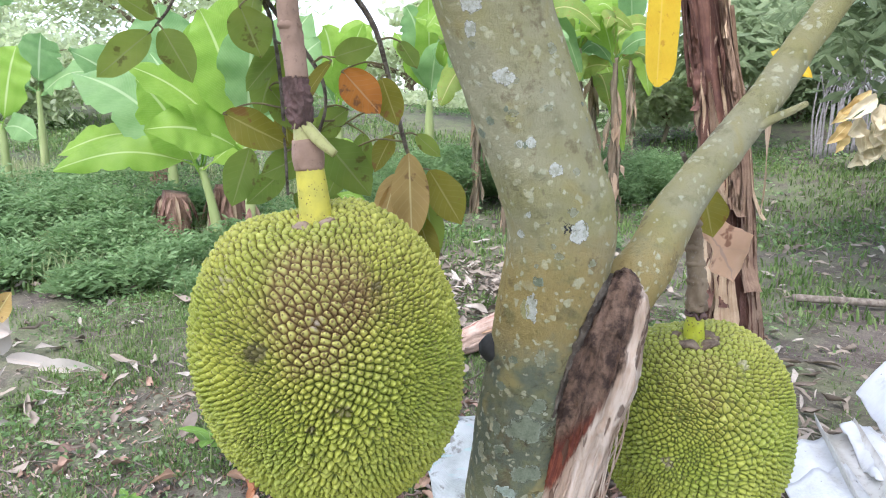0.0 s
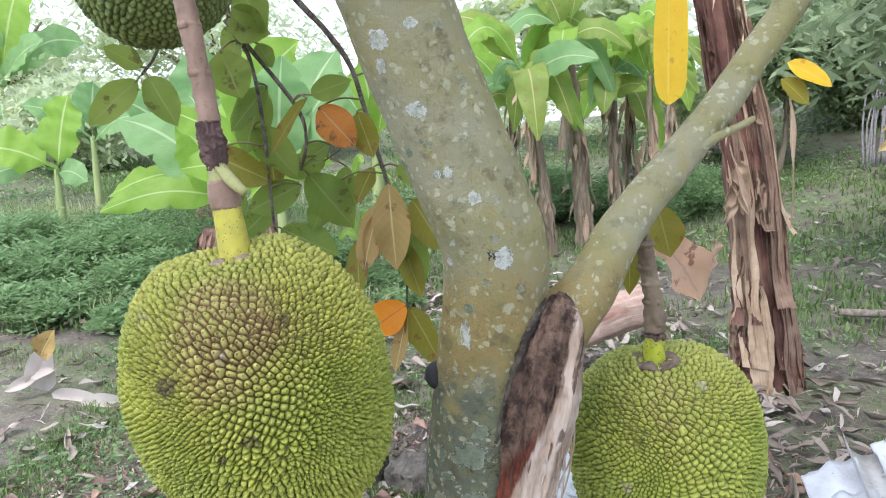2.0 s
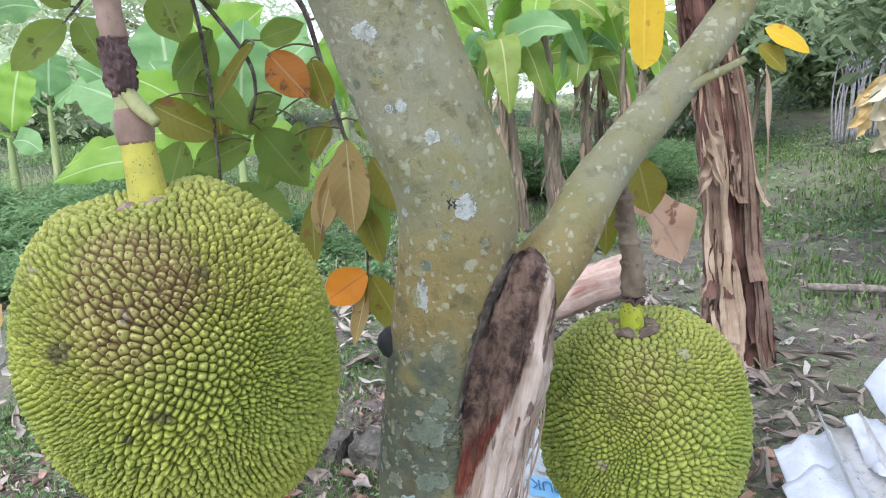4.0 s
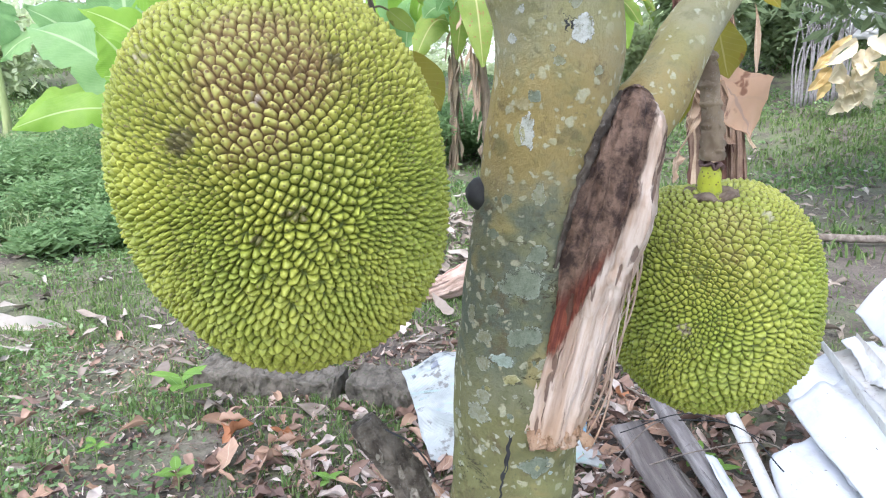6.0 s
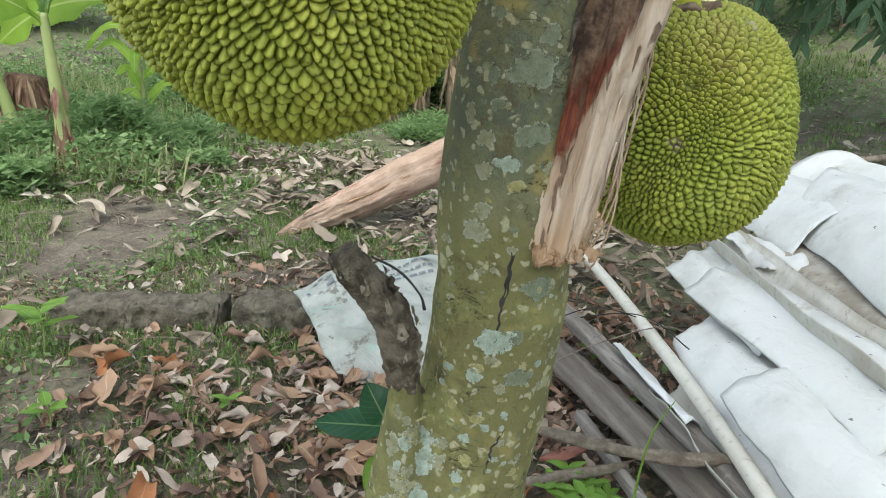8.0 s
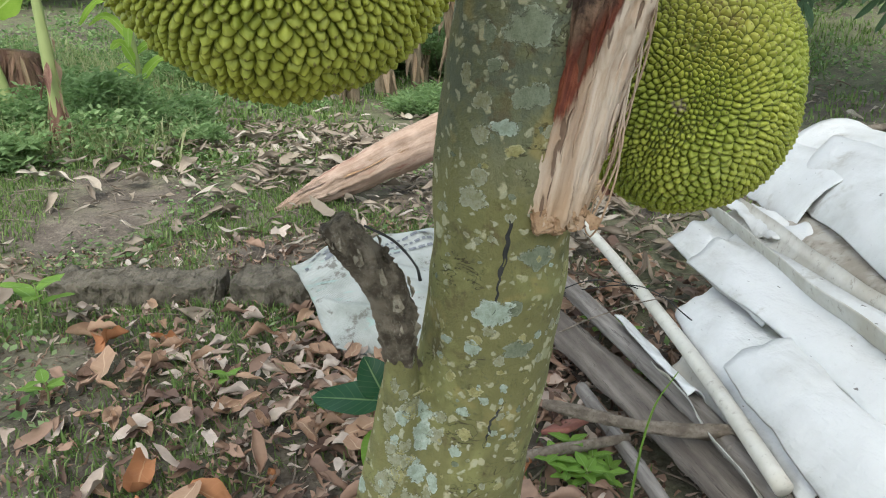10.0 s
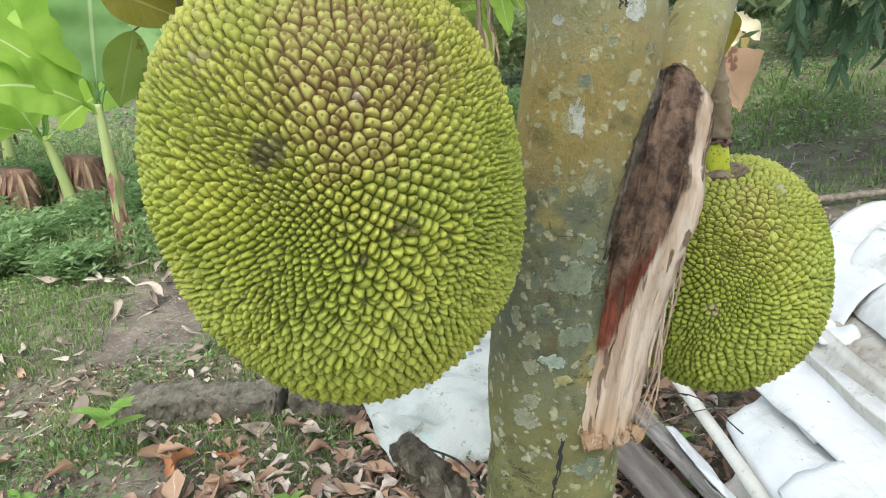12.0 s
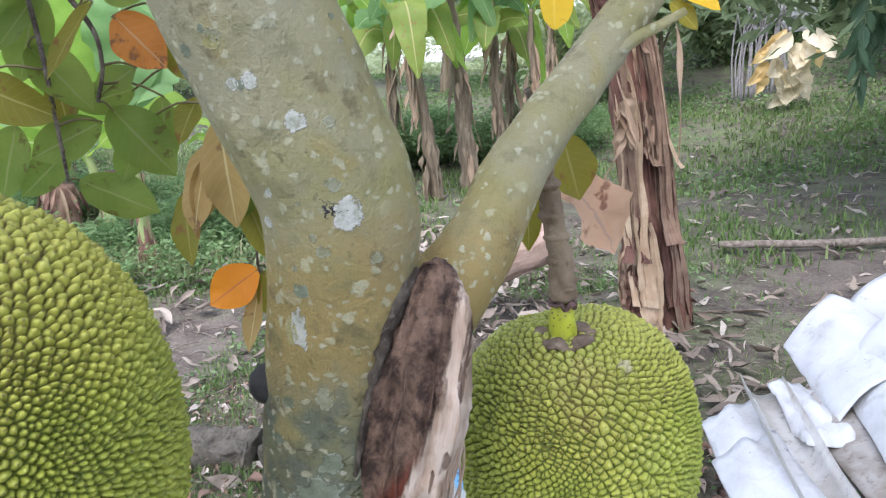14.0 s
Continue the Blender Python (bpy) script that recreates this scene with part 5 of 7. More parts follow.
sheet([(1.045, 1.80, -0.01), (0.98, 1.60, 0.0), (0.92, 1.35, -0.005), (0.86, 1.05, -0.02)], 0.25, 0.07, "arched white plastic sheet with a rounded end", seed=1, wave=0.016, round_end=4, thick=0.006)
sheet([(0.935, 1.40, 0.022), (0.89, 1.15, 0.012), (0.84, 0.85, 0.0)], 0.255, 0.07, "arched white plastic sheet lapped over another", seed=2, wave=0.016, thick=0.006)
sheet([(1.148, 2.109, 0.12), (1.105, 1.898, 0.12), (1.066, 1.711, 0.12), (1.038, 1.505, 0.12)], 0.145, 0.012, "flat white plastic strip on the heap", seed=3, skew=-0.035, wave=0.012, thick=0.006)
sheet([(1.089, 1.9, 0.135), (1.047, 1.687, 0.135), (1.014, 1.395, 0.135), (0.992, 1.247, 0.135), (0.955, 1.077, 0.135)], 0.155, 0.012, "white plastic strip lapped over another", seed=4, skew=-0.038, wave=0.014, thick=0.006)
sheet([(1.275, 2.165, 0.17), (1.173, 1.816, 0.17), (1.099, 1.526, 0.17), (1.056, 1.307, 0.17), (1.022, 1.15, 0.17)], 0.115, -0.035, "narrow dirty cream plastic gutter strip", "plastic_dirty", seed=5, lip=0.03, thick=0.006)
sheet([(1.46, 2.12, 0.15), (1.38, 1.75, 0.155), (1.29, 1.3, 0.155), (1.22, 0.95, 0.15)], 0.26, 0.03, "grey dirty plastic sheet in the heap", "plastic_grimy", seed=6, wave=0.016)
sheet([(1.36, 2.14, 0.165), (1.315, 1.95, 0.16), (1.28, 1.80, 0.155)], 0.15, 0.022, "short white plastic sheet with a torn end", seed=15, wave=0.022)
sheet([(1.68, 2.48, 0.16), (1.60, 2.15, 0.165), (1.50, 1.85, 0.16)], 0.36, 0.15, "large arched white plastic sheet on the heap", seed=7, wave=0.010, round_end=5)
sheet([(1.68, 2.16, 0.22), (1.53, 1.75, 0.21), (1.38, 1.35, 0.19), (1.28, 1.05, 0.17)], 0.38, 0.15, "large arched white plastic sheet on the heap", seed=8, wave=0.016, round_end=4)
sheet([(2.06, 2.62, 0.19), (1.94, 2.15, 0.20), (1.76, 1.5, 0.20)], 0.42, 0.15, "large arched white plastic sheet on the heap", seed=9, wave=0.016)
sheet([(0.785, 1.82, -0.03), (0.765, 1.6, -0.035), (0.765, 1.43, -0.04)], 0.05, 0.02, "narrow torn white plastic strip", seed=10, skew=0.02)
sheet([(0.785, 1.60, -0.02), (0.775, 1.42, -0.025), (0.75, 1.30, -0.03), (0.735, 1.1, -0.05)], 0.085, -0.035, "narrow stained plastic gutter strip", "plastic_dirty", seed=11)

pipe = thing("plastic_pipe", (0.88, 1.84, 0.0), "long off-white plastic pipe on the heap", "pipe")
part("tube", tube([(1.06, 2.80, -0.02), (0.977, 2.373, 0.0), (0.879, 1.843, 0.0), (0.798, 1.446, -0.005), (0.72, 1.10, -0.02)], [0.0175] * 5, 16, 40), M["pipe"], pipe)


def bamboo_pole(pts, r, label):
    t = thing("bamboo_pole", tuple(pts[0]), label, "pole", "old bamboo poles")
    part("culm", tube(pts, [r] * len(pts), 14, 40, 0.06, 3, r * 99), M["bamboo"], t)
    P = spline(pts, 9)
    for k in (1, 3, 5, 7):
        d = unit(P[k + 1] - P[k])
        part("node", tube([P[k] - d * 0.006, P[k], P[k] + d * 0.006], [r * 1.0, r * 1.09, r * 1.0], 14, 7), M["bamboo"], t)
    return t


bamboo_pole([(0.775, 2.25, -0.06), (0.770, 1.97, -0.06), (0.765, 1.60, -0.062), (0.74, 1.05, -0.065)], 0.027, "grey weathered bamboo pole on the ground")
bamboo_pole([(0.60, 1.66, -0.115), (0.585, 1.40, -0.115), (0.57, 1.15, -0.12)], 0.016, "thin grey bamboo pole on the ground")
solo("wooden_board", slab((0.675, 1.62, -0.085), (0.095, 1.05, 0.016), 3.5, (0, -14), 0.003, 0.006, 18, 1, 3), M["board"], (0.675, 1.62, -0.12), "wide grey weathered board lying beside a bamboo pole", "board")
solo("wooden_board", slab((0.735, 1.50, -0.105), (0.06, 0.9, 0.016), 3, (0, 20), 0.003, 0.006, 14, 4, 3), M["board"], (0.735, 1.50, -0.13), "narrow grey weathered board on the ground", "board")
solo("broken_tile", slab((0.50, 1.52, -0.12), (0.10, 0.07, 0.012), 35, (-25, 12), 0.002, 0.004, 4, 6, 2), plain("tile_red", (0.28, 0.11, 0.08), (0.36, 0.17, 0.12), 20, 0.8), (0.50, 1.52, -0.14), "broken red-brown roof tile in the litter", "tile")
solo("dry_branch", roughen(tube([(0.44, 1.51, -0.05), (0.50, 1.475, -0.055), (0.571, 1.413, -0.055), (0.67, 1.336, -0.045), (0.80, 1.285, -0.04), (0.95, 1.23, -0.06)], [0.010, 0.013, 0.012, 0.013, 0.015, 0.012], 18, 70, 0.25, 4, 1), 0.0022, 45.0), M["stick"], (0.57, 1.41, -0.07), "dry grey branch lying across the poles", "branch")
solo("dry_branch", tube([(0.34, 1.425, -0.12), (0.452, 1.418, -0.105), (0.60, 1.415, -0.10)], [0.010, 0.012, 0.010], 10, 20, 0.2, 3, 2), M["stick"], (0.45, 1.42, -0.12), "short dry stick among leaf litter", "branch")

for k, pts in enumerate((((0.60, 2.05, -0.06), (0.78, 1.98, 0.03), (0.98, 1.88, -0.02)), ((0.70, 2.2, -0.1), (0.86, 1.9, 0.035), (0.90, 1.65, 0.02), (1.0, 1.5, -0.03)), ((0.62, 1.92, -0.1), (0.75, 1.86, -0.02), (0.92, 1.80, 0.03), (1.0, 1.72, -0.05)), ((0.50, 1.9, -0.12), (0.66, 2.02, -0.04), (0.80, 2.2, -0.09)))):
    solo("thin_twig", tube(pts, [0.0018] * (len(pts) - 1) + [0.001], 6, 24, 0.25, 3, k), M["dark_wood" if k < 2 else "stick"], pts[0], "thin dark bent twig lying over the pipe", "twig", "thin twigs")

# concrete blocks in a row
for k, (x, y, w, l) in enumerate(((-0.53, 2.60, 0.54, 0.16), (-0.10, 2.50, 0.26, 0.18))):
    solo("concrete_block", roughen(slab((x, y, gz(x, y) + 0.020), (w, l, 0.13), -13 - 3 * k, (2 * k, 1.5), 0, 0.0, 40, 3 * k, 9), 0.015, 15.0, k), M["block"], (x, y, gz(x, y) - 0.02), "old mossy concrete block half sunk in soil", "block", "row of old blocks")

# peeled log
log = thing("fallen_log", (0.25, 3.55, -0.12), "split peeled fallen log, tan with red-brown streaks", "log")
LOG = [(-0.09, 3.40, -0.095), (0.05, 3.45, -0.055), (0.31, 3.55, 0.025), (0.70, 3.70, 0.15), (1.0, 3.82, 0.22)]
part("split_trunk", roughen(tube(LOG, [0.010, 0.045, 0.075, 0.095, 0.10], 48, 110, 0.16, 4, 1, 0.8, along=1.6), 0.007, 14.0), M["log"], log)
r = np.random.RandomState(23)
LP = spline(LOG, 30)
for k in range(12):
    i0, n0 = r.randint(0, 20), r.randint(5, 10)
    a = r.uniform(math.pi * 0.9, math.pi * 2.0)
    o = np.array((0.35 * math.cos(a), math.sin(a) * 0.8, -math.cos(a) * 0.6 + 0.2)) * (0.045 + 0.0018 * i0)
    e = LP[min(29, i0 + n0)]
    part("wood_strip", blade(LP[i0] + o, e + o * 1.15, r.uniform(0.015, 0.035), o, 0.3, r.uniform(-0.03, 0.03), 0.1, "lance", 10, 4, k, 0.5), M["log" if k % 3 else "splinter"], log)


# sack
def sack_material():
    n = Nodes("woven_sack")
    p = n.coords()
    weave = n.math("MULTIPLY", n.math("SINE", n.math("MULTIPLY", n.split(p)[0], 900)), n.math("SINE", n.math("MULTIPLY", n.split(p)[1], 900)))
    big = n.noise(p, 7.0, 4)
    col = n.mix(n.ramp(big, 0.4, 0.7), (0.40, 0.415, 0.375), (0.27, 0.29, 0.25))
    col = n.mix(n.math("MULTIPLY", n.ramp(n.noise(p, 16.0, 5, 0.7), 0.57, 0.66), 0.8), col, (0.13, 0.12, 0.095))
    col = n.mix(n.math("MULTIPLY", n.ramp(n.noise(n.scaled(p, (1, 3, 3)), 6.0, 3), 0.58, 0.66), 0.35), col, (0.25, 0.46, 0.40))
    return n.done(col, 0.7, n.math("ADD", n.math("MULTIPLY", weave, 0.2), n.noise(p, 30.0, 4)), 0.5, 0.006)


def sack_point(u, v, lift=0.0):
    """A place on the sack's upper side: u across, v from its near to its far edge."""
    near = np.array((0.045, 2.01, -0.135)) * (1 - u) + np.array((0.545, 1.98, -0.135)) * u
    far = np.array((-0.05, 2.42, 0.015)) * (1 - u) + np.array((0.50, 2.62, 0.035)) * u
    p = near * (1 - v) + far * v
    puff = (1 - abs(2 * u - 1) ** 3) * (1 - abs(2 * v - 1) ** 3)
    fold = 0.050 * (float(vnoise(u * 4 + 3, v * 3 + u * 2)) - 0.5) + 0.028 * (float(vnoise(u * 9 + v * 4, v * 7)) - 0.5) + 0.012 * (float(vnoise(u * 3 + v * 14 + 5, u * 2)) - 0.5)
    return p + np.array((0, -0.35, 1.0)) * (0.055 * puff + fold + lift)


def sack_shape(n=40):
    V = [sack_point(i / n, j / n) for j in range(n + 1) for i in range(n + 1)]
    top = len(V)
    for j in range(n + 1):
        for i in range(n + 1):
            p = sack_point(i / n, j / n)
            edge = min(i, n - i, j, n - j) / n
            V.append(np.array((p[0], p[1] + 0.02, max(GROUND - 0.02, p[2] - 0.012 - 0.5 * min(edge, 0.3)))))
    F, m = [], n + 1
    for j in range(n):
        for i in range(n):
            a = j * m + i
            F.append((a, a + 1, a + m + 1, a + m))
            F.append((top + a, top + a + m, top + a + m + 1, top + a + 1))
    for i in range(n):
        F.append((i + 1, i, top + i, top + i + 1))
        b = n * m + i
        F.append((b, b + 1, top + b + 1, top + b))
        F.append((i * m, (i + 1) * m, top + (i + 1) * m, top + i * m))
        F.append(((i + 1) * m + n, i * m + n, top + i * m + n, top + (i + 1) * m + n))
    return np.array(V), F, None


def sack_print(u0, u1, v0, v1, n=14, lift=0.0035):
    V = [sack_point(u0 + (u1 - u0) * i / n, v0 + (v1 - v0) * j / 4, lift) for j in range(5) for i in range(n + 1)]
    m = n + 1
    return np.array(V), [(j * m + i, j * m + i + 1, (j + 1) * m + i + 1, (j + 1) * m + i) for j in range(4) for i in range(n)], None


SACK = sack_material()
M["ink_blue"] = plain("ink_blue", (0.16, 0.36, 0.50), (0.22, 0.42, 0.55), 25, 0.6, 0.3)
M["ink_grey"] = plain("ink_grey", (0.16, 0.17, 0.18), (0.25, 0.26, 0.27), 60, 0.7, 0.3)
sack = thing("fertilizer_sack", (0.30, 2.3, GROUND), "crumpled white woven fertilizer sack, stained, with printed lines", "sack")
part("bag", sack_shape(), SACK, sack)
part("blue_band", sack_print(0.66, 0.97, 0.20, 0.33), M["ink_blue"], sack, "blue printed band")
r = np.random.RandomState(19)
for u0, u1, v0 in ((0.40, 0.80, 0.83), (0.44, 0.80, 0.775), (0.50, 0.76, 0.72)):
    while u0 < u1:
        l = r.uniform(0.015, 0.05)
        part("printed_line", sack_print(u0, u0 + l, v0, v0 + 0.02, 4), M["ink_grey"], sack, "dark unreadable print")
        u0 += l + 0.014
for k in range(9):
    u0, v0 = 0.03 + 0.23 * r.rand(), 0.80 + 0.14 * r.rand()
    part("printed_mark", sack_print(u0, u0 + r.uniform(0.02, 0.05), v0, v0 + r.uniform(0.015, 0.04), 4), M["ink_grey"], sack, "dark smudged print")
word = bpy.data.curves.new("word", "FONT")
word.body, word.size, word.extrude, word.align_x, word.align_y = "PUPUK", 0.055, 0.0005, "CENTER", "CENTER"
word.materials.append(plain("ink_navy", (0.05, 0.12, 0.20), (0.08, 0.16, 0.25), 60, 0.6))
text = new("printed_word", word)
text.parent = sack
at = sack_point(0.82, 0.265, 0.007)
ex = unit(sack_point(0.76, 0.265) - sack_point(0.88, 0.265))
ey = unit(sack_point(0.82, 0.20) - sack_point(0.82, 0.33))
ez = unit(np.cross(ex, ey))
ey = np.cross(ez, ex)
text.matrix_local = Matrix.Translation(at - ORIGIN[sack.name]) @ Matrix((ex, ey, ez)).transposed().to_4x4()

# ---- leaf litter and grass ----
def curled(x, y, z, size, turn, lift, curl, r, slim=(0.35, 0.6)):
    """A dead leaf: rolled or half folded, bent along its length and twisted."""
    a = np.array((math.cos(turn), math.sin(turn), lift))
    w = size * r.uniform(*slim)
    b = np.array((x, y, z))
    V, F, U = blade(b - a * size / 2, b + a * size / 2, w, (r.normal(0, 0.35), r.normal(0, 0.35), 1), r.uniform(-0.5, 1.3), r.uniform(-curl, curl), r.uniform(0.05, 0.35), "jack" if r.rand() < 0.75 else "lance", 9 if size > 0.04 else 5, 6 if size > 0.06 else 4, r.rand() * 9, r.choice((0.3, 0.9, 1.5, 2.2)))
    d = unit(a)
    q = V - b
    s = q @ d
    th = (s / size) * r.normal(0, 0.9)
    c, n = np.cos(th)[:, None], np.sin(th)[:, None]
    q = q * c + np.cross(d, q) * n + np.outer(s, d) * (1 - c)
    V = b + q
    tall = V[:, 2].max() - V[:, 2].min()
    V[:, 2] = z + (V[:, 2] - z) * min(1.0, (0.020 + 0.22 * size) / max(tall, 1e-6))
    V[:, 2] += max(0.0, z - 0.004 - V[:, 2].min()) * 0.7
    return V, F, U


def crumple(shape, amp, freq):
    """Uneven, crinkled blades."""
    V = np.array(shape[0], float)
    x, y, z = V[:, 0] * freq, V[:, 1] * freq, V[:, 2] * freq
    V += amp * (np.column_stack([vnoise(y + 1.7, z + x), vnoise(x + 5.1, z - y), vnoise(x + 0.5 * z, y + 9.3)]) - 0.5)
    return V, shape[1], shape[2]


def litter_material(name, a, b, c, trans=0.0):
    n = Nodes(name)
    v = n.coords()
    rnd = n.island()
    col = n.mix(n.ramp(rnd, 0.0, 0.5), a, b)
    col = n.mix(n.ramp(rnd, 0.55, 0.95), col, c)
    f = n.noise(v, 60.0, 5)
    col = n.mix(n.math("MULTIPLY", f, 0.5), col, tuple(0.45 * k for k in a))
    m = n.done(col, 0.75, f, 0.4, 0.003)
    if trans:
        tr, mx = n.node("ShaderNodeBsdfTranslucent"), n.node("ShaderNodeMixShader")
        mx.inputs[0].default_value = trans
        n.link(col, tr.inputs[0])
        n.link(n.b.outputs[0], mx.inputs[1])
        n.link(tr.outputs[0], mx.inputs[2])
        n.link(mx.outputs[0], n.t.nodes["Material Output"].inputs[0])
    return m


LITTER = litter_material("dry_leaf_litter", (0.13, 0.08, 0.058), (0.38, 0.245, 0.165), (0.60, 0.51, 0.42))
r = np.random.RandomState(11)
bits = []
for k in range(18000):
    x, y = r.uniform(-1.7, 1.3), 0.9 + 2.3 * r.rand()
    near = 1.3 * math.exp(-((x - 0.12) ** 2 / 0.30 + (y - 1.75) ** 2 / 0.22)) + 0.9 * math.exp(-((x - 0.75) ** 2 / 0.35 + (y - 2.25) ** 2 / 0.35))
    if r.rand() > 0.02 + 0.40 * near:
        continue
    size = 0.022 + 0.080 * r.rand() ** 2.0
    bits.append(curled(x, y, gz(x, y) + r.uniform(0.004, 0.035), size, r.uniform(0, 6.28), r.normal(0, 0.16), 0.55, r, (0.25, 0.65)))
for k in range(9000):
    x, y = r.uniform(-1.6, 1.0), r.uniform(1.1, 3.2)
    bits.append(curled(x, y, gz(x, y) + r.uniform(0.001, 0.012), r.uniform(0.008, 0.03), r.uniform(0, 6.28), r.normal(0, 0.4), 0.9, r, (0.2, 0.7)))
solo("leaf_litter", crumple(crumple(joined(bits), 0.020, 26.0), 0.006, 70.0), LITTER, (0, 0, 0), "brown curled dry leaves covering the soil", "leaf litter", kind="stuff")

# larger fallen leaves that lie singly
M["fallen"] = leafy("fallen_leaf", (0.28, 0.165, 0.105), (0.50, 0.34, 0.22), (0.5, 0.36, 0.24), 0.15, 0.7, 7, (0.22, 0.12, 0.07))
M["fallen_red"] = leafy("fallen_leaf_red", (0.34, 0.14, 0.06), (0.46, 0.22, 0.10), (0.45, 0.25, 0.13), 0.15, 0.6, 7)
for k in range(110):
    x, y = (r.uniform(-0.55, 0.5), r.uniform(1.2, 2.35)) if k % 4 else (r.uniform(-1.3, -0.4), r.uniform(1.3, 2.5))
    if k < 10:
        x, y = r.uniform(0.5, 1.2), r.uniform(2.0, 2.6)
    s = curled(x, y, gz(x, y) + r.uniform(0.02, 0.04), r.uniform(0.07, 0.145), r.uniform(0, 6.28), r.normal(0, 0.12), 0.3, r, (0.38, 0.58))
    solo("fallen_leaf", crumple(crumple(s, 0.022, 24.0), 0.007, 65.0), M["fallen_red" if k % 9 == 0 else "fallen"], (x, y, gz(x, y)), "curled brown fallen jackfruit leaf on the soil" if k % 9 else "curled orange-red fallen leaf on the soil", "leaf", "fallen leaves")

bits = []
for k in range(21000):
    x, y = r.uniform(-3.0, 5.5), r.uniform(2.3, 8.5)
    near = 2.0 * math.exp(-((x - 0.1) ** 2 / 0.8 + (y - 4.5) ** 2 / 0.5)) + 0.8 * math.exp(-((x - 1.0) ** 2 / 0.5 + (y - 3.0) ** 2 / 0.4))
    if r.rand() > 0.10 + near:
        continue
    size = 0.03 + 0.15 * r.rand() ** 1.5
    bits.append(curled(x, y, gz(x, y) + r.uniform(0.004, 0.03 + 0.04 * min(1, near)), size, r.uniform(0, 6.28), r.normal(0, 0.3), 0.7, r, (0.14, 0.38)))
solo("dry_straw", crumple(joined(bits), 0.025, 22.0), litter_material("pale_dry_litter", (0.17, 0.135, 0.10), (0.32, 0.265, 0.195), (0.48, 0.43, 0.35)), (0, 0, 0), "pale dry banana leaf scraps on the ground", "leaf litter", kind="stuff")

sticks = []
for k in range(420):
    x, y = r.uniform(-1.8, 1.6), r.uniform(1.1, 4.6)
    a, l, z = r.uniform(0, 6.28), r.uniform(0.04, 0.22), gz(x, y) + 0.012
    dx, dy = math.cos(a) * l / 2, math.sin(a) * l / 2
    sticks.append(tube([(x - dx, y - dy, z), (x + 0.01, y, z + 0.008), (x + dx, y + dy, z + r.uniform(-0.005, 0.02))], [0.002, 0.0026, 0.0014], 5, 5))
solo("dry_twigs", joined(sticks), M["stick"], (0, 0, 0), "thin dry twigs strewn over the soil", "twigs", kind="stuff")

GRASS = litter_material("grass_blades", (0.11, 0.19, 0.05), (0.18, 0.28, 0.075), (0.30, 0.38, 0.14), 0.45)
WEED = litter_material("weed_leaves", (0.12, 0.22, 0.07), (0.20, 0.32, 0.115), (0.33, 0.44, 0.20), 0.45)


def tufts(count, xr, yr, dens, hmin, hmax, blades, seed, spread=0.03, wide=0.004):
    """Bent grass blades in tufts."""
    r = np.random.RandomState(seed)
    X, Y = r.uniform(*xr, count), r.uniform(*yr, count)
    keep = r.rand(count) < dens(X, Y)
    X, Y = np.repeat(X[keep], blades), np.repeat(Y[keep], blades)
    m = len(X)
    X, Y = X + r.normal(0, spread, m), Y + r.normal(0, spread, m)
    Z = ground_height(X, Y) - 0.004
    h, a, lean = r.uniform(hmin, hmax, m), r.uniform(0, 6.28, m), r.uniform(0.1, 1.0, m)
    w = wide * r.uniform(0.6, 1.5, m)
    cx, cy = np.cos(a), np.sin(a)
    row = lambda fx, fz, fw: np.column_stack([X + cx * lean * h * fx - cy * w * fw, Y + cy * lean * h * fx + cx * w * fw, Z + h * fz])
    V = np.stack([row(0, 0, -1), row(0, 0, 1), row(0.4, 0.6, 0.8), row(0.4, 0.6, -0.8), np.column_stack([X + cx * lean * h, Y + cy * lean * h, Z + h * (1 - 0.4 * lean)])], 1).reshape(-1, 3)
    F = []
    for k in range(m):
        n = 5 * k
        F += [(n, n + 1, n + 2, n + 3), (n + 3, n + 2, n + 4)]
    return V, F, None


def weeds(count, xr, yr, dens, hmax, size, seed):
    """Small broad leaves at many heights and angles, close over the ground."""
    r = np.random.RandomState(seed)
    X, Y = r.uniform(*xr, count), r.uniform(*yr, count)
    keep = r.rand(count) < dens(X, Y)
    X, Y = X[keep], Y[keep]
    m = len(X)
    Z = ground_height(X, Y) + hmax * r.rand(m) ** 1.3 * (0.4 + 0.9 * vnoise(X * 2.2, Y * 2.2 + 3))
    a, lift, l = r.uniform(0, 6.28, m), r.uniform(-0.4, 0.8, m), size * r.uniform(0.5, 1.4, m)
    d = np.column_stack([np.cos(a), np.sin(a), lift])
    d /= np.linalg.norm(d, axis=1)[:, None]
    s = np.cross(d, r.normal(0, 1, (m, 3)) + np.array((0, 0, 1.5)))
    s /= np.linalg.norm(s, axis=1)[:, None]
    P = np.column_stack([X, Y, Z])
    q = l[:, None]
    V = np.stack([P, P + d * q * 0.45 + s * q * 0.26, P + d * q, P + d * q * 0.45 - s * q * 0.26], 1).reshape(-1, 3)
    return V, [(4 * k, 4 * k + 1, 4 * k + 2, 4 * k + 3) for k in range(m)], None


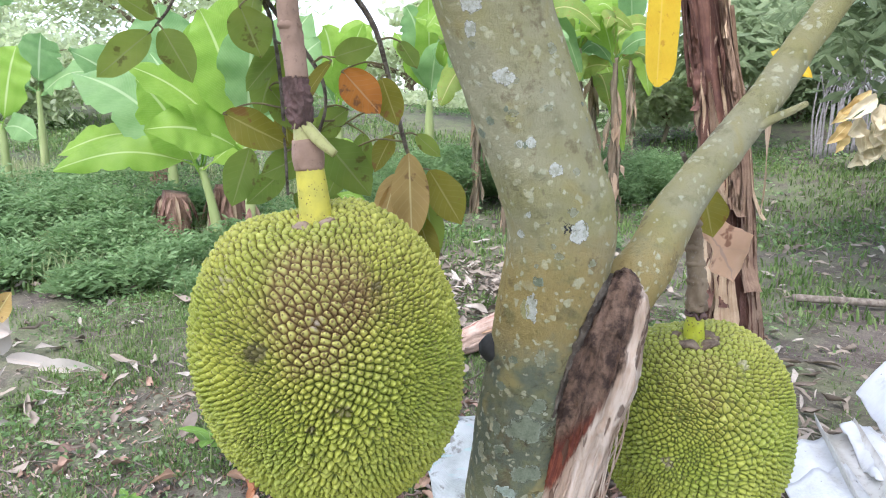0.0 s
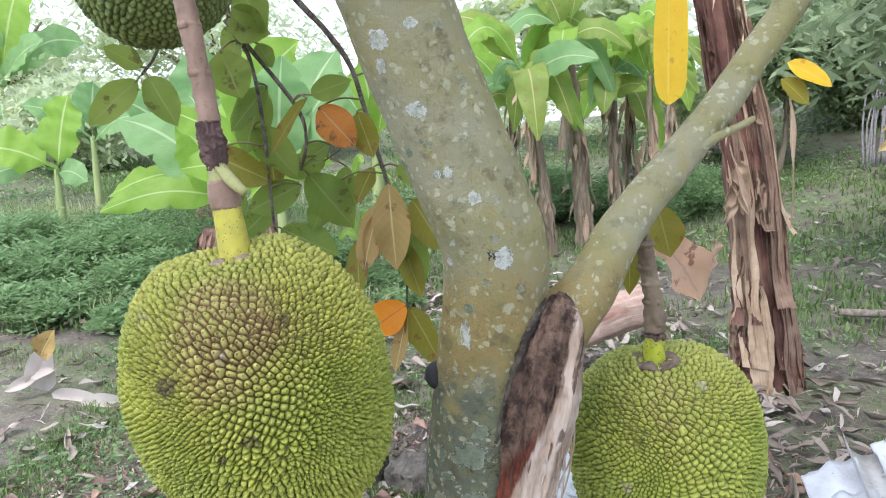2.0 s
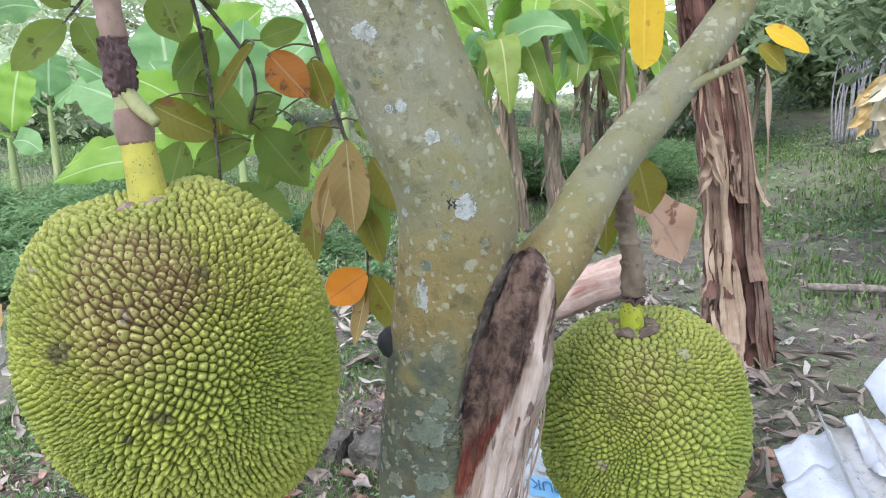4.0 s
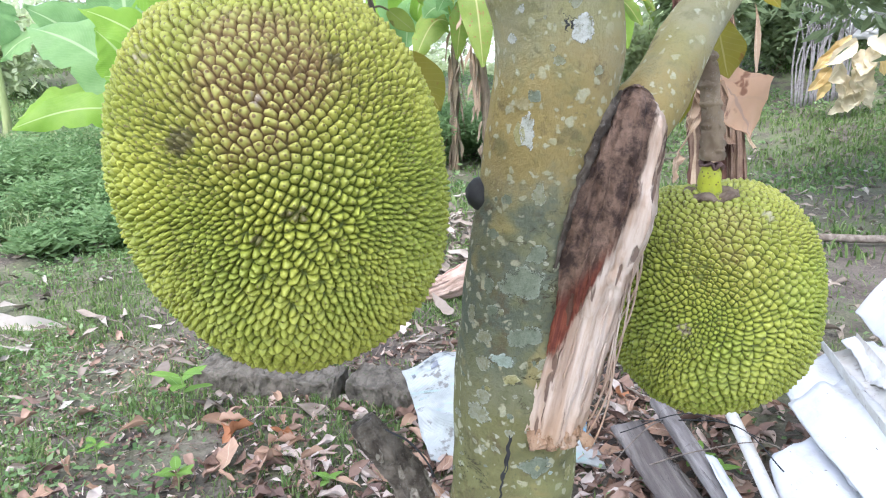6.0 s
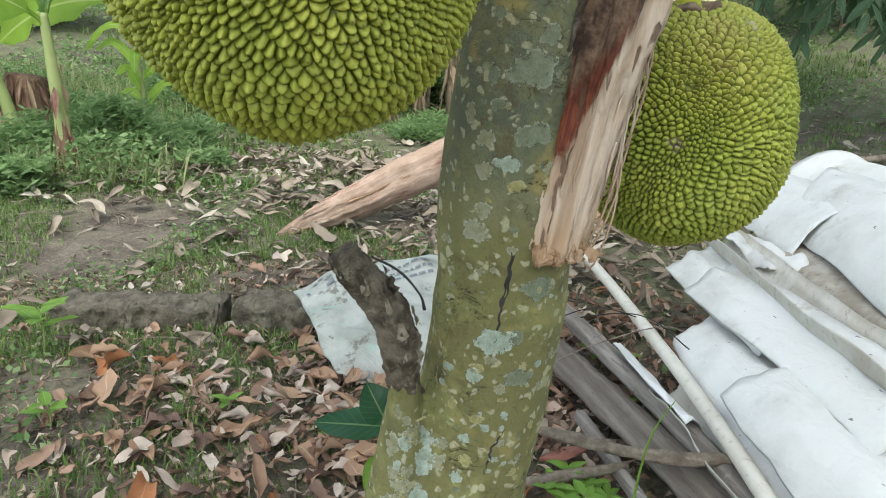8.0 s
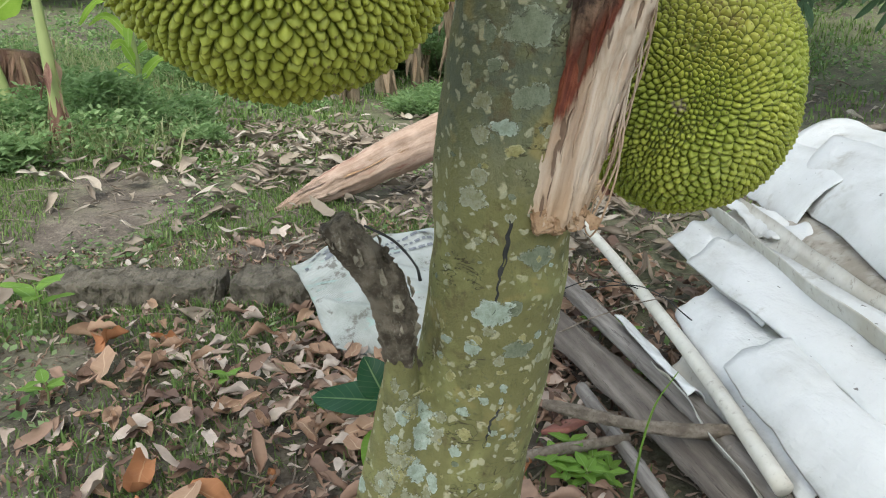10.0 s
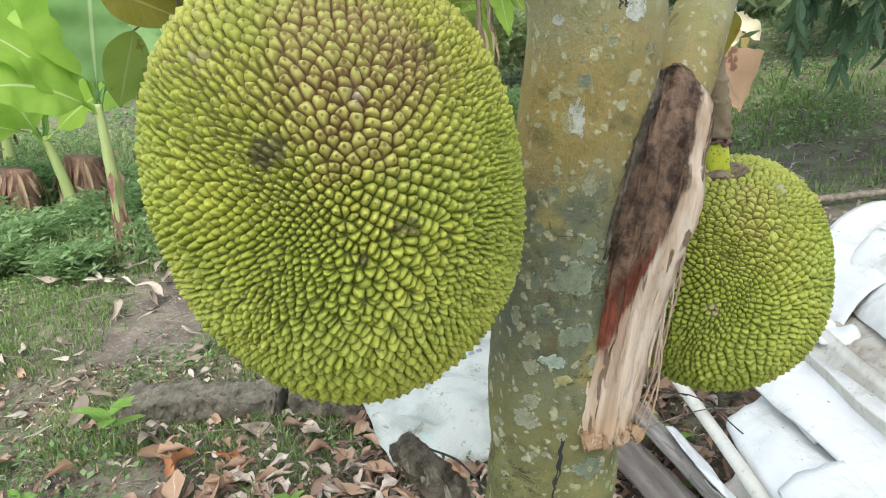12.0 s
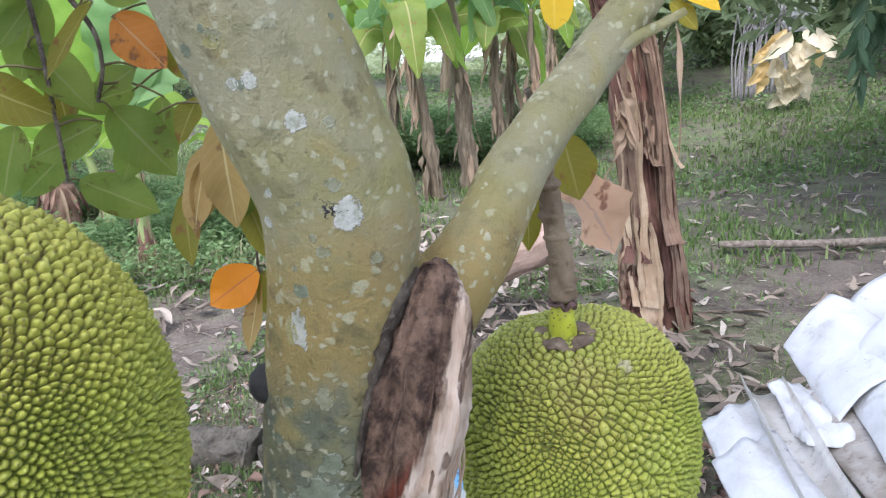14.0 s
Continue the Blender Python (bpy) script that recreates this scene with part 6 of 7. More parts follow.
bare = lambda X, Y: np.where((X - 0.35) ** 2 / 0.35 + (Y - 1.75) ** 2 / 0.30 < 1, 0.2, 1.0) * np.where((X > 0.55) & (X < 2.4) & (Y < 4.0), 0.12, 1.0) * step(-3.2, -2.2, X) * step(2.6, 1.8, X) * step(1.15, 1.7, Y) * step(4.8, 4.2, Y)
near_d = lambda X, Y: np.clip(3.0 * vnoise(X * 2.4 + 5, Y * 2.4) - 0.95, 0, 1) * bare(X, Y)
solo("short_grass", tufts(34000, (-3.2, 2.6), (1.1, 4.8), near_d, 0.012, 0.055, 5, 21, 0.03, 0.0022), GRASS, (0, 0, 0), "short green grass on the soil", "grass", kind="stuff")
solo("low_weeds", weeds(40000, (-3.2, 2.6), (1.2, 4.8), lambda X, Y: np.clip(3.4 * vnoise(X * 2.6 + 9, Y * 2.6 + 1) - 1.35, 0, 1) * bare(X, Y), 0.07, 0.026, 24), WEED, (0, 0, 0), "low green weeds on the soil", "weeds", kind="stuff")
far_d = lambda X, Y: np.clip(2.8 * vnoise(X * 0.8 + 2, Y * 0.8) - 1.0, 0, 1) * np.where((X > 0.8) & (Y < 4.8), 0.4, 1) * np.where((X > 2.9) & (Y < 6.5), 0.3, 1)
solo("rough_grass", tufts(30000, (-9, 12), (4.2, 15), far_d, 0.03, 0.12, 6, 22, 0.07, 0.006), GRASS, (0, 0, 0), "rough green grass on the bank", "grass", kind="stuff")
solo("bank_weeds", weeds(105000, (-6.5, -0.4), (4.1, 8.5), lambda X, Y: np.clip(3.2 * vnoise(X * 1.9, Y * 1.9 + 4) - 1.15, 0, 1) * step(-0.4, -1.0, X), 0.24, 0.036, 25), WEED, (0, 0, 0), "bushy green weeds on the bank", "weeds", kind="stuff")
solo("tall_grass", tufts(2600, (-6.5, -0.5), (4.2, 8.5), lambda X, Y: np.clip(2.2 * vnoise(X * 1.1 + 3, Y * 1.1) - 0.5, 0, 1), 0.10, 0.30, 7, 27, 0.07, 0.004), litter_material("pale_grass", (0.24, 0.32, 0.12), (0.36, 0.42, 0.19), (0.50, 0.48, 0.28), 0.5), (0, 0, 0), "tall pale grass on the bank", "grass", kind="stuff")
solo("slope_weeds", weeds(90000, (-9, 12), (5.0, 15), lambda X, Y: np.clip(2.8 * vnoise(X * 0.9 + 7, Y * 0.9) - 1.05, 0, 1) * np.where((X > 2.9) & (Y < 6.5), 0.35, 1), 0.10, 0.055, 26), WEED, (0, 0, 0), "green weeds on the slope behind", "weeds", kind="stuff")


# seedlings among the litter
def seedling(x, y, h, size, n, k, mat="leaf_weed"):
    z = gz(x, y)
    t = thing("seedling", (x, y, z), "small bright green seedling in the leaf litter", "seedling", "seedlings")
    part("stem", tube([(x, y, z - 0.01), (x + 0.005, y, z + h * 0.6), (x, y, z + h)], [0.003, 0.0022, 0.0015], 6, 6), M["stem_green"], t)
    for i in range(n):
        a = 2.4 * i + k
        b = np.array((x, y, z + h * (0.55 + 0.45 * i / max(1, n - 1))))
        part("leaf", blade(b, b + np.array((math.cos(a), math.sin(a), 0.35)) * size, size * 0.5, (0, 0, 1), 0.2, 0.12, 0.05, "oval", 8, 4, k + i), M[mat], t)


M["leaf_weed"] = leafy("weed_leaf", (0.16, 0.30, 0.05), (0.24, 0.40, 0.07), (0.3, 0.45, 0.15), 0.4, 0.5, 7)
for k, (x, y, h, s, n) in enumerate(((-0.77, 2.36, 0.14, 0.10, 6), (-0.66, 1.95, 0.07, 0.06, 5), (-0.24, 1.93, 0.05, 0.045, 5), (0.02, 1.72, 0.05, 0.05, 4), (0.80, 1.98, 0.07, 0.06, 6), (0.84, 1.92, 0.06, 0.06, 5),
                                      (0.43, 1.40, 0.06, 0.045, 8), (0.475, 1.44, 0.06, 0.045, 8), (0.511, 1.40, 0.05, 0.04, 8), (0.515, 1.347, 0.05, 0.045, 7), (0.474, 1.35, 0.06, 0.045, 8), (0.44, 1.36, 0.05, 0.04, 8), (0.54, 1.38, 0.04, 0.035, 7), (0.80, 1.72, 0.05, 0.05, 7), (-0.95, 2.1, 0.06, 0.05, 5))):
    seedling(x, y, h, s, n, k)
# dark glossy shoot at the trunk's foot
shoot = thing("leafy_shoot", (0.03, 1.16, gz(0.03, 1.16)), "dark glossy green shoot at the trunk's foot", "shoot")
part("stem", tube([(0.05, 1.14, -0.16), (0.045, 1.13, 0.05), (0.043, 1.12, 0.236)], [0.006, 0.005, 0.003], 7, 8), M["stem_green"], shoot)
part("leaf", blade((0.045, 1.12, 0.235), (-0.060, 1.17, 0.230), 0.060, (0, -0.45, 1), 0.1, 0.02, 0.06, "oval", 12, 6, 1), M["leaf_dark"], shoot)
part("leaf", blade((0.045, 1.13, 0.23), (0.020, 1.17, 0.285), 0.055, (0, -1, 0.6), 0.1, 0.05, 0.05, "oval", 12, 6, 2), M["leaf_dark"], shoot)
part("leaf", blade((0.050, 1.11, 0.195), (0.005, 1.08, 0.155), 0.055, (0, -1, 0.6), 0.1, 0.1, 0.05, "oval", 12, 6, 3), M["leaf_weed"], shoot)
# a tall grass blade near the poles
solo("grass_blade", tube([(0.485, 1.20, -0.15), (0.49, 1.19, 0.0), (0.505, 1.18, 0.12), (0.545, 1.18, 0.185)], [0.003, 0.0025, 0.002, 0.0008], 5, 16), M["leaf_weed"], (0.485, 1.20, -0.15), "single long green grass blade", "grass")


# ---- banana plants ----
def arched_leaf(parent, base, tip, width, mat, k, arch=0.12, face=(0.1, -0.8, 0.6), petiole=0.15):
    """A long banana blade on its stalk, between two points, arched and a little torn."""
    b, t = np.asarray(base, float), np.asarray(tip, float)
    length = np.linalg.norm(t - b)
    nl = 30
    C = np.array([b + (t - b) * s + np.array((0, 0, arch * length * math.sin(math.pi * s))) for s in np.linspace(0, 1, nl + 1)])
    V, U = [], []
    rr = np.random.RandomState(int(abs(k * 37 + length * 1000)) % 9999)
    f = unit(np.asarray(face) + 0.35 * np.array((math.sin(k * 3.1), 0, math.cos(k * 1.9))))
    tear = {s_: rr.rand(nl + 1) < 0.05 for s_ in (-1, 1)}
    bend = rr.uniform(0.1, 0.55)
    for j in range(nl + 1):
        s = j / nl
        d = unit(C[min(j + 1, nl)] - C[max(j - 1, 0)])
        side = unit(np.cross(d, f))
        nor = np.cross(side, d)
        u = max(0.0, (s - petiole) / (1 - petiole))
        w = 0.010 + width / 2 * (min(1.0, 5 * u) ** 0.6 * (1 - max(0.0, (u - 0.45) / 0.56) ** 2.0) if u > 0 else 0)
        for q in (-1, -0.6, 0, 0.6, 1):
            wav = 0.07 * width * math.sin(13 * s + k + 2 * q) * abs(q) + 0.04 * width * math.sin(31 * s + 2 * k) * q * q
            cut = 0.82 if abs(q) == 1 and tear[int(np.sign(q))][j] else 1.0
            V.append(C[j] + side * w * q * cut + nor * (bend * abs(q) * w * (1 if q < 0 else 0.6) - 0.35 * q * q * w * s + wav))
            U.append((0.5 + q / 2, s))
    F = [(j * 5 + i, j * 5 + i + 1, (j + 1) * 5 + i + 1, (j + 1) * 5 + i) for j in range(nl) for i in range(4)]
    return part("leaf", (np.array(V), F, np.array(U)), M[mat], parent)


def banana_plant(x, y, stem_h, stem_r, leaves, length, seed, stem="stem_green", mats=("banana", "banana_blue"), label="young banana plant with broad light green leaves", lean=(0, 0), foot=None, tips=()):
    r = np.random.RandomState(seed)
    z = gz(x, y) - 0.02
    t = thing("banana_plant", (x, y, z), label, "banana plant", "banana plants")
    top = np.array((x + lean[0], y + lean[1], z + stem_h))
    mid = np.array((x + lean[0] * 0.4, y + lean[1] * 0.4, z + stem_h * 0.5))
    body = tube([(x, y, z), mid, top], [stem_r, stem_r * 0.8, stem_r * 0.5], 18, 40, 0.10, 3, seed)
    part("pseudostem", roughen(body, 0.022, 4.5, seed) if stem == "stem_grey" else body, M[stem], t)
    if foot:
        o = np.array((x, y, z))
        part("leaf_sheath", tube([o, o + (mid - o) * 0.45, o + (mid - o) * 0.95], [stem_r * 1.06, stem_r * 1.0, stem_r * 0.55], 14, 30, 0.3, 5, seed, along=4), M[foot], t, "dark red-brown sheath round the foot")
        for k in range(12):
            s, a = r.uniform(0.2, 1.0), r.uniform(math.pi * 0.9, 2.1 * math.pi)
            n = np.array((math.cos(a), math.sin(a), 0))
            b = o + (top - o) * s * 0.8 + n * stem_r * 0.85
            part("dry_sheath", blade(b, b + n * r.uniform(0.01, 0.06) + np.array((0, 0, -r.uniform(0.08, 0.25))), r.uniform(0.02, 0.045), n, 0.5, r.uniform(-0.1, 0.1), 0.2, "lance", 8, 4, k, 0.8), M["stem_brown" if k % 2 else "banana_dry"], t)
    if stem == "stem_grey":
        for k in range(22):
            s, a = r.uniform(0.15, 0.95), r.uniform(math.pi, 2 * math.pi)
            c = np.array((x, y, z)) + s * (top - np.array((x, y, z)))
            o = np.array((math.cos(a), math.sin(a), 0))
            b = c + o * stem_r * (1.05 - 0.4 * s)
            part("dry_sheath", blade(b, b + o * r.uniform(0.02, 0.08) + np.array((r.normal(0, 0.03), 0, -r.uniform(0.15, 0.5))), r.uniform(0.03, 0.08), o, 0.5, r.uniform(-0.1, 0.1), 0.2, "lance", 8, 4, k), M["banana_dry" if k % 3 == 0 else "stem_grey"], t)
    for k, (tip, w) in enumerate(tips):
        arched_leaf(t, top - np.array((0, 0, 0.04 * (k % 3))), tip, w, mats[k % len(mats)], k + seed)
    for k in range(leaves):
        a = 2.4 * k + r.uniform(-0.4, 0.4) + seed
        e = radians(r.uniform(25, 78) if stem != "stem_grey" else r.uniform(-60, 50))
        l = length * r.uniform(0.75, 1.15)
        tip = top + l * np.array((math.cos(a) * math.cos(e), math.sin(a) * math.cos(e) * 0.7, math.sin(e)))
        arched_leaf(t, top - np.array((0, 0, 0.05 * (k % 3))), tip, length * (r.uniform(0.28, 0.40) if stem != "stem_grey" else r.uniform(0.24, 0.42)), mats[k % len(mats)], k + seed, r.uniform(0.08, 0.25) if stem != "stem_grey" else r.uniform(0.15, 0.55))
    return t


banana_plant(-1.15, 4.45, 0.88, 0.042, 0, 0.95, 1, lean=(-0.03, 0.03), foot="stem_red", tips=(((-1.40, 4.4, 1.66), 0.34), ((-1.08, 4.4, 1.62), 0.36), ((-1.80, 4.25, 1.34), 0.28), ((-0.72, 4.5, 1.50), 0.34), ((-1.66, 4.15, 0.98), 0.26), ((-0.85, 4.9, 1.7), 0.36), ((-1.5, 4.8, 1.55), 0.34)))
banana_plant(-1.62, 5.3, 0.62, 0.045, 0, 0.85, 2, lean=(-0.12, 0), tips=(((-2.66, 5.0, 0.66), 0.24), ((-2.72, 5.5, 1.33), 0.50), ((-2.05, 5.0, 1.28), 0.40), ((-1.35, 5.2, 1.35), 0.42), ((-0.95, 5.0, 0.95), 0.30), ((-2.3, 5.9, 1.5), 0.5), ((-1.6, 5.6, 1.6), 0.5)))
banana_plant(-2.55, 6.90, 0.60, 0.055, 0, 1.1, 3, tips=(((-3.37, 6.4, 0.66), 0.36), ((-3.2, 6.4, 1.55), 0.55), ((-1.5, 6.4, 1.95), 0.62), ((-2.6, 6.9, 2.0), 0.66), ((-1.7, 6.7, 1.25), 0.5), ((-2.2, 6.3, 1.5), 0.5)))
banana_plant(-3.95, 6.6, 0.75, 0.05, 0, 0.6, 4, tips=(((-4.55, 6.3, 1.13), 0.46), ((-3.55, 6.4, 0.80), 0.22), ((-3.75, 6.6, 1.6), 0.42), ((-4.9, 6.6, 0.72), 0.30)))
banana_plant(-4.7, 8.6, 0.9, 0.05, 0, 0.8, 5, mats=("banana_blue",), tips=(((-4.5, 8.4, 1.85), 0.46), ((-5.4, 8.4, 1.62), 0.44), ((-4.0, 8.4, 1.45), 0.4), ((-5.6, 8.4, 1.05), 0.36)))
banana_plant(-6.3, 8.3, 1.1, 0.06, 0, 0.8, 8, tips=(((-5.8, 8.2, 2.35), 0.42), ((-5.4, 8.0, 1.5), 0.4), ((-6.9, 8.0, 1.7), 0.45)))
banana_plant(-1.2, 8.4, 0.9, 0.08, 5, 1.1, 7)
banana_plant(-0.2, 9.8, 0.9, 0.08, 7, 1.2, 9)
banana_plant(-7.8, 11.5, 1.3, 0.1, 8, 1.8, 11)

for k, (x, y, h, rr) in enumerate(((-1.62, 5.5, 0.42, 0.15), (-1.98, 5.35, 0.36, 0.12), (-2.9, 7.6, 0.5, 0.14))):
    z = gz(x, y)
    st = thing("banana_stump", (x, y, z), "short brown dead banana stump on the bank", "stump", "banana stumps")
    part("body", tube([(x, y, z - 0.05), (x, y, z + h * 0.5), (x + 0.03, y, z + h)], [rr, rr * 0.9, rr * 0.72], 18, 16, 0.2, 4, k), M["stem_brown"], st)
    for i in range(18):
        a = 0.35 * i
        o = np.array((math.cos(a), math.sin(a), 0.0))
        b = np.array((x, y, z + h * 0.95)) + o * rr * 0.8
        part("dry_sheath", blade(b, b + o * 0.06 - np.array((0.05 * math.sin(5 * i), 0, h * (0.4 + 0.4 * math.sin(i * 2.0) ** 2))), 0.035, o, 0.4, 0.05, 0.2, "lance", 8, 4, i, 0.9), M["stem_brown" if i % 3 else "banana_dry"], st)

# older plants with brown stems behind the tree
old = dict(stem="stem_grey", mats=("banana", "banana_old", "banana_blue", "banana_old"), label="older banana plant with a dry brown stem and green leaves")
banana_plant(0.70, 6.9, 1.75, 0.062, 9, 0.75, 13, lean=(-0.25, 0), **old)
banana_plant(1.06, 7.3, 2.1, 0.088, 9, 0.8, 14, lean=(-0.18, 0), **old)
banana_plant(1.42, 7.6, 1.8, 0.055, 9, 0.65, 15, lean=(-0.08, 0), **old)
banana_plant(1.78, 7.6, 1.7, 0.055, 9, 0.65, 16, lean=(-0.05, 0), **old)

banana_plant(2.6, 10.5, 1.6, 0.06, 8, 0.9, 18, **old)
banana_plant(1.62, 8.2, 1.6, 0.05, 8, 0.9, 24, **old)
banana_plant(0.35, 7.7, 1.5, 0.05, 8, 0.9, 25, **old)
# the dry banana stem beside the heap
dry = thing("dead_banana_plant", (1.46, 3.5, gz(1.46, 3.5)), "dead banana stem wrapped in torn brown dry sheaths", "dead banana")
DX = [(1.48, 3.5, -0.18), (1.445, 3.5, 0.12), (1.40, 3.5, 0.5), (1.335, 3.5, 1.03), (1.24, 3.5, 1.5), (1.10, 3.5, 2.2)]
part("pseudostem", roughen(tube(DX, [0.15, 0.125, 0.108, 0.098, 0.085, 0.075], 48, 110, 0.22, 7, 2, along=2), 0.008, 12.0), M["sheath_maroon"], dry)
r = np.random.RandomState(5)
DXP = spline(DX, 101)
LOOKS = ("sheath_maroon", "sheath_brown", "sheath_tan", "sheath_brown", "sheath_maroon")


def sheath(s0, length, angle, wide, lift, look_of, k, curl=0.9):
    """A long dry sheath that clings to the stem between two heights."""
    i0, i1 = int(s0 * 100), int(min(1.0, s0 + length) * 100)
    rows, cols = 26, 8
    V, U = [], []
    for j in range(rows + 1):
        u = j / rows
        c = DXP[int(i0 + (i1 - i0) * u)]
        rad = (0.150 - 0.075 * (s0 + length * u)) * 1.0 + lift + 0.018 * (float(vnoise(k * 3.1, u * 5)) - 0.4)
        rad += 0.05 * max(0.0, (0.12 - u) / 0.12) * (k % 3 == 0)
        w = wide * (0.35 + 0.65 * math.sin(math.pi * min(1.0, 0.12 + u * 0.88)) ** 0.5) * (0.75 + 0.5 * float(vnoise(k * 1.7 + 5, u * 9)))
        for i in range(cols + 1):
            q = 2 * i / cols - 1
            a = angle + q * w + 0.25 * (float(vnoise(k * 2.3 + 9, u * 3)) - 0.5)
            h = rad + 0.010 * curl * abs(q) ** 3 + 0.006 * (float(vnoise(k + q * 3, u * 14)) - 0.5)
            V.append(c + h * np.array((math.cos(a), math.sin(a), 0)))
            U.append((i / cols, u))
    m = cols + 1
    F = [(j * m + i, j * m + i + 1, (j + 1) * m + i + 1, (j + 1) * m + i) for j in range(rows) for i in range(cols)]
    part("dry_sheath", (np.array(V), F, np.array(U)), M[look_of], dry)


# broad tan sheath on one side, a dark seam, brown sheaths on the other
sheath(0.12, 0.60, 4.05, 0.42, 0.004, "sheath_tan", 1, 1.6)
sheath(0.02, 0.50, 5.30, 0.40, 0.005, "sheath_brown", 2, 1.8)
sheath(0.30, 0.60, 5.05, 0.30, 0.006, "sheath_brown", 3, 1.6)
sheath(0.0, 0.35, 4.30, 0.34, 0.004, "sheath_tan", 4, 1.6)
for k in range(38):
    sheath(r.uniform(0.0, 0.8), r.uniform(0.10, 0.45), r.uniform(math.pi * 0.95, math.pi * 2.05), r.uniform(0.05, 0.24), r.uniform(0.001, 0.009), LOOKS[r.randint(0, 5)], k + 10, r.uniform(0.6, 2.0))
for k in range(18):
    s0 = r.uniform(0.05, 0.9)
    c, a = DXP[int(s0 * 100)], r.uniform(math.pi, 2 * math.pi)
    o = np.array((math.cos(a), math.sin(a), 0.0))
    b = c + o * (0.150 - 0.070 * s0)
    e = b + o * r.uniform(0.0, 0.05) + np.array((r.normal(0, 0.03), 0, -r.uniform(0.06, 0.30)))
    part("torn_shred", blade(b, e, r.uniform(0.006, 0.022), o, 0.5, r.uniform(-0.25, 0.25), 0.5, "lance", 12, 4, k, 1.2), M[("sheath_tan", "banana_dry", "sheath_brown")[k % 3]], dry)
# pale crumpled rag of leaf half way up
for k, (x0, z0, x1, z1, w) in enumerate(((1.25, 0.98, 1.30, 0.72, 0.075), (1.24, 0.93, 1.22, 0.70, 0.05), (1.18, 0.62, 1.16, 0.48, 0.05))):
    part("pale_rag", roughen(blade((x0, 3.37, z0), (x1, 3.35, z1), w, (0.3, -1, 0.2), 0.9, 0.1, 0.4, "jack", 20, 8, k, 1.2), 0.012, 22.0, k), M["banana_dry"], dry, "pale crumpled dry leaf")
for k, (x0, z0, x1, z1) in enumerate(((1.47, 1.25, 1.545, 0.62), (1.22, 1.05, 1.29, 0.70), (1.27, 0.80, 1.17, 0.60), (1.21, 0.90, 1.30, 0.70))):
    part("dry_leaf_strip", blade((x0, 3.36, z0), (x1, 3.33, z1), 0.026, (0.3, -1, 0.2), 0.9, 0.14 * (-1) ** k, 0.5, "lance", 18, 4, k, 1.2), M["banana_dry"], dry)

yellow = solo("yellow_banana_leaf", blade((0.825, 2.85, 1.98), (0.834, 2.80, 1.215), 0.135, (0.25, -1, 0.2), 0.35, 0.03, 0.07, "blunt", 30, 8, 1), M["banana_yellow"], (0.825, 2.85, 1.98), "bright yellow banana leaf hanging down", "leaf")
for k, (b, t) in enumerate((((1.32, 3.0, 1.36), (1.48, 2.95, 1.27)), ((1.30, 3.0, 1.30), (1.40, 2.96, 1.20)))):
    solo("yellow_leaf", blade(b, t, 0.09, (0.1, -1, 0.5), 0.25, 0.1, 0.05, "oval", 10, 6, k), M["banana_yellow" if k == 0 else "leaf_olive"], b, "small yellow leaf by the dry banana stem", "leaf", "yellow leaves")

# thin bamboo rail far on the slope
solo("bamboo_rail", tube([(2.3, 4.6, gz(2.3, 4.6) + 0.06), (3.3, 4.5, gz(3.3, 4.5) + 0.05), (4.6, 4.4, gz(4.6, 4.4) + 0.07)], [0.025, 0.027, 0.025], 10, 24, 0.06), M["stick"], (3.3, 4.5, gz(3.3, 4.5)), "grey bamboo pole lying on the slope", "pole")
# dry leaf bundle on the left ground
dl = thing("dry_banana_leaf", (-2.1, 3.35, gz(-2.1, 3.35)), "pale folded dry banana leaf standing on the grass", "leaf")
for k, (b, t, w, m_) in enumerate((((-2.16, 3.4, -0.09), (-2.05, 3.3, 0.18), 0.16, "pale_dry"), ((-2.08, 3.3, 0.12), (-1.97, 3.25, 0.26), 0.12, "leaf_tan"), ((-2.2, 3.38, 0.02), (-2.02, 3.3, 0.06), 0.10, "pale_dry"), ((-2.14, 3.35, 0.0), (-2.30, 3.3, -0.06), 0.06, "straw_leaf"), ((-2.1, 3.38, -0.10), (-1.75, 3.3, -0.13), 0.09, "straw_leaf"), ((-1.9, 3.3, -0.12), (-1.6, 3.25, -0.11), 0.10, "straw_leaf"))):
    part("blade", blade(b, t, w, (0.3, -1, 0.4), 0.5, 0.1, 0.1, "oval", 10, 6, k), M["pale_dry" if m_ == "straw_leaf" else m_], dl)


# dry leaves in a heap on the far slope, their pale colour standing in for sunlight, and a bundle of sticks
M["sunlit_yellow"] = leafy("sunlit_yellow_leaf", (0.62, 0.42, 0.16), (0.78, 0.60, 0.26), (0.8, 0.66, 0.36), 0.45, 0.7, 12)
M["sunlit_leaf"] = leafy("sunlit_pale_leaf", (0.72, 0.60, 0.36), (0.86, 0.79, 0.58), (0.85, 0.78, 0.58), 0.4, 0.7, 12)
heap = thing("dry_leaf_heap", (4.95, 9.0, gz(4.95, 9.0)), "heap of dry banana leaves on the slope, coloured pale as if sunlit", "leaf heap")
r = np.random.RandomState(17)
hz = gz(5.0, 9.0)
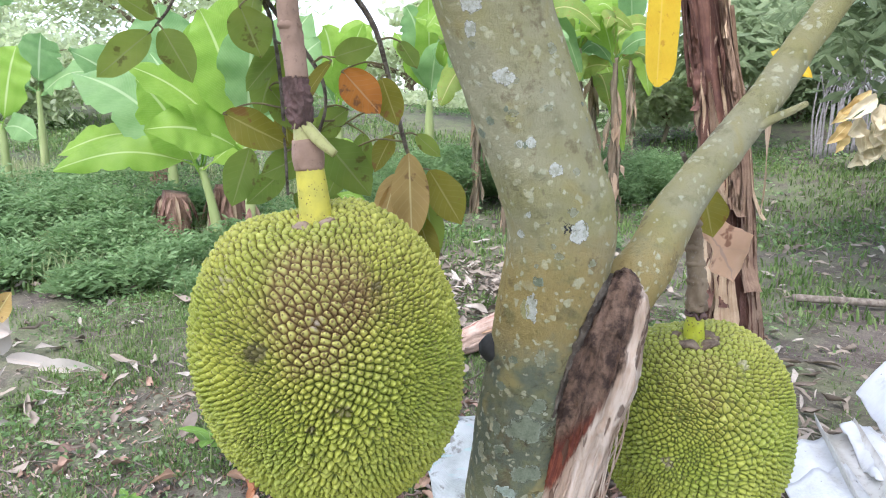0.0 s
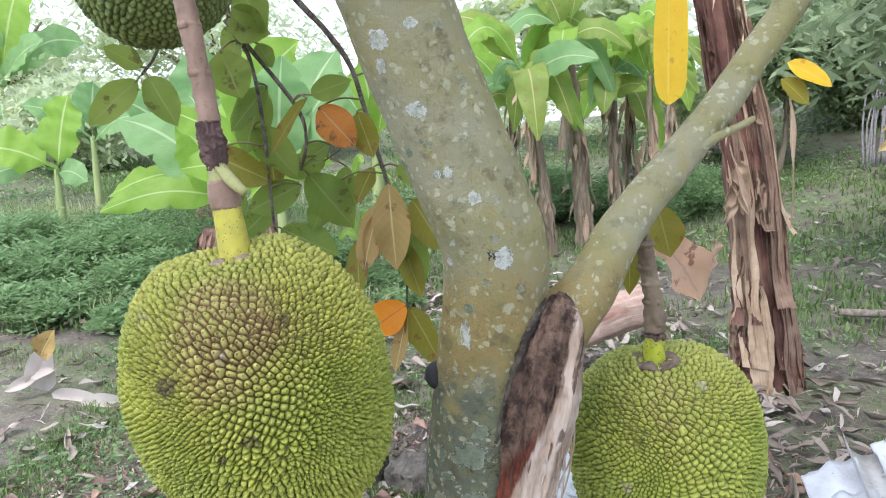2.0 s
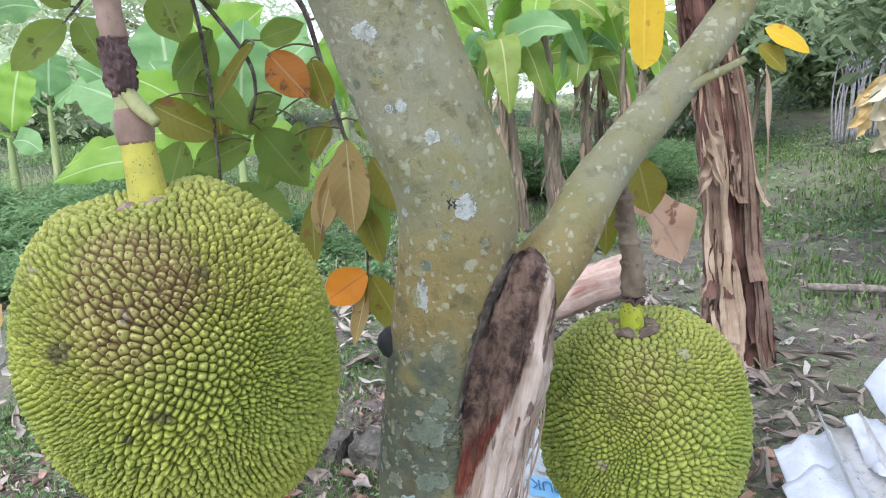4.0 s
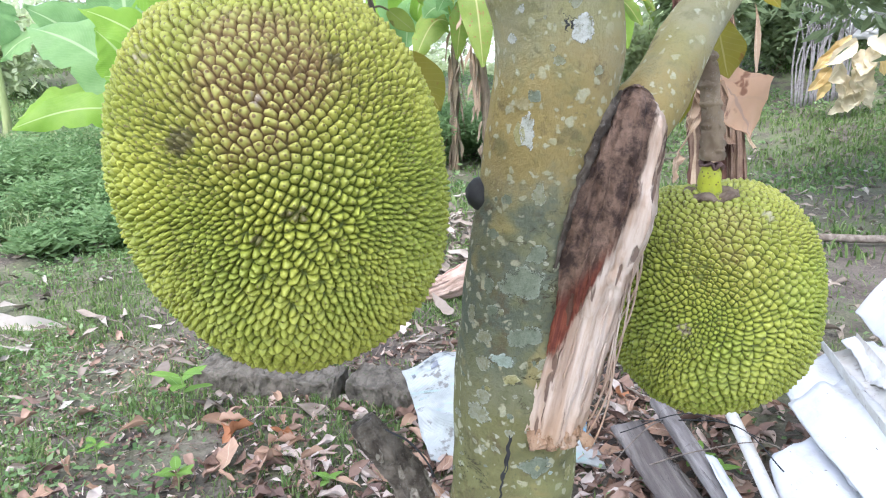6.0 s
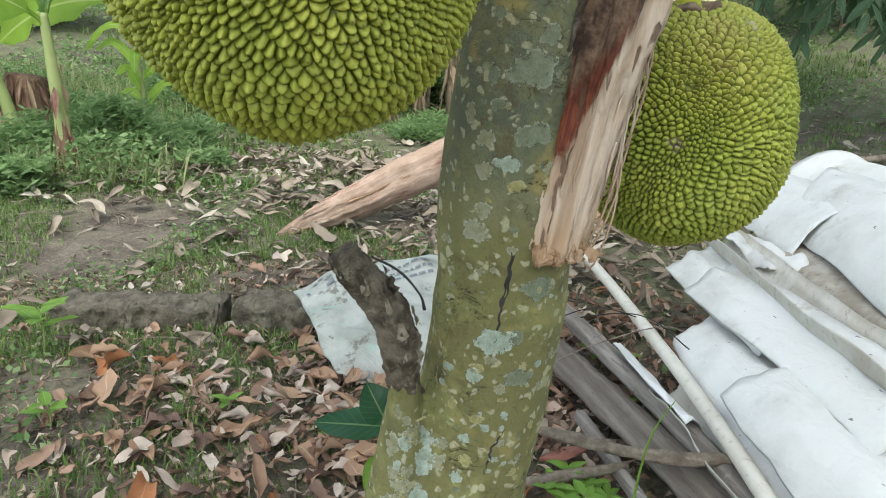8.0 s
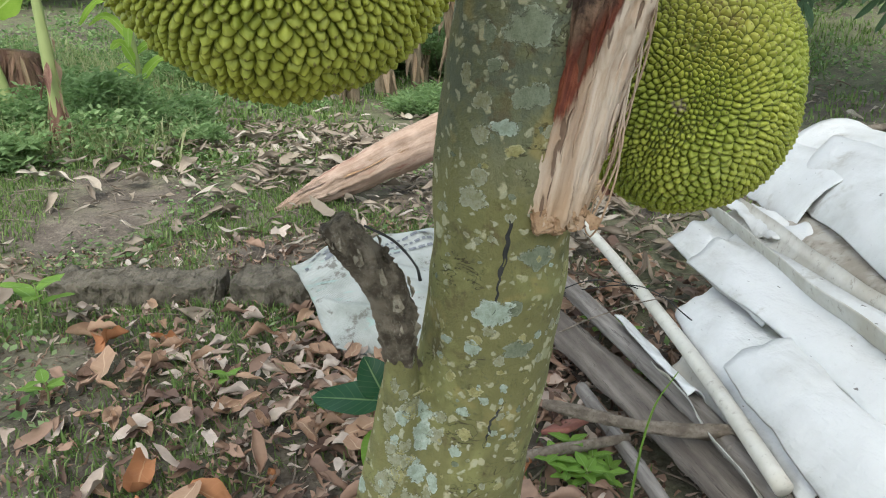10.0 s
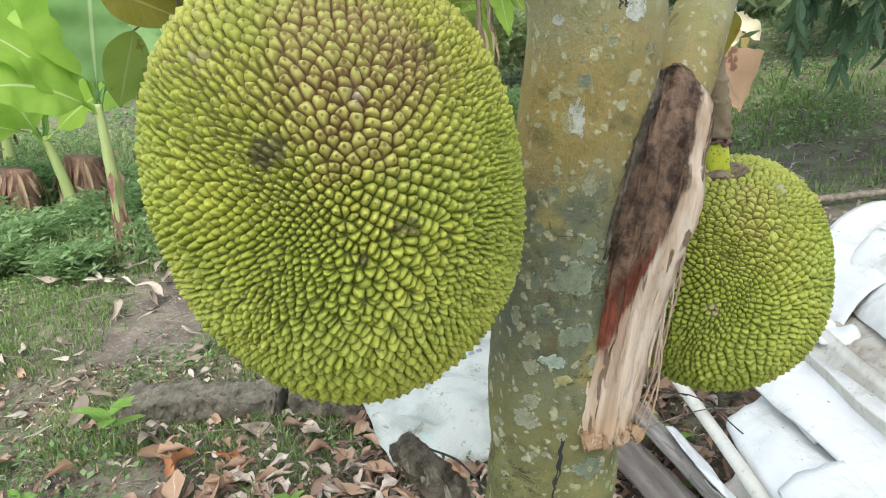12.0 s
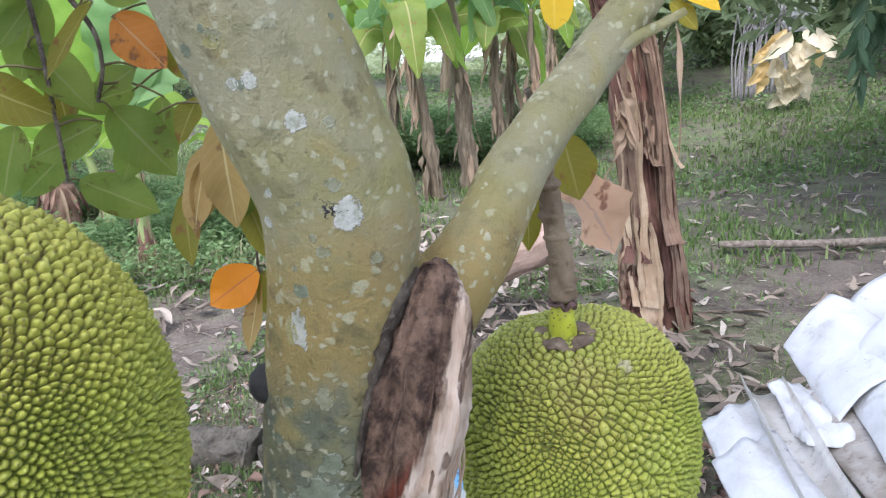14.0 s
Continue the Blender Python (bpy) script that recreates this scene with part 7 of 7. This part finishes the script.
for k in range(16):
    b = np.array((5.15 + r.normal(0, 0.10), 9.0 - 0.02 * k, hz + 0.28 + 0.045 * k))
    part("leaf", roughen(blade(b, b + np.array((r.normal(0, 0.14), -0.12, -r.uniform(0.18, 0.30))), r.uniform(0.20, 0.34), (r.normal(0, 0.3), -1, 0.3), 0.2, 0.1, 0.1, "jack", 14, 8, k, 0.9), 0.03, 7.0, k), M["sunlit_leaf"], heap)
for k, (x0, z0, x1, z1) in enumerate(((5.05, 0.98, 4.72, 0.72), (5.0, 0.90, 4.62, 0.60), (4.85, 0.62, 4.60, 0.36), (5.35, 0.80, 5.50, 0.52), (4.80, 0.50, 4.70, 0.25))):
    part("leaf", roughen(blade((x0, 8.85, hz + z0), (x1, 8.8, hz + z1), 0.16, (0.2, -1, 0.4), 0.3, 0.1, 0.2, "jack", 14, 8, k, 0.8), 0.02, 9.0, k), M["sunlit_yellow"], heap)
bundle = thing("stick_bundle", (5.2, 9.7, gz(5.2, 9.7)), "bundle of grey sticks leaning on the slope", "sticks")
for k in range(30):
    x = 4.85 + 0.025 * k
    z0 = gz(x, 9.7) + 0.05
    part("stick", tube([(x, 9.7, z0 - 0.1), (x + r.normal(0, 0.05), 9.7, z0 + 0.6), (x + r.normal(0, 0.14), 9.62, z0 + r.uniform(0.9, 1.35))], [0.014, 0.012, 0.008], 6, 8), M["stick_pale"], bundle)
solo("plastic_sheet", roughen(slab((5.78, 9.75, gz(5.78, 9.75) + 0.95), (0.42, 0.02, 0.60), 8, (14, 10), 0.004, 0.0, 12, 3, 8), 0.035, 6.0, 2), M["plastic"], (5.78, 9.75, gz(5.78, 9.75)), "crumpled white plastic sheet leaning by the sticks", "plastic sheet")

# ---- trees, shrubs and tall weeds ----
def crown_leaves(centre, radii, count, size, seed, kind="lance", clumps=26, droop=0.6):
    """Many small leaves in uneven clumps."""
    r = np.random.RandomState(seed)
    d = r.normal(0, 1, (clumps, 3))
    d /= np.linalg.norm(d, axis=1)[:, None]
    C = np.asarray(centre) + d * r.uniform(0.35, 1.0, clumps)[:, None] * radii
    S = r.uniform(0.18, 0.42, clumps)
    who = np.arange(count) % clumps
    P = C[who] + r.normal(0, 1, (count, 3)) * radii * (S[who] * 0.6)[:, None]
    a = r.uniform(0, 6.28, count)
    d = np.column_stack([np.cos(a), np.sin(a), -droop * r.uniform(0.2, 1.6, count)])
    d /= np.linalg.norm(d, axis=1)[:, None]
    l = (size * r.uniform(0.6, 1.3, count))[:, None]
    s = np.cross(d, r.normal(0, 1, (count, 3)))
    s /= np.linalg.norm(s, axis=1)[:, None]
    w = l * (0.13 if kind == "lance" else 0.22)
    V = np.stack([P, P + d * l * 0.5 + s * w, P + d * l, P + d * l * 0.5 - s * w], 1).reshape(-1, 3)
    U = np.tile(np.array(((0.5, 0), (1, 0.5), (0.5, 1), (0, 0.5))), (count, 1))
    return V, [(4 * k, 4 * k + 1, 4 * k + 2, 4 * k + 3) for k in range(count)], U


M["bush_leaf"] = leafy("bush_leaf", (0.13, 0.23, 0.08), (0.27, 0.39, 0.17), (0.27, 0.38, 0.16), 0.5, 0.5, 3, per="island")
for k, (x, y, w, t_) in enumerate(((-0.97, 4.95, 0.30, 0.22), (-0.62, 5.15, 0.22, 0.14), (-1.45, 5.05, 0.26, 0.16), (-1.72, 4.45, 0.28, 0.15), (-2.25, 4.85, 0.34, 0.18), (-2.05, 4.15, 0.24, 0.10), (-2.75, 4.4, 0.34, 0.15), (-3.3, 5.0, 0.40, 0.20), (-2.9, 5.7, 0.40, 0.20), (-1.35, 4.15, 0.18, 0.09), (-3.9, 5.8, 0.45, 0.22), (-2.0, 5.9, 0.40, 0.2), (-0.5, 4.75, 0.16, 0.08), (0.1, 8.2, 0.6, 0.35), (0.9, 8.6, 0.6, 0.38), (1.7, 8.5, 0.6, 0.35), (2.4, 8.9, 0.6, 0.35), (-0.7, 7.6, 0.5, 0.3), (1.25, 6.4, 0.3, 0.12))):
    z = gz(x, y)
    bush = thing("weed_bush", (x, y, z), "bushy green garden weeds with small leaves", "weeds", "weed bushes")
    for i in range(5):
        a = 1.26 * i + k
        part("stem", tube([(x, y, z - 0.02), (x + 0.3 * w * math.cos(a), y + 0.3 * w * math.sin(a), z + 0.6 * t_), (x + 0.7 * w * math.cos(a), y + 0.7 * w * math.sin(a), z + 1.3 * t_)], [0.006, 0.004, 0.002], 5, 8), M["stem_green"], bush)
    part("foliage", crown_leaves((x, y, z + 0.75 * t_), np.array((w, w, t_)), int(5200 * (w / 0.3) ** 2), 0.060, 300 + k, "lance", 40, -0.4), M["bush_leaf"], bush)
# a pale young maize plant on the bank
maize = thing("maize_plant", (-0.93, 5.6, gz(-0.93, 5.6)), "young pale green maize plant with strap leaves", "maize plant")
part("stalk", tube([(-0.90, 5.6, gz(-0.9, 5.6)), (-0.91, 5.6, 0.45), (-0.95, 5.6, 0.85)], [0.02, 0.017, 0.01], 10, 14, 0.1), M["stem_green"], maize)
for k in range(9):
    z0, a = 0.25 + 0.07 * k, 2.2 * k
    arched_leaf(maize, (-0.92, 5.6, z0), (-0.92 + 0.34 * math.cos(a), 5.6 + 0.2 * math.sin(a), z0 + 0.12 - 0.2 * (k % 2)), 0.045, "banana", k, 0.35, petiole=0.02)
M["far_leaf"] = leafy("far_leaf", (0.16, 0.23, 0.10), (0.34, 0.41, 0.21), (0.32, 0.38, 0.20), 0.5, 0.5, 3, per="island")
# distant leaves: haze and glare put into a lifted, pale colour
M["hazed_leaf"] = leafy("hazed_leaf", (0.42, 0.51, 0.26), (0.66, 0.72, 0.46), (0.6, 0.64, 0.44), 0.65, 0.5, 3, per="island")


def leafy_tree(name, x, y, height, radii, count, size, seed, mat, label, kind="lance", trunk_r=0.12, lean=(0.0, 0.0)):
    z = gz(x, y)
    t = thing(name, (x, y, z - 0.05), label, "tree" if "tree" in name else "shrub")
    top = np.array((x + lean[0], y + lean[1], z + height))
    part("trunk", tube([(x, y, z - 0.1), (x + 0.1, y, z + height * 0.4), top], [trunk_r, trunk_r * 0.7, trunk_r * 0.3], 10, 14, 0.1), M["stem_grey"], t)
    for k in range(5):
        a = k * 1.3 + seed
        e = top + np.array((math.cos(a) * radii[0] * 0.6, math.sin(a) * radii[1] * 0.6, radii[2] * 0.3 * math.sin(k * 2)))
        s = np.array((x + 0.06, y, z + height * (0.4 + 0.1 * k)))
        part("limb", tube([s, (s + e) / 2 + np.array((0, 0, 0.1)), e], [trunk_r * 0.4, trunk_r * 0.3, trunk_r * 0.12], 7, 8, 0.1), M["stem_grey"], t)
    part("crown", crown_leaves(top, np.asarray(radii), count, size, seed, kind), M[mat], t)
    return t


leafy_tree("shrub", 4.0, 10.3, 1.75, (0.95, 0.8, 0.7), 4000, 0.24, 31, "far_leaf", "dark leafy shrub with drooping narrow leaves", trunk_r=0.05)
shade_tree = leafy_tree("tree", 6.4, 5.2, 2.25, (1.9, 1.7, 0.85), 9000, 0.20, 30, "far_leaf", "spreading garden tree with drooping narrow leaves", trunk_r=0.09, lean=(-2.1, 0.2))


def leafy_spray(parent, start, end, seed, leaves=16, size=0.17):
    """A drooping twig with long pointed leaves on both sides."""
    q = np.random.RandomState(seed)
    a, e = np.asarray(start, float), np.asarray(end, float)
    P = spline([a, (a + e) / 2 + np.array((0, 0, 0.18)), e], 30)
    blades = [tube([a, (a + e) / 2 + np.array((0, 0, 0.18)), e], [0.009, 0.006, 0.003], 5, 14)]
    run = unit(e - a)
    for i in range(leaves):
        b = P[int(6 + 23 * i / max(1, leaves - 1))]
        out = unit(np.cross(run, (0, 0, 1))) * (1 if i % 2 else -1)
        d = unit(out * q.uniform(0.2, 0.8) + run * q.uniform(0.1, 0.6) + np.array((q.normal(0, 0.2), q.normal(0, 0.2), -q.uniform(0.5, 1.2))))
        blades.append(blade(b, b + d * size * q.uniform(0.7, 1.25), size * q.uniform(0.24, 0.34), (q.normal(0, 0.5), -1, 0.5), 0.3, 0.08, 0.04, "jack", 7, 4, i))
    return part("leafy_spray", joined(blades), M["spray_leaf"], parent)


M["spray_leaf"] = leafy("spray_leaf", (0.07, 0.14, 0.075), (0.14, 0.22, 0.115), (0.16, 0.24, 0.13), 0.35, 0.35, 8, per="island")
q = np.random.RandomState(91)
for k in range(52):
    x = q.uniform(3.15, 5.8)
    y = 5.0 + q.normal(0, 0.35) + 0.1 * (x - 3.3)
    low = q.uniform(0.62, 1.15) if k % 3 else q.uniform(0.95, 1.5)
    leafy_spray(shade_tree, (x + q.uniform(0.1, 0.7), y + q.uniform(0.0, 0.4), low + q.uniform(0.45, 0.85)), (x, y, low), 500 + k, 18, 0.20)
# tree added to shade the slope; its crown stays out of view
leafy_tree("tree", 6.9, 4.6, 3.4, (2.9, 1.5, 0.7), 8000, 0.22, 29, "far_leaf", "unseen tall spreading garden tree, added to shade the slope", trunk_r=0.12, lean=(-2.4, -1.4))
leafy_tree("shrub", 7.4, 8.8, 1.5, (1.6, 1.2, 1.0), 9000, 0.20, 32, "far_leaf", "dark leafy shrub with drooping narrow leaves", trunk_r=0.05)
leafy_tree("tree", 7.0, 13.0, 1.5, (1.8, 1.4, 1.1), 14000, 0.16, 33, "far_leaf", "leafy garden tree in the distance", "oval")
leafy_tree("tree", 10.5, 14.0, 1.7, (2.6, 2.0, 1.5), 16000, 0.16, 34, "far_leaf", "leafy garden tree in the distance", "oval")
leafy_tree("tree", -5.5, 15.0, 1.9, (2.6, 2.0, 1.4), 6500, 0.24, 35, "hazed_leaf", "feathery tree against the sky, leaves paled for haze", trunk_r=0.16)
leafy_tree("tree", -10.0, 14.5, 1.9, (2.6, 2.0, 1.5), 6500, 0.24, 36, "hazed_leaf", "feathery tree against the sky, leaves paled for haze", trunk_r=0.16)
leafy_tree("tree", 1.3, 12.8, 2.3, (2.2, 1.2, 1.0), 3200, 0.26, 46, "hazed_leaf", "leafy tree in the distance, leaves paled for haze", "oval", trunk_r=0.1)
leafy_tree("tree", -1.0, 18.0, 1.0, (2.6, 2.0, 0.8), 6000, 0.16, 37, "hazed_leaf", "leafy tree in the distance, leaves paled for haze", "oval", trunk_r=0.16)
leafy_tree("tree", 3.5, 19.0, 1.0, (2.2, 2.0, 0.7), 6000, 0.16, 38, "hazed_leaf", "leafy tree in the distance, leaves paled for haze", "oval", trunk_r=0.16)
leafy_tree("tree", -16.0, 21.0, 2.0, (4.0, 2.5, 1.6), 10000, 0.24, 39, "hazed_leaf", "leafy tree in the distance, leaves paled for haze", trunk_r=0.2)
leafy_tree("shrub", 3.4, 11.6, 0.9, (1.0, 0.9, 0.7), 6000, 0.13, 41, "hazed_leaf", "green garden shrub on the slope, leaves paled for haze", "oval", trunk_r=0.04)
leafy_tree("shrub", 5.6, 11.8, 1.0, (1.2, 0.9, 0.8), 7000, 0.14, 42, "far_leaf", "green garden shrub on the slope", "oval", trunk_r=0.05)
leafy_tree("shrub", 8.6, 11.5, 1.1, (1.4, 1.0, 0.9), 7000, 0.15, 43, "far_leaf", "green garden shrub on the slope", "oval", trunk_r=0.05)
leafy_tree("shrub", -3.4, 11.5, 0.8, (1.4, 0.9, 0.7), 6000, 0.14, 44, "hazed_leaf", "green shrub behind the banana plants, leaves paled for haze", "oval", trunk_r=0.04)
leafy_tree("shrub", -6.4, 11.0, 0.9, (1.5, 0.9, 0.8), 6000, 0.15, 45, "hazed_leaf", "green shrub behind the banana plants, leaves paled for haze", "oval", trunk_r=0.04)
# hedge of scrub that closes the garden
r = np.random.RandomState(77)
hedge = []
for k in range(34):
    a = -1.15 + 2.3 * k / 33
    d = r.uniform(14, 19)
    x, y = d * math.sin(a) * 1.6, d * math.cos(a) * 0.6 + 8.0
    hedge.append(crown_leaves((x, y, gz(x, y) + 0.1), np.array((1.7, 1.0, r.uniform(0.15, 0.35))), 2000, 0.13, 100 + k, "oval", 14))
solo("scrub_hedge", joined(hedge), M["hazed_leaf"], (0, 15, 0), "belt of green scrub behind the garden, leaves paled for haze", "scrub", kind="stuff")
# closing belt behind the camera
back = []
for k in range(16):
    a = math.pi * (0.55 + 0.9 * k / 15)
    x, y = 9 * math.sin(a), 9 * math.cos(a)
    back.append(crown_leaves((x, y, gz(x, y) + 0.7), np.array((1.6, 1.2, 1.0)), 1200, 0.35, 200 + k, "oval", 12))
solo("scrub_behind", joined(back), M["far_leaf"], (0, -9, 0), "belt of green scrub round the garden", "scrub", kind="stuff")
